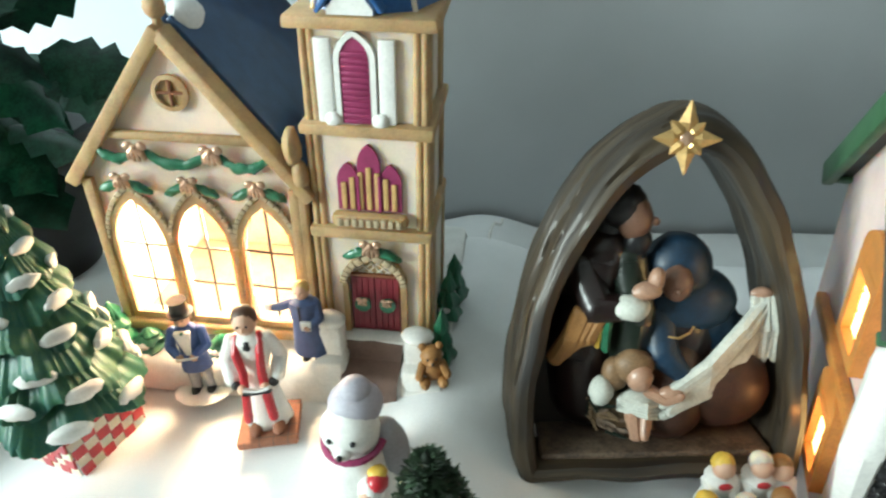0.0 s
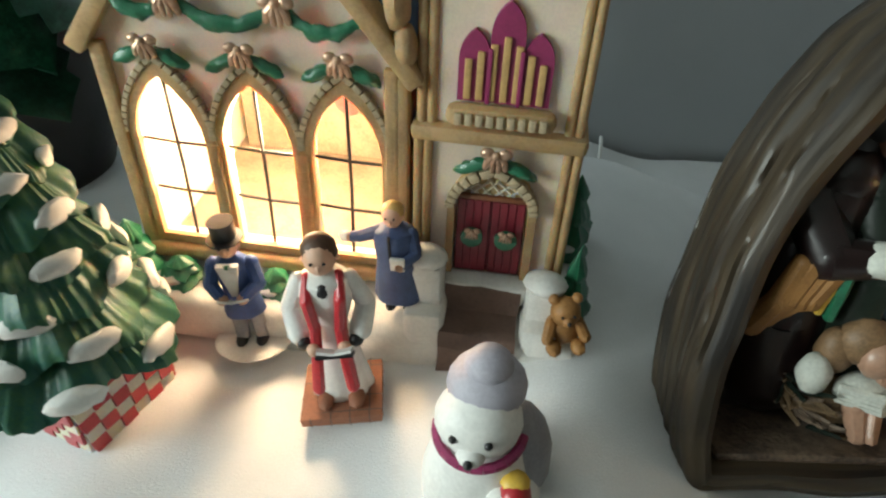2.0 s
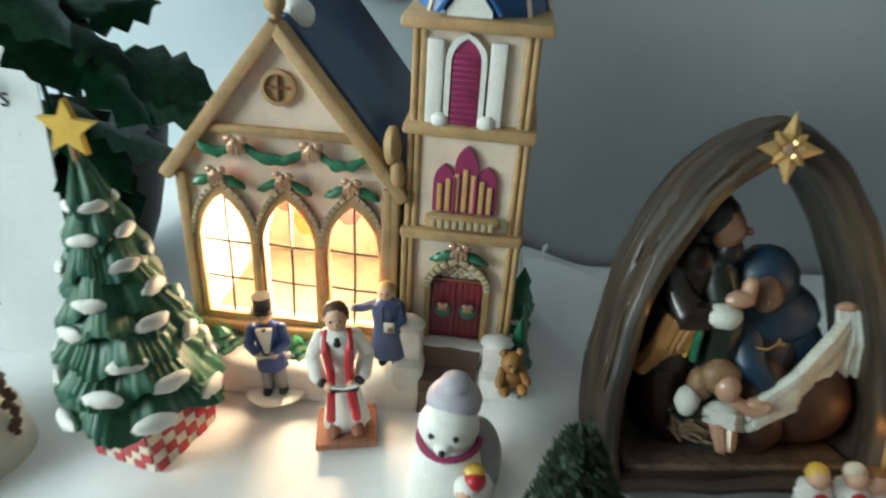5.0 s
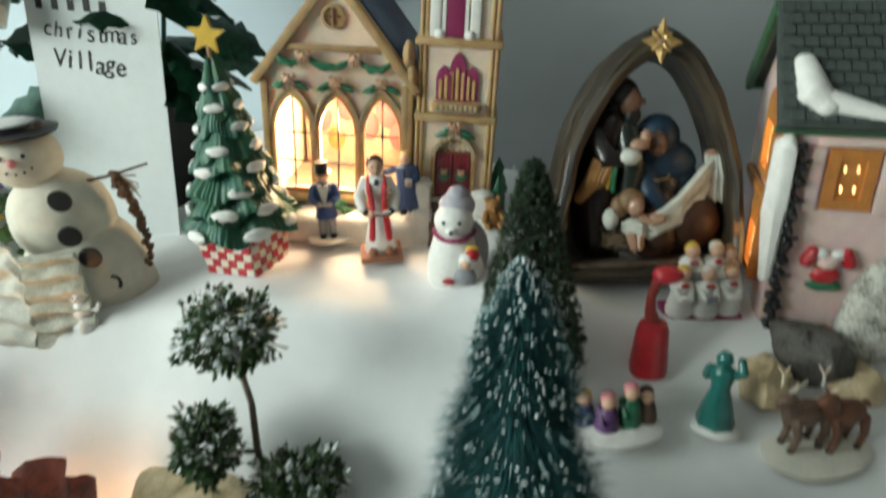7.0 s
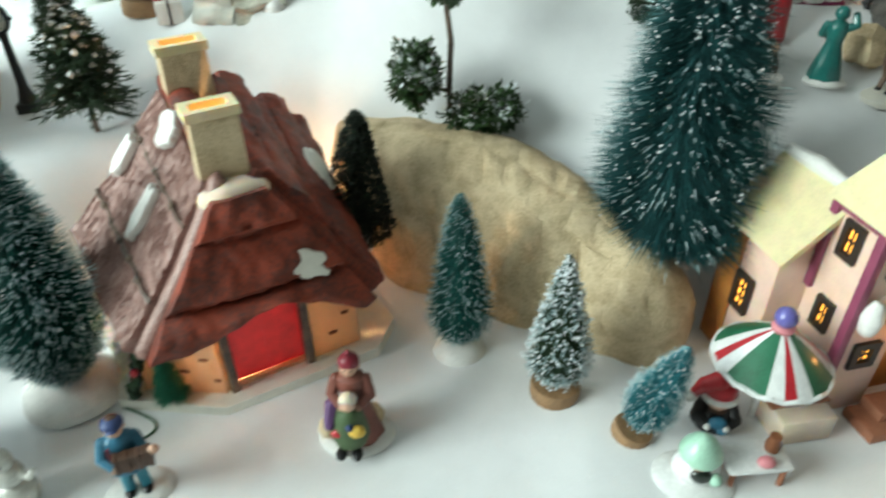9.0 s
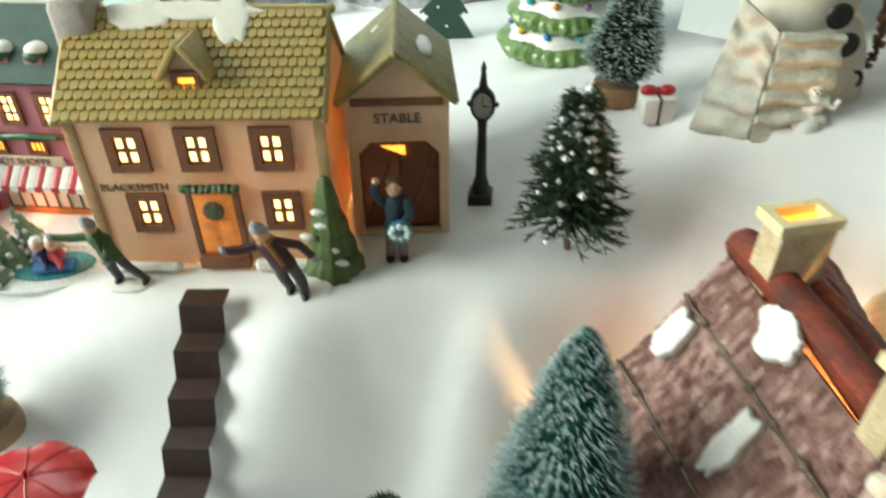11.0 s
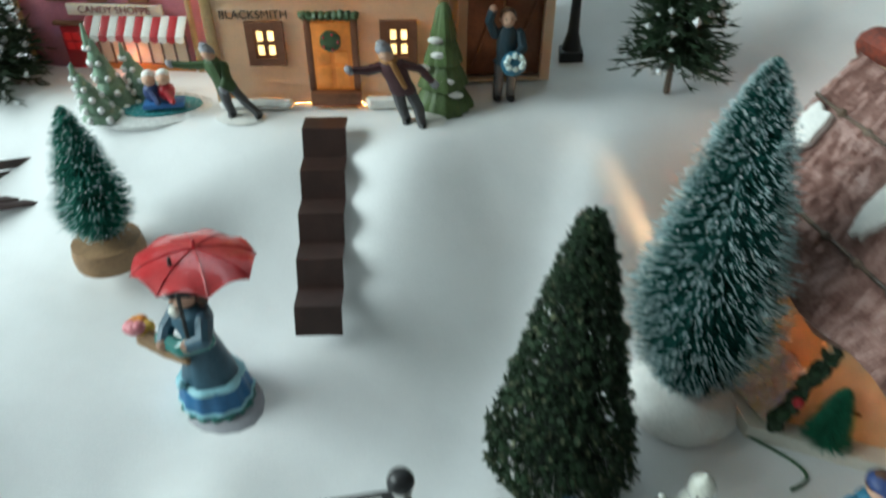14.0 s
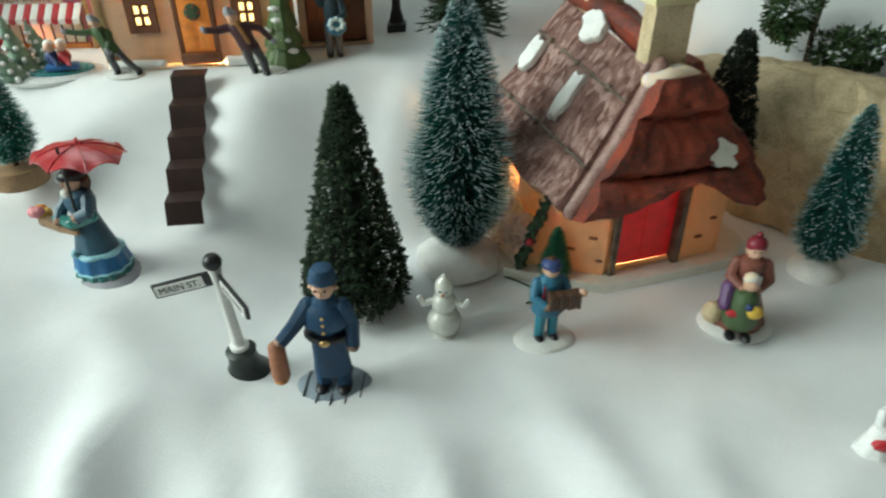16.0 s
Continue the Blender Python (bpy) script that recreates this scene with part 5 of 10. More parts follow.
# ---- the smithy with its stable ----
def smithy():
    h = thing("blacksmith_shop", "lit yellow smithy with mustard shingled roof and stable", "house", pose(-0.598, 0.072, 0.262, 0, 0, 20))
    L, D, E, R = 0.150, 0.104, 0.100, 0.143
    for k in range(16):
        z = -0.006 + k * 0.0066
        part("clapboard", Shape(SMITHWALL).prism([(-0.0012, z), (0.0030, z), (0.0030, z + 0.00656), (-0.0004, z + 0.00656)], 0.0, L, m=Matrix(((0, 1, 0, 0), (1, 0, 0, 0), (0, 0, 1, 0), (0, 0, 0, 1)))), h, "pale yellow clapboard", smooth=False)
    gable = [(0.0, -0.006), (D, -0.006), (D, E), (D / 2, R - 0.004), (0.0, E)]
    turn = Matrix.Rotation(math.pi / 2, 4, "Z")
    for x in (-0.004, -L):
        part("gable_wall", Shape(SMITHWALL).prism([(a + 0.0042, b) for a, b in gable], x, x + 0.004, m=turn), h, "pale yellow gable wall", smooth=False)
    part("back_wall", Shape(SMITHWALL).box((0, D, -0.006), (L, D + 0.004, E)), h, "pale yellow back wall")
    for x in (0.002, L - 0.002):
        part("corner_board", Shape(TAN).box((x - 0.0035, -0.0022, -0.005), (x + 0.0035, -0.0011, E - 0.001), 0.0005), h, "tan corner board")
    for x in (0.0325, 0.0745, 0.1185):
        lit_window(h, x, -0.0012, 0.0635, 0.0240, 0.0285, SIENNA, WARM_PANE, bar=0.21, gap=0.13)
    for x in (0.0355, 0.1195):
        lit_window(h, x, -0.0012, 0.0205, 0.0235, 0.0280, SIENNA, WARM_PANE, bar=0.21, gap=0.13)
    door = part("door", Shape(LITDOOR).box((0.0645, -0.004, 0.0035), (0.0895, -0.0012, 0.048), 0.0008), h, "orange panelled door with a wreath, made to glow as if lamplit")
    for x0, x1, z0, z1 in ((0.0670, 0.0755, 0.006, 0.02), (0.0785, 0.0870, 0.006, 0.02), (0.0670, 0.0755, 0.022, 0.030), (0.0785, 0.0870, 0.022, 0.030)):
        part("door_panel", Shape(LITDOOR).box((x0, -0.005, z0), (x1, -0.0041, z1), 0.0004), door)
    part("wreath", Shape(OLIVE).lathe([(0.0035, 0), (0.0068, 0.0008), (0.0068, 0.0018), (0.0035, 0.0026)], 14, m=Matrix.Translation((0.0765, -0.0042, 0.0365)) @ Matrix.Rotation(math.pi / 2, 4, "X")).rough(0.0008, 0.003), door, "olive wreath with red berries")
    for k in range(5):
        part("berry", Shape(RED).ball((0.0765 + 0.005 * math.cos(k * 1.25), -0.0072, 0.0365 + 0.005 * math.sin(k * 1.25)), 0.0009, 6), door)
    for x in (0.0625, 0.0915):
        part("door_frame", Shape(SIENNA).box((x - 0.0021, -0.0042, 0.003), (x + 0.0021, -0.0011, 0.05), 0.0005), h, "brown door frame")
    part("door_step", Shape(SIENNA).box((0.061, -0.009, -0.006), (0.094, -0.0012, 0.0034), 0.0012), h, "brown door step")
    can = Shape(OLIVE)
    for k in range(9):
        can.ball((0.0605 + k * 0.004, -0.005, 0.0525), 0.0034, 8, (0.9, 1, 0.9))
    part("door_canopy", can.rough(0.0012, 0.004), h, "mossy green canopy over the door")
    # roof: two plates, then single shingles on the front
    pitch = math.atan2(R - E, D / 2)
    slope = math.hypot(R - E, D / 2) + 0.004
    for k in (0, 1):
        m = Matrix.Translation((L / 2 - 0.001, D / 2, R)) @ Matrix.Rotation(math.pi * k, 4, "Z") @ Matrix.Rotation(pitch, 4, "X")
        part("roof_plate", Shape(MUSTARD).box((-L / 2 - 0.004, -slope, -0.003), (L / 2 + 0.004, 0.001, 0.001), 0.001, m), h, "mustard roof")
    part("ridge_cap", Shape(MUSTARD).limb([(-0.006, D / 2, R + 0.001), (L + 0.004, D / 2, R + 0.001)], [0.003, 0.003], 8), h, "rounded mustard ridge")
    for x in (-0.0040, L + 0.0020):
        part("verge", Shape(MUSTARD).limb([(x, D / 2, R), (x, -0.0040, E - 0.0033)], [0.0026, 0.0026], 8), h, "rounded mustard roof edge")
    # chimney and dormers
    stack = Shape(STACK).ball((0.0025, 0.049, 0.150), 0.0150, 28, (0.88, 0.80, 0.85)).box((-0.0105, 0.036, 0.112), (0.0150, 0.062, 0.155), 0.005)
    part("chimney", stack.rough(0.0018, 0.008), h, "mauve-grey stone chimney with snow")
    dorm = part("dormer", Shape(SMITHWALL).prism([(0.0600, 0.088), (0.0850, 0.088), (0.0850, 0.1195), (0.0725, 0.1358), (0.0600, 0.1195)], 0.012, 0.05), h, "small gabled dormer", smooth=False)
    for k in (-1, 1):
        part("dormer_roof", Shape(MUSTARD).box((-0.0122, 0.0055, -0.0015), (0.0122, 0.055, 0.0026), 0.0011, Matrix.Translation((0.0725 + k * 0.0074, 0, 0.1268)) @ Matrix.Rotation(k * 0.95, 4, "Y")).rough(0.0006, 0.006), dorm, "mossy mustard dormer roof")
    lit_window(dorm, 0.0725, 0.0118, 0.0985, 0.0165, 0.0225, SIENNA, AMBER_PANE, 1, 2)
    part("back_dormer", Shape(MUSTARD).prism([(0.072, 0.12), (0.097, 0.12), (0.097, 0.146), (0.084, 0.161), (0.072, 0.146)], 0.062, 0.10), h, "mustard gable behind the ridge", smooth=False)
    face = ((0, -0.0032, E - 0.0026), (L, -0.0032, E - 0.0026), (L, D / 2, R), (0, D / 2, R))
    for u, v, ru, rv, sd in ((0.27, 0.95, 0.13, 0.15, 2), (0.46, 0.98, 0.30, 0.10, 4), (0.64, 0.90, 0.070, 0.25, 23)):
        snow_on(h, face, u, v, ru, rv, sd, 0.0012, 0.0034, 0.0, "cream snow along the ridge", ROOFSNOW, 0.35)
    # stable
    s0, s1, y0, y1, e2, r2 = 0.159, 0.225, 0.030, 0.130, 0.097, 0.124
    mid = (s0 + s1) / 2
    st_m = Matrix.Translation((s0, y0, 0)) @ Matrix.Rotation(radians(2), 4, "Z") @ Matrix.Translation((-s0, -y0, 0))
    hole = [(mid - 0.0265, -0.005), (mid + 0.0265, -0.005), (mid + 0.0265, 0.056), (mid + 0.018, 0.065), (mid - 0.018, 0.065), (mid - 0.0265, 0.056)]
    part("stable_wall", Shape(SMITHWALL).prism([(s0, -0.006), (s1, -0.006), (s1, e2), (mid, r2 - 0.003), (s0, e2)], y0, y0 + 0.006, holes=[hole], m=st_m), h, "cream stable front", smooth=False)
    for lo, hi in (((s0, y0 + 0.0062, -0.006), (s0 + 0.004, y1, e2)), ((s1 - 0.004, y0 + 0.0062, -0.006), (s1, y1, e2))):
        part("stable_side", Shape(SMITHWALL).box(lo, hi, 0, st_m), h, "cream stable side", smooth=False)
    part("stable_back", Shape(SMITHWALL).prism([(s0 + 0.0042, -0.006), (s1 - 0.0042, -0.006), (s1 - 0.0042, e2), (mid, r2 - 0.004), (s0 + 0.0042, e2)], y1 - 0.004, y1, m=st_m), h, "cream stable back wall", smooth=False)
    part("stable_beam", Shape(SIENNA).box((s0 + 0.004, y0 - 0.0016, 0.0900), (s1 - 0.004, y0 - 0.0001, 0.0950), 0.0006, st_m), h, "brown beam over the stable sign")
    for k, x in ((0, mid - 0.0136), (1, mid + 0.0136)):
        leaf = part("stable_door", Shape(SIENNA).box((x - 0.0130, y0 + 0.007, -0.004), (x + 0.0130, y0 + 0.010, 0.064), 0.001, st_m), h, "dark brown stable door leaf")
        part("brace", Shape(SIENNA).limb([st_m @ Vector((x - 0.008, y0 + 0.0066, 0.004)), st_m @ Vector((x + 0.010, y0 + 0.0066, 0.054))], [0.0011, 0.0011], 6), leaf)
    part("straw_light", Shape(AMBER_PANE).prism([(mid - 0.012, 0.0590), (mid + 0.004, 0.0520), (mid + 0.004, 0.0590)], y0 + 0.0055, y0 + 0.0066, m=st_m), h, "lamplit gap over the stable doors", smooth=False)
    for k in (-1, 1):
        half = (s1 - s0) / 2
        a2 = math.atan2(r2 - e2, half)
        ln = math.hypot(r2 - e2, half) + 0.006
        m = st_m @ Matrix.Translation((mid, 0, r2)) @ Matrix.Rotation(k * a2, 4, "Y")
        x0, x1 = (-0.001, ln) if k > 0 else (-ln, 0.001)
        part("stable_roof", Shape(MOSSROOF).box((x0, y0 - 0.008, -0.002), (x1, y1 + 0.004, 0.0022), 0.0012, m).rough(0.0007, 0.01), h, "plain mustard stable roof")
    part("stable_ridge", Shape(MOSSROOF).limb([st_m @ Vector((mid, y0 - 0.007, r2 + 0.0008)), st_m @ Vector((mid, y1 + 0.004, r2 + 0.0008))], [0.0028, 0.0028], 8), h)
    patch(h, (mid + 0.016, 0.075, r2 - 0.013), 0.009, (0.9, 2.2, 0.55), m=st_m)
    patch(h, (mid - 0.012, 0.105, r2 - 0.012), 0.007, (0.8, 1.0, 0.6), m=st_m)
    for xa, xb, r in ((0.004, 0.045, 0.0034), (0.10, 0.146, 0.0036)):
        part("foot_snow", Shape(WHITE).limb([(xa, -0.007, -0.004), (xb, -0.008, -0.004)], [r, r], 8).rough(0.002, 0.008), h, "snow heaped against the wall")
    # lettering
    for text, x, z, y, size, mm in (("BLACKSMITH", 0.030, 0.0500, -0.0016, 0.0072, Matrix()), ("STABLE", mid, 0.0785, y0 - 0.0006, 0.0092, st_m)):
        cu = bpy.data.curves.new("lettering", "FONT")
        cu.body, cu.size, cu.extrude, cu.align_x = text, size, 0.0002, "CENTER"
        tmp = bpy.data.objects.new("lettering", cu)
        scene.collection.objects.link(tmp)
        bpy.context.view_layer.update()
        me = bpy.data.meshes.new_from_object(tmp)
        bpy.data.objects.remove(tmp)
        me.materials.append(BLACK)
        ob = part("lettering", me, h, "hand-painted dark lettering")
        ob.matrix_local = mm @ pose(x, y, z, 90, 0, 0)
    lum = bulb("smithy_lamp", (0, 0, 0), 3.5, (1.0, 0.58, 0.2), 0.006)
    lum.matrix_world = h.matrix_basis @ Matrix.Translation((0.086, 0.024, 0.036))
    # shingles
    sh = Shape(MUSTARD).prism([(-0.0024, 0.0), (-0.0025, -0.0052), (-0.0017, -0.0067), (0.0, -0.0073), (0.0017, -0.0067), (0.0025, -0.0052), (0.0024, 0.0)], 0.0, 0.0021).mesh("shingle", False)
    flat = Matrix(((1, 0, 0, 0), (0, 0, 1, 0), (0, 1, 0, 0), (0, 0, 0, 1)))
    plate = Matrix.Translation((0, D / 2, R)) @ Matrix.Rotation(pitch, 4, "X")
    for row in range(11):
        d = 0.0008 + row * 0.00655
        for col in range(28):
            x = (col + 0.5 * (row % 2)) * 0.00548 - 0.001
            if x > L + 0.001:
                continue
            tile = new("shingle", sh)
            tile.parent = h
            tile.matrix_local = plate @ Matrix.Translation((x, -d, 0.0010)) @ Matrix.Rotation(-0.20, 4, "X") @ flat
    return h


smithy()

# ---- figurines: each one plain moulded mesh ----
def figurine(label, m, h, coat, legs=None, shoes=None, hair=None, hat=None, hat_kind="", gown=False, arms=(), base=None, base_r=0.26, extra=None, category="figurine", name="figurine", group="", face=None, hem=0.3, wide=1.0, head=0.088):
    """Built one unit high, facing -y, then scaled to h."""
    s = Shape(coat)
    legs, shoes, hair = legs or coat, shoes or BLACK, hair or HAIR
    z0 = 0.0
    if base:
        s.use(base).lathe([(base_r, 0), (base_r * 1.04, 0.03), (base_r * 0.9, 0.07), (base_r * 0.5, 0.085)], 18, scale=(1.15, 0.9))
        z0 = 0.06
    f = lambda z: z0 + z * (1 - z0)  # noqa: E731
    if gown:
        s.use(coat).lathe([(0.24 * wide, f(0.0)), (0.25 * wide, f(0.03)), (0.19 * wide, f(0.25)), (0.12 * wide, f(0.5)), (0.105, f(0.58)), (0.135, f(0.7)), (0.12, f(0.78)), (0.05, f(0.83))], 40, wave=lambda a, z: 1 + (0.06 * math.cos(7 * a + 4 * z) + 0.03 * math.cos(13 * a + 2)) * max(0, 0.75 - z), scale=(1, 0.85))
    else:
        for k in (-1, 1):
            s.use(legs).limb([(k * 0.07, 0, f(0.03)), (k * 0.065, 0.0, f(0.25)), (k * 0.055, 0, f(0.46))], [0.05, 0.055, 0.065], 9)
            s.use(shoes).ball((k * 0.075, -0.035, f(0.028)), 0.06, 9, (0.8, 1.35, 0.55))
        s.use(coat).lathe([(0.155 * wide, f(hem)), (0.165 * wide, f(hem + 0.02)), (0.125 * wide, f(0.5)), (0.135 * wide, f(0.68)), (0.12 * wide, f(0.77)), (0.05, f(0.83))], 32, wave=lambda a, z: 1 + 0.035 * math.cos(6 * a + 3 * z) + 0.02 * math.cos(11 * a), scale=(1, 0.78))
    for arm in arms:
        pts = [(x, y, f(z)) for x, y, z in arm]
        s.use(coat).limb(pts, [0.055, 0.05, 0.042][:len(pts)], 8)
        s.use(face or SKIN).ball(pts[-1], 0.042, 8)
    hz = f(0.90)
    s.use(face or SKIN).ball((0, -0.006, hz), head, 12, (0.9, 0.95, 1.08))
    s.ball((0, -0.088, hz - 0.008), 0.017, 6, (0.8, 1, 1.2))
    for k in (-1, 1):
        s.ball((k * 0.078, 0.0, hz - 0.01), 0.016, 6)
    s.use(BLACK)
    for k in (-1, 1):
        s.ball((k * 0.03, -0.083, hz + 0.018), 0.009, 5)
    s.use(hair).ball((0, 0.018, hz + 0.022), head * 1.03, 12, (0.98, 0.95, 1.0))
    if hat:
        s.use(hat)
        if hat_kind == "top":
            s.lathe([(0.122, 0), (0.122, 0.012), (0.085, 0.018), (0.08, 0.11), (0.092, 0.145), (0.03, 0.148)], 16, (0, 0, hz + 0.05))
        elif hat_kind == "cap":
            s.ball((0, 0.005, hz + 0.045), head * 1.1, 12, (1, 1.05, 0.62)).ball((0, -0.075, hz + 0.035), 0.06, 8, (1, 0.8, 0.25))
        elif hat_kind == "helmet":
            s.lathe([(head * a, b) for a, b in ((1.12, 0), (1.2, 0.010), (1.06, 0.018), (1.04, 0.055), (0.78, 0.092), (0.2, 0.106))], 16, (0, 0.012, hz + 0.038))
        elif hat_kind == "knit":
            s.ball((0, 0.01, hz + 0.05), head * 1.08, 12, (1, 1, 0.85)).ball((0, 0.01, hz + 0.15), 0.03, 8)
        elif hat_kind == "santa":
            s.lathe([(0.1, 0), (0.09, 0.05), (0.05, 0.11), (0.02, 0.15)], 12, (0, 0.01, hz + 0.04))
            s.use(WHITE).lathe([(0.105, 0), (0.115, 0.02), (0.105, 0.045), (0.06, 0.05)], 12, (0, 0.01, hz + 0.025)).ball((0.03, 0.02, hz + 0.2), 0.035, 8)
        elif hat_kind == "veil":
            s.ball((0, 0.03, hz + 0.0), head * 1.35, 12, (1.0, 0.9, 1.15)).lathe([(0.2, 0), (0.17, 0.1), (0.11, 0.22)], 12, (0, 0.04, hz - 0.24), scale=(1, 0.7))
    if extra:
        extra(s, f)
    for v in s.bm.verts:
        v.co *= h
    return solid(name, s.rough(0.00035, 0.004), label, category, m, group)


def book(s, f, x=0.0, z=0.55, y=-0.22, cover=None, wide=0.11):
    if cover:
        s.use(cover).box((x - wide * 1.05, y - 0.005, f(z) - 0.012), (x + wide * 1.05, y + 0.075, f(z) + 0.002), 0, Matrix.Translation((x, y, f(z))) @ Matrix.Rotation(-0.5, 4, "X") @ Matrix.Translation((-x, -y, -f(z))))
    s.use(WHITE)
    for k in (-1, 1):
        s.box((x + min(0, k * wide), y, f(z)), (x + max(0, k * wide), y + 0.07, f(z) + 0.014), 0, Matrix.Translation((x, y, f(z))) @ Matrix.Rotation(-k * 0.2, 4, "Y") @ Matrix.Rotation(-0.5, 4, "X") @ Matrix.Translation((-x, -y, -f(z))))


READ = (((-0.13, 0, 0.74), (-0.17, -0.06, 0.6), (-0.07, -0.17, 0.55)), ((0.13, 0, 0.74), (0.17, -0.06, 0.6), (0.07, -0.17, 0.55)))
HANG = (((-0.13, 0, 0.74), (-0.17, 0.0, 0.58), (-0.16, -0.03, 0.45)), ((0.13, 0, 0.74), (0.17, 0.0, 0.58), (0.16, -0.03, 0.45)))


ROYAL = paint("royal_blue_coat", (0.028, 0.075, 0.26), 0.5, 70, 0.12)


def singer_extra(s, f):
    book(s, f)
    s.use(WHITE).prism([(-0.02, f(0.54)), (0.02, f(0.54)), (0.075, f(0.80)), (-0.075, f(0.80))], -0.125, -0.08).lathe([(0.26, -0.015), (0.27, 0.0), (0.2, 0.012)], 20, scale=(1.1, 0.9))
    s.use(HOLLY).ball((0, -0.115, f(0.79)), 0.028, 8, (1.1, 0.5, 0.7))
    s.use(DEEPBLUE)


figurine("carol singer figurine in blue coat and top hat with open book", pose(-0.006, 0.367, 0.3565, 0, 0, 8), 0.060, ROYAL, GREYPAINT, BLACK, HAIR, BLACK, "top", arms=READ, extra=singer_extra, wide=0.92, group="carol singers by the church")


def stole(s, f):
    book(s, f, 0.03, 0.50, -0.26, BLACK, 0.085)
    s.use(RED)
    for k in (-1, 1):
        s.limb([(k * 0.075, -0.02, f(0.80)), (k * 0.078, -0.112, f(0.72)), (k * 0.06, -0.128, f(0.56)), (k * 0.07, -0.17, f(0.40)), (k * 0.085, -0.205, f(0.22))], [0.026, 0.031, 0.031, 0.032, 0.034], 8)
    s.use(BLACK).ball((0, -0.080, f(0.750)), 0.050, 10, (0.8, 0.72, 0.95))
    s.use(WHITE)
    for k in (-1, 1):
        s.limb([(k * 0.12, 0, f(0.765)), (k * 0.185, 0.0, f(0.60)), (k * 0.15, -0.09, f(0.50))], [0.042, 0.050, 0.056], 10)
        s.use(BLACK).ball((k * 0.125, -0.135, f(0.475)), 0.036, 8).use(SKIN).ball((k * 0.075, -0.185, f(0.475)), 0.036, 8).use(WHITE)
    s.use(BRICK).box((-0.21, -0.24, -0.040), (0.21, 0.15, 0.02), 0.01)
    s.use(BROWN)
    for k in range(4):
        s.box((-0.212, -0.20 + 0.1 * k, -0.041), (0.212, -0.194 + 0.1 * k, 0.0215)).box((-0.16 + 0.1 * k, -0.242, -0.041), (-0.154 + 0.1 * k, 0.152, 0.0215))
    for k in (-1, 1):
        s.use(BRICK).ball((k * 0.08, -0.13, 0.045), 0.06, 8, (0.8, 1.3, 0.6))


figurine("priest figurine in white robe and red stole reading", pose(0.040, 0.346, 0.3540, 0, 0, 10), 0.078, WHITE, hair=HAIR, gown=True, extra=stole, wide=0.66, group="carol singers by the church")


def wave_extra(s, f):
    s.use(WHITE).ball((-0.36, -0.05, f(0.70)), 0.055, 8, (1.2, 0.7, 0.8)).box((0.0, -0.19, f(0.52)), (0.11, -0.15, f(0.63)), 0.008)
    s.use(BLACK).box((-0.02, -0.14, f(0.55)), (0.0, -0.11, f(0.78)))


figurine("blond singer figurine in long blue coat waving", pose(0.061, 0.378, 0.3715, 0, 0, -5), 0.054, paint("slate_blue_coat", (0.05, 0.085, 0.20), 0.55, 70, 0.12), BLACK, BLACK, paint("blond_hair", (0.62, 0.38, 0.12), 0.5, 70, 0.12), arms=(((-0.13, 0, 0.74), (-0.26, -0.03, 0.70), (-0.34, -0.05, 0.70)), READ[1]), hem=0.12, wide=1.25, extra=wave_extra, group="carol singers by the church")


def teddy():
    s = Shape(TEDDY)
    s.ball((0, 0, 0.008), 0.0085, 12, (1, 0.9, 1.05)).ball((0, -0.0025, 0.0195), 0.0068, 12)
    for k in (-1, 1):
        s.ball((k * 0.005, -0.001, 0.0255), 0.0026, 8).limb([(k * 0.006, -0.003, 0.013), (k * 0.0085, -0.008, 0.008)], [0.0028, 0.0026], 8).ball((k * 0.0055, -0.0085, 0.0032), 0.0036, 8, (1, 1.4, 0.9))
    s.ball((0, -0.0082, 0.0185), 0.0028, 8)
    s.use(BLACK).ball((0, -0.0108, 0.0195), 0.001, 6)
    for k in (-1, 1):
        s.ball((k * 0.0026, -0.0088, 0.0215), 0.0007, 5)
    solid("teddy_bear", s.rough(0.0004, 0.003), "small seated brown teddy bear beside the church door", "teddy bear", pose(0.131, 0.3715, 0.3625, 0, 0, 10) @ Matrix.Scale(0.94, 4))


teddy()


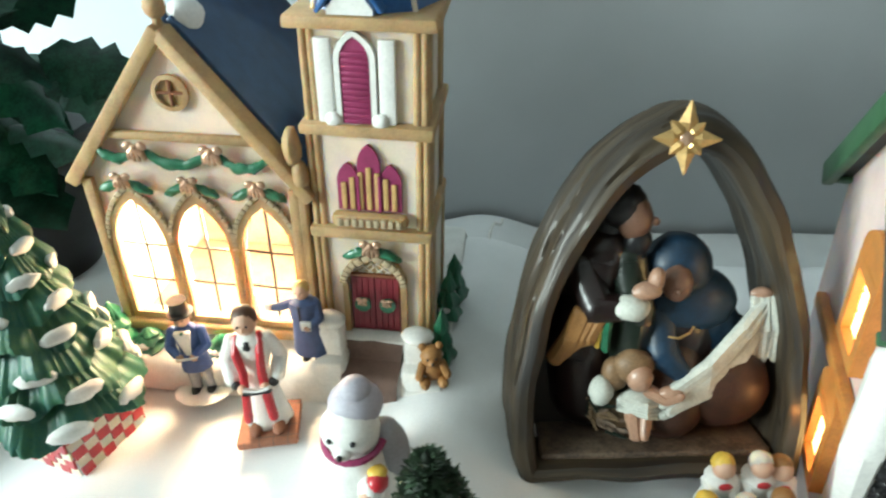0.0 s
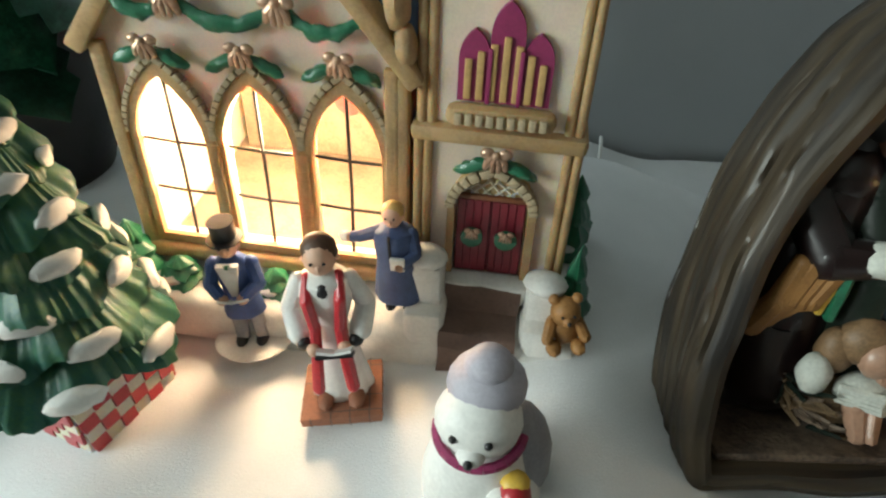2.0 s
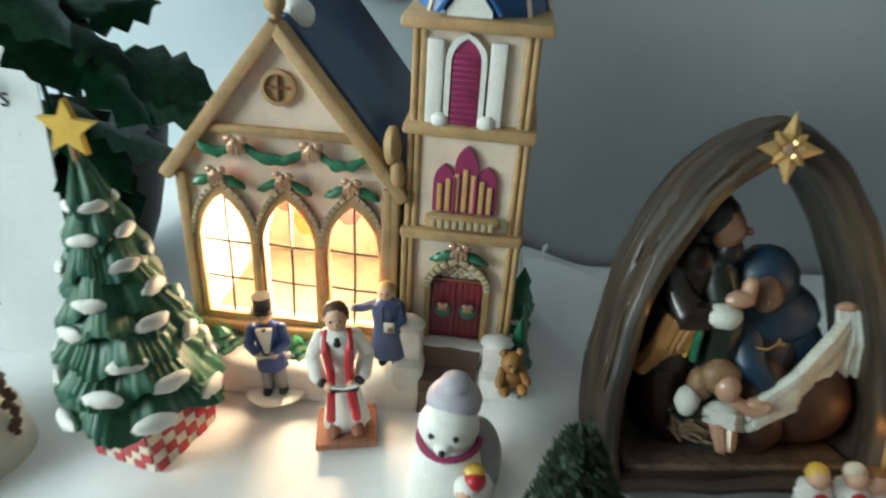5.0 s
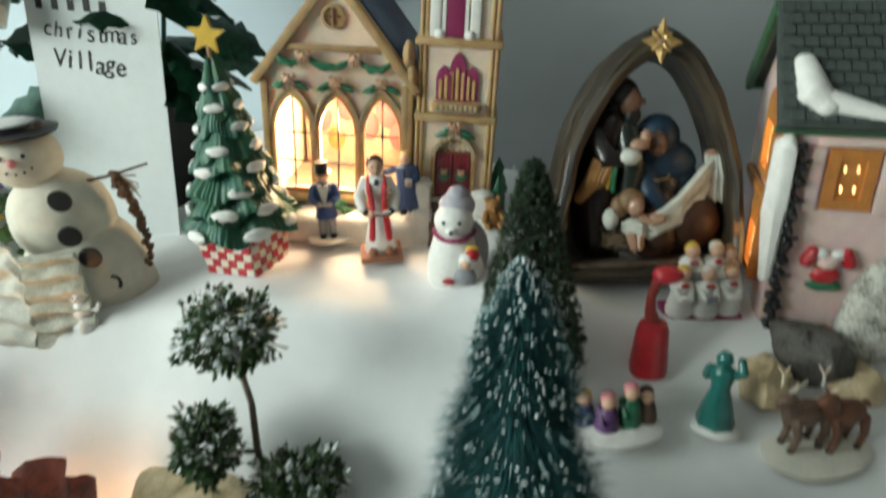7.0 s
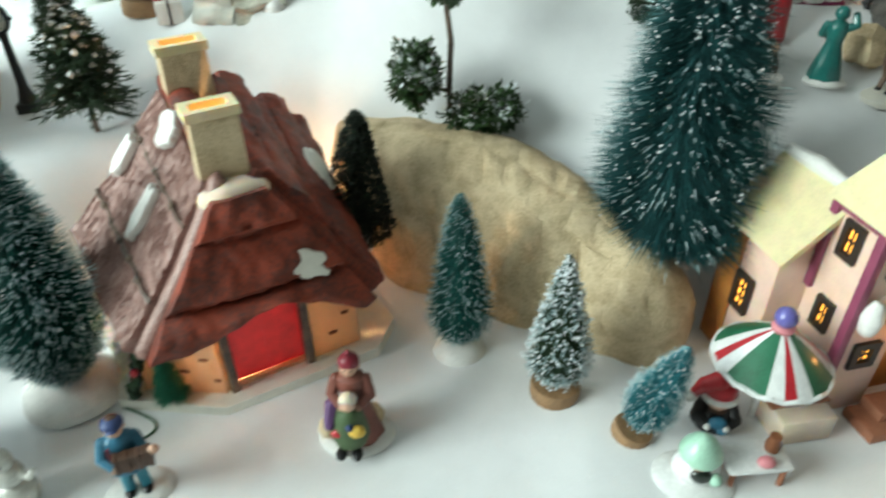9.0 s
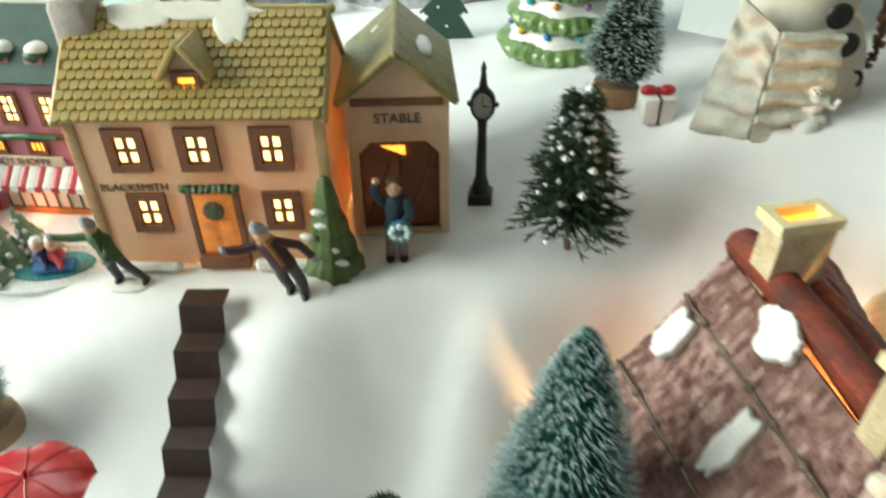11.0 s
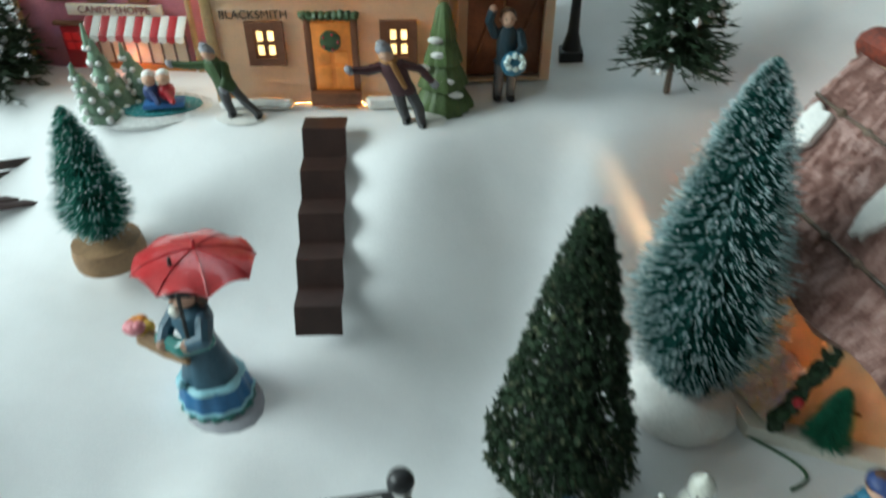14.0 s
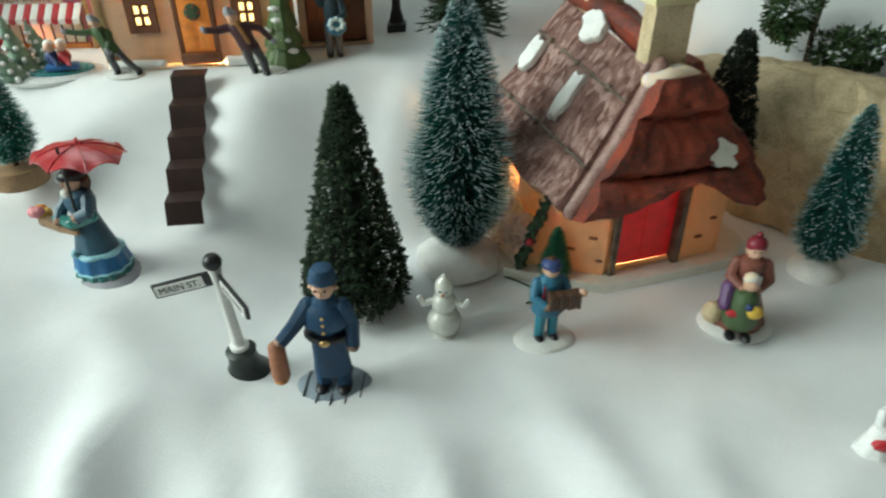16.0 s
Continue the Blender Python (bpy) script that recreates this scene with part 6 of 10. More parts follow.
def polar_bear():
    s = Shape(WHITE)
    s.lathe([(0.018, 0), (0.021, 0.006), (0.0205, 0.02), (0.016, 0.036), (0.012, 0.044), (0.006, 0.05)], 24, scale=(1, 0.9))
    s.ball((0, -0.003, 0.051), 0.0135, 16, (1.05, 0.95, 0.9)).ball((0, -0.0145, 0.0475), 0.0048, 10, (1, 0.9, 0.75))
    s.use(LILAC).ball((0.0012, 0.0042, 0.0595), 0.0126, 18, (1.02, 0.98, 0.80)).ball((0.0018, 0.0045, 0.0675), 0.0078, 16, (1, 1, 0.80))
    s.use(GREYPAINT).ball((0.011, 0.006, 0.024), 0.0165, 14, (0.75, 0.85, 1.4))
    s.use(PLUM)
    s.tube([(0.0142 * math.cos(a), -0.001 + 0.0135 * math.sin(a), 0.0432 - 0.003 * math.sin(-a)) for a in [math.pi + i * math.pi / 12 for i in range(13)]], 0.0017, 7)
    s.use(BLACK).ball((0, -0.0188, 0.0482), 0.0016, 8)
    for k in (-1, 1):
        s.ball((k * 0.0055, -0.0145, 0.0535), 0.0014, 8)
    s.use(WHITE).ball((0.011, -0.0155, 0.026), 0.0065, 12)
    s.use(SKIN).ball((0.0105, -0.0185, 0.0255), 0.0045, 10)
    s.use(RED).ball((0.014, -0.014, 0.030), 0.0058, 12, (0.9, 1, 0.9))
    s.use(YELLOW).ball((0.0135, -0.0115, 0.0335), 0.0045, 10, (1.1, 1, 0.6))
    s.use(GREYPAINT).ball((0.009, -0.017, 0.015), 0.007, 12, (1.2, 0.7, 1.0))
    s.use(RED).ball((-0.002, -0.0205, 0.0115), 0.003, 8, (1.6, 0.6, 0.8))
    solid("polar_bear_ornament", s, "white ceramic bear in lilac hat and pink scarf", "ornament", pose(0.1010, 0.303, 0.3455, 0, 0, -8) @ Matrix.Scale(1.03, 4))


polar_bear()


# ---- clay Christmas tree in its checked pot ----
def clay_tree():
    t = thing("clay_christmas_tree", "green clay Christmas tree with snow in a checked pot", "ornamental tree", pose(-0.0650, 0.334, 0.3490, -2, -3, -20) @ Matrix.Scale(1.03, 4))
    a0, a1, hh = 0.0205, 0.0245, 0.032
    part("pot", Shape(WHITE).prism([(-a0, 0), (a0, 0), (a1, hh), (-a1, hh)], -a0 - 0.001, a0 + 0.001), t, "square white pot", smooth=False)
    n = 6
    for face in range(4):
        for i in range(n):
            for j in range(5):
                z0, z1 = hh * j / 5, hh * (j + 1) / 5
                w0, w1 = (a0 + (a1 - a0) * z / hh for z in (z0, z1))
                red = (i + j) % 2 == 0
                x0a, x1a = -w0 + 2 * w0 * i / n, -w0 + 2 * w0 * (i + 1) / n
                x0b, x1b = -w1 + 2 * w1 * i / n, -w1 + 2 * w1 * (i + 1) / n
                d = 0.0252 if face % 2 == 0 else 0.0252
                part("check", Shape(RED if red else CREAM).prism([(x0a, z0 + 0.0002), (x1a - 0.0003, z0 + 0.0002), (x1b - 0.0003, z1 - 0.0002), (x0b, z1 - 0.0002)], -(w0 + w1) / 2 - (0.0016 if red else 0.0011), -(w0 + w1) / 2 - 0.0002, m=Matrix.Rotation(math.pi / 2 * face, 4, "Z")), t, smooth=False)
    tiers = 8
    for k in range(tiers):
        f = k / tiers
        z, r = 0.030 + 0.116 * f ** 0.95, 0.0355 * (1 - f) ** 0.85 + 0.004
        up = 0.028 - 0.009 * f
        body = Shape(PINE).lathe([(r * 0.55, 0.006), (r * 0.9, 0.0), (r, 0.0012), (r * 0.98, 0.005), (r * 0.80, up * 0.45), (r * 0.58, up * 0.8), (r * 0.35, up * 1.1)], 160, (0, 0, z), wave=lambda a, zz: 1 + 0.022 * math.sin(a * 38 + 3 * math.sin(a * 5 + k)) + 0.07 * math.sin(a * 4 + k * 1.9) + 0.05 * math.sin(a * 9 + k))
        for v in body.bm.verts:
            v.co.z -= 0.0045 * noise.noise(Vector((v.co.x * 60, v.co.y * 60, k * 3.0))) + 0.003 * math.sin(5 * math.atan2(v.co.y, v.co.x) + k)
        part("tier", body, t, "ribbed green clay tier")
        n = max(4, 6 - k // 2)
        for i in range(n):
            a = 2 * math.pi * (i + 0.5 * (k % 2)) / n + 0.3 + 0.2 * math.sin(i * 3.0 + k)
            part("snow_clump", Shape(WHITE).ball((r * 0.97, 0, z + 0.005), 0.0058 * (1 - f * 0.45), 10, (0.62, 1.9, 0.85), Matrix.Rotation(a, 4, "Z")).rough(0.0012, 0.005), t, "white clay snow")
    star = [(0.0135 * (1 if i % 2 == 0 else 0.45) * math.sin(i * math.pi / 5 + 0.15), 0.171 + 0.0135 * (1 if i % 2 == 0 else 0.45) * math.cos(i * math.pi / 5 + 0.15)) for i in range(10)]
    part("star", Shape(YELLOW).prism(star, -0.002, 0.002, m=Matrix.Rotation(radians(20), 4, "Z")), t, "yellow wooden star", smooth=False)
    part("star_stem", Shape(WOODPALE).cone((0, 0, 0.145), (0, 0, 0.168), 0.0022, 0.0016), t)


clay_tree()


# ---- the rustic snowman with a birch panel ----
def snowman():
    s = thing("snowman_decoration", "large cream snowman with black buttons and twig arm", "snowman", pose(-0.208, 0.321, 0.312, 0, 0, 14) @ Matrix.Scale(0.95, 4))
    cloth = paint("cream_fleece", (0.72, 0.68, 0.58), 0.9, 160, 0.06, 0.5)
    part("body", Shape(cloth).ball((0.018, 0, 0.042), 0.049, 28, (1.0, 0.82, 1.05)).ball((0.024, 0, 0.022), 0.048, 24, (1.0, 0.8, 0.7)).rough(0.003, 0.03), s, "cream fleece lower body")
    part("chest", Shape(cloth).ball((0.010, 0.0, 0.090), 0.0405, 28, (0.98, 0.85, 1.0)).rough(0.002, 0.03), s, "cream fleece chest")
    head = part("head", Shape(cloth).ball((-0.004, -0.004, 0.142), 0.026, 24, (1.05, 0.95, 0.92)), s, "cream fleece head")
    for x, z in ((-0.012, 0.148), (0.004, 0.149)):
        part("eye", Shape(BLACK).ball((x, -0.0275, z), 0.0018, 8), head, "black bead eye")
    part("nose", Shape(PINK).ball((-0.004, -0.030, 0.1445), 0.0034, 10), head, "pink button nose")
    for k in range(5):
        part("mouth_bead", Shape(BLACK).ball((-0.016 + 0.006 * k, -0.0275, 0.1395 - 0.004 * math.sin(math.pi * k / 4)), 0.0011, 6), head)
    hat = part("hat", Shape(BLACK).lathe([(0.031, 0), (0.032, 0.0025), (0.022, 0.004), (0.021, 0.008)], 24, (-0.008, 0, 0.160)).rough(0.001, 0.01), s, "flat black hat with snow")
    part("hat_snow", Shape(WHITE).ball((-0.010, 0, 0.166), 0.020, 16, (1, 0.9, 0.28)).rough(0.0015, 0.008), hat)
    for x, y, z in ((0.022, -0.034, 0.114), (0.024, -0.040, 0.087), (0.034, -0.040, 0.068)):
        part("button", Shape(BLACK).lathe([(0.0004, 0), (0.0078, 0.0002), (0.0088, 0.0016), (0.0078, 0.003), (0.0002, 0.0032)], 20, m=Matrix.Translation((x, y + 0.002, z)) @ Matrix.Rotation(math.pi / 2, 4, "X")), s, "large black button")
    panel = Shape(BIRCH)
    slab_quad(panel, (-0.016, -0.048, 0.0), (0.031, -0.050, 0.0), (0.027, -0.047, 0.078), (-0.012, -0.045, 0.078), 0.004, 14, 40, lambda u, v: 0.0032 * math.sin(v * 34 + 2 * noise.noise(Vector((u * 2, v * 5, 0)))))
    part("birch_panel", panel, s, "striped birch bark panel")
    drape = Shape(DRAPE)
    slab_quad(drape, (-0.054, -0.030, 0.0), (-0.0165, -0.046, 0.0), (-0.0125, -0.043, 0.078), (-0.036, -0.030, 0.096), 0.004, 14, 40, lambda u, v: 0.0026 * math.sin(v * 26 + 2.5 * noise.noise(Vector((u * 2, v * 4, 5)))))
    part("side_drape", drape, s, "matt white ribbed drape")
    arm = part("twig_arm", Shape(WOODBARK).limb([(0.033, -0.004, 0.118), (0.055, -0.006, 0.122), (0.082, -0.004, 0.128)], [0.0016, 0.0013, 0.0009], 6), s, "thin dark twig arm")
    moss = Shape(RAFFIA)
    rnd = random.Random(9)
    for k in range(70):
        t = k / 70
        moss.ball((0.056 + 0.010 * math.sin(t * 2.6) + 0.006 * t + rnd.uniform(-1, 1) * 0.0028, -0.008 + rnd.uniform(-1, 1) * 0.002, 0.124 - 0.082 * t), 0.0030 * rnd.uniform(0.6, 1.3) * (1.25 - t * 0.6), 6)
    part("raffia", moss.rough(0.0012, 0.004), arm, "rusty brown raffia hanging from the twig")
    tuft = Shape(TEDDY)
    for k in range(16):
        a = rnd.uniform(-1, 1)
        tuft.limb([(0.060, -0.009, 0.122), (0.066 + rnd.uniform(0, 0.008), -0.010, 0.112 + a * 0.010)], [0.0007, 0.0004], 4)
    part("straw_tuft", tuft, arm, "pale straw tuft")
    part("hook", Shape(BLACK).tube([(0.046 + 0.005 * math.cos(a), -0.040, 0.044 + 0.006 * math.sin(a)) for a in [-0.8 + 0.28 * i for i in range(10)]], 0.0015, 6), s, "curled black hook")


snowman()


def tiny_snowman(label, m, h, mat, hat=None):
    s = Shape(mat)
    s.ball((0, 0, 0.24), 0.25, 14, (1, 0.95, 0.95)).ball((0, 0, 0.56), 0.18, 14).ball((0, 0, 0.79), 0.13, 12).ball((0, 0, 0.03), 0.2, 12, (1, 1, 0.2))
    for k in (-1, 1):
        s.limb([(k * 0.14, -0.02, 0.6), (k * 0.28, -0.06, 0.56), (k * 0.34, -0.05, 0.66)], [0.05, 0.045, 0.04], 7)
    s.use(BLACK)
    for p in ((-0.045, -0.118, 0.82), (0.045, -0.118, 0.82)):
        s.ball(p, 0.016, 6)
    s.use(ORANGE).ball((0, -0.135, 0.78), 0.026, 7, (0.7, 1.5, 0.7))
    if hat:
        s.use(hat).lathe([(0.13, 0.86), (0.11, 0.93), (0.05, 1.0), (0.02, 1.02)], 12).ball((0, 0, 1.02), 0.03, 7)
    for v in s.bm.verts:
        v.co *= h
    return solid("snowman_figurine", s, label, "snowman", m)


tiny_snowman("tiny white ceramic snowman standing on the slope", pose(-0.178, 0.282, 0.3155, 0, 0, 0), 0.043, CERAMIC)
tiny_snowman("small glossy silver-white snowman ornament", pose(-0.274, -0.083, 0.1475, 0, 0, 5), 0.046, paint("pearl_glaze", (0.66, 0.66, 0.60), 0.22, 60, 0.08, 0.2, coat=0.7), paint("pearl_cap", (0.70, 0.70, 0.62), 0.25, 60, 0.08, 0.2, coat=0.7))


def gift(label, m, w):
    g = thing("gift_box", label, "gift", m)
    part("box", Shape(WHITE).box((-w / 2, -w / 2, 0), (w / 2, w / 2, w * 0.85), w * 0.05), g, "white wrapped box")
    part("ribbon", Shape(BLACK).box((-w * 0.04, -w * 0.52, -0.0002), (w * 0.04, w * 0.52, w * 0.87)), g, "narrow black ribbon")
    b = Shape(RED)
    for k in (-1, 1):
        b.ball((k * w * 0.3, 0, w * 0.98), w * 0.26, 10, (1.1, 0.7, 0.7))
    part("bow", b.ball((0, 0, w * 0.96), w * 0.14, 8), g, "red bow")


gift("small white gift box with red bow and black ribbon", on_snow(-0.277, 0.296, 20), 0.0225)


# ---- nativity in a bent-wood arch ----
def nativity():
    n = thing("nativity_arch", "bent dark wood nativity arch with a gold star", "nativity scene", pose(0.2510, 0.339, 0.3275, -18, 0, 3) @ Matrix.Scale(1.03, 4))
    left_out = [(-0.0725, 0.0), (-0.0750, 0.024), (-0.0745, 0.050), (-0.0680, 0.088), (-0.0540, 0.128), (-0.0310, 0.164), (0.0, 0.186)]
    right_out = [(0.0150, 0.190), (0.0330, 0.180), (0.0520, 0.152), (0.0660, 0.112), (0.0735, 0.070), (0.0745, 0.035), (0.0715, 0.0)]
    left_in = [(-0.0600, 0.011), (-0.0615, 0.028), (-0.0605, 0.050), (-0.0530, 0.086), (-0.0395, 0.120), (-0.0200, 0.148), (0.0020, 0.166)]
    right_in = [(0.0150, 0.169), (0.0290, 0.160), (0.0440, 0.136), (0.0555, 0.102), (0.0615, 0.068), (0.0625, 0.035), (0.0605, 0.011)]

    def smooth_run(pts, each):
        """Points along a Catmull-Rom curve through pts."""
        P = [Vector((x, 0, z)) for x, z in pts]
        P = [P[0] * 2 - P[1], *P, P[-1] * 2 - P[-2]]
        run = []
        for a, b, c, d in zip(P, P[1:], P[2:], P[3:]):
            for i in range(each):
                q = i / each
                run.append(0.5 * (2 * b + (c - a) * q + (2 * a - 5 * b + 4 * c - d) * q * q + (3 * b - a - 3 * c + d) * q ** 3))
        return [*run, P[-2]]

    sill_n = 26
    outer, inner = smooth_run(left_out + right_out, 12), smooth_run(left_in + right_in, 12)
    outer += [outer[-1].lerp(outer[0], i / sill_n) for i in range(1, sill_n)]
    inner += [inner[-1].lerp(inner[0], i / sill_n) for i in range(1, sill_n)]
    # rounded cross-section: (0 inside, 1 outside; depth), finely divided so that grooves can follow the bend
    section = [(0.0, 0.030), (0.0, -0.010), (0.10, -0.0165), (0.35, -0.0190), (0.65, -0.0175), (0.90, -0.0105), (1.0, 0.0), (1.0, 0.024), (0.85, 0.030)]
    fine = []
    for (a, ya), (b, yb) in zip(section, section[1:] + section[:1]):
        k = max(2, round(math.hypot((b - a) * 0.013, yb - ya) / 0.0011))
        fine += [(a + (b - a) * i / k, ya + (yb - ya) * i / k) for i in range(k)]
    arch = Shape(BARK_ARCH)
    uv = arch.bm.loops.layers.uv.new("grain")
    rings, m = [], len(fine)
    for i, (o, q) in enumerate(zip(outer, inner)):
        bent = Vector((o.x, 0, o.z - 0.06)).normalized()
        ring = []
        for j, (f, y) in enumerate(fine):
            p = q.lerp(o, f) + Vector((0, y, 0))
            side = noise.noise(Vector((i * 0.030, j * 0.20, 3)))
            crack = max(0.0, abs(noise.noise(Vector((i * 0.028, j * 0.17, 8)))) * -14 + 1) * step(0.0, 0.25, noise.noise(Vector((i * 0.05, j * 0.12, 21))))
            p += bent * (0.0016 * side - 0.0017 * crack) * (0.4 + f) + Vector((0, -1, 0)) * (0.0011 * side - 0.0014 * crack) * (1.0 if y < 0.0 else 0.0)
            p += noise.noise_vector(p * 40) * 0.0014
            if i > len(outer) - sill_n and f > 0.5:
                p.z = max(p.z, 0.0)
            ring.append(arch.bm.verts.new(p))
        rings.append(ring)
    total = len(rings)
    for i in range(total):
        a, b = rings[i], rings[(i + 1) % total]
        for j in range(m):
            face = arch.bm.faces.new((a[j], b[j], b[(j + 1) % m], a[(j + 1) % m]))
            for loop, (u, w) in zip(face.loops, ((i, j), (i + 1, j), (i + 1, j + 1), (i, j + 1))):
                loop[uv].uv = (u * 0.0042, w * 0.0011)
    bmesh.ops.recalc_face_normals(arch.bm, faces=arch.bm.faces[:])
    part("arch", arch, n, "bark-brown bent wood arch")
    part("arch_floor", Shape(WOODBARK).box((-0.0585, -0.010, 0.0105), (0.0585, 0.029, 0.0150), 0.002).rough(0.0008, 0.01), n, "dark floor of the arch")
    # Added panel; the dark of the arch's inside is put into its tone.
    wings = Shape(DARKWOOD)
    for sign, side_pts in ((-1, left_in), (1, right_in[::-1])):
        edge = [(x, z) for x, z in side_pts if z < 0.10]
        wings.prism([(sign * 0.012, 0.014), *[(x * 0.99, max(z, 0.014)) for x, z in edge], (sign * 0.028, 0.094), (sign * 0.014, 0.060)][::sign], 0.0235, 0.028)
    part("back_panel", wings.rough(0.0010, 0.01), n, "back panel with the arch's inner shade in its wood tone", smooth=False)
    star = part("star", Shape(ROSEGOLD).ball((0.006, -0.0225, 0.176), 0.0042, 10, (1, 0.6, 1)), n, "eight-pointed gold star")
    for i, ln in enumerate((0.017, 0.010, 0.015, 0.010, 0.016, 0.010, 0.015, 0.011)):
        a = math.pi / 4 * i
        part("ray", Shape(GOLD).lathe([(0.0006, 0), (0.0042, ln * 0.42), (0.0003, ln)], 4, m=Matrix.Translation((0.006, -0.0225, 0.176)) @ Matrix.Rotation(a + 0.08, 4, "Y") @ Matrix.Rotation(0.16, 4, "X") @ Matrix.Scale(0.55, 4, (0, 1, 0))), star, smooth=False)


nativity()
# Shade inside the arch is put into these robe and face tones.
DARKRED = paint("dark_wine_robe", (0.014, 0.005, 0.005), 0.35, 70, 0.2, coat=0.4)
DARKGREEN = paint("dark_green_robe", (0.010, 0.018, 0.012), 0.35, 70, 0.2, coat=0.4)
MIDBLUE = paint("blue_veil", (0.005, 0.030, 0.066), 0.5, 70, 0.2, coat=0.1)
SHADED_SKIN = paint("shaded_tan", (0.19, 0.095, 0.06), 0.4, 60, 0.1, coat=0.3)
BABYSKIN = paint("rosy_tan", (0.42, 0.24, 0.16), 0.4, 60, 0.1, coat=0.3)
STRAW = paint("straw", (0.16, 0.10, 0.05), 0.6, 120, 0.25, 0.5)


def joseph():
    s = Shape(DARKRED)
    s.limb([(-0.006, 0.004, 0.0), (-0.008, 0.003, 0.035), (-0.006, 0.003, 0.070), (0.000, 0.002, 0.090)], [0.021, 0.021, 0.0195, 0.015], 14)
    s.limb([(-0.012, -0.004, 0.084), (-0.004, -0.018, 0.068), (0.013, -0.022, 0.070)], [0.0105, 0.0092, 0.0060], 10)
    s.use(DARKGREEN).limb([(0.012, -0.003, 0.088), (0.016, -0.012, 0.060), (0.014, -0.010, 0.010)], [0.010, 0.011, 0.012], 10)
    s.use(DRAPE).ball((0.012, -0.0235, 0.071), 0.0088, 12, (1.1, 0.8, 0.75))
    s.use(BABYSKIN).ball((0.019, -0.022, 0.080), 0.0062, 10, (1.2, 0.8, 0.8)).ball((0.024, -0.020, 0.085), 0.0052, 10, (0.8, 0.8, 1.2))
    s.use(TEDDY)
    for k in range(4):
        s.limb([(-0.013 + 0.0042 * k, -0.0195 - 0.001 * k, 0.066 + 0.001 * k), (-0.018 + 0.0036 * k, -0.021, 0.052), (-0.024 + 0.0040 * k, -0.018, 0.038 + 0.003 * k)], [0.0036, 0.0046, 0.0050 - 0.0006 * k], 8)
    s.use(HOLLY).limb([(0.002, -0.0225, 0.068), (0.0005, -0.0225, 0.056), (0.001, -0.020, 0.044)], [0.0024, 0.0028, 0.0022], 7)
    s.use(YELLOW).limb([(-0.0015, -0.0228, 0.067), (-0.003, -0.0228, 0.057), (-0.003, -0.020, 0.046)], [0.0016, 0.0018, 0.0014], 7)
    s.use(SHADED_SKIN).ball((0.014, -0.003, 0.1105), 0.0102, 14, (0.92, 0.95, 1.15)).ball((0.0235, -0.007, 0.1105), 0.0024, 8)
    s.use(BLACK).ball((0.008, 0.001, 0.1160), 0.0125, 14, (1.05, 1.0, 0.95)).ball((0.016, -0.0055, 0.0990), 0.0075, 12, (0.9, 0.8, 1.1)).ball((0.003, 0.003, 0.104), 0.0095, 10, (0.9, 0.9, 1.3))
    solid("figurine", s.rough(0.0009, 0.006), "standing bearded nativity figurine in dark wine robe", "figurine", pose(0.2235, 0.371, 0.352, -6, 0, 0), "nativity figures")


joseph()


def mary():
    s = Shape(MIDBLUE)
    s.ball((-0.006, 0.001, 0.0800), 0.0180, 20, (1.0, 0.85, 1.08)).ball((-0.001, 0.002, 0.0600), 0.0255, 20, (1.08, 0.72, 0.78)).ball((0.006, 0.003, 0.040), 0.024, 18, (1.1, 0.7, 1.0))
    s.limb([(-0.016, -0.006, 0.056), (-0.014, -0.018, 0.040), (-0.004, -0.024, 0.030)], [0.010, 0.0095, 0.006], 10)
    s.use(SHADED_SKIN).ball((-0.0085, -0.0125, 0.0780), 0.0088, 14, (0.9, 0.8, 1.15)).ball((-0.0095, -0.0195, 0.0765), 0.0018, 7)
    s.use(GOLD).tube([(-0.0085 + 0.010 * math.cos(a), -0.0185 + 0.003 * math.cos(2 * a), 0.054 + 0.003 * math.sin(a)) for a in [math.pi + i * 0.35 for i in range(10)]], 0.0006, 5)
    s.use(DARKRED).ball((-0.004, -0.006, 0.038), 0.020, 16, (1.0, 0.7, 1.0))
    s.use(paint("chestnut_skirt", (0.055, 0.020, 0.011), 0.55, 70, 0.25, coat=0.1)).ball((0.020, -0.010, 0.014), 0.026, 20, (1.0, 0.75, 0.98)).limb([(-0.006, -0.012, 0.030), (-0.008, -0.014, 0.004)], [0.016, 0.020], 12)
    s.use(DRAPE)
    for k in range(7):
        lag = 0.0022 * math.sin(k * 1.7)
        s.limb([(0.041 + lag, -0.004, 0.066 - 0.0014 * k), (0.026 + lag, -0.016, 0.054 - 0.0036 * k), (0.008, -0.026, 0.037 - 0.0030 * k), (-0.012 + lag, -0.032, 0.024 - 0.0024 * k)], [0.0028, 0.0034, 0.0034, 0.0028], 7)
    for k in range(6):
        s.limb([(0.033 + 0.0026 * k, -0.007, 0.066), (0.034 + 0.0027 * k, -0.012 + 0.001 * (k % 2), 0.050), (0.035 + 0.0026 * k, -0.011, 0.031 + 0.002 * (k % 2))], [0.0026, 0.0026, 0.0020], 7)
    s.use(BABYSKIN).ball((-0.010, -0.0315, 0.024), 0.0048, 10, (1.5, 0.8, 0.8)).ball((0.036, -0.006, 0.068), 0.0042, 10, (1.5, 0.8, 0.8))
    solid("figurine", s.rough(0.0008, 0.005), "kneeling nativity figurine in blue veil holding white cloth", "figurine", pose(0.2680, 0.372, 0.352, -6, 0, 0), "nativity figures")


mary()


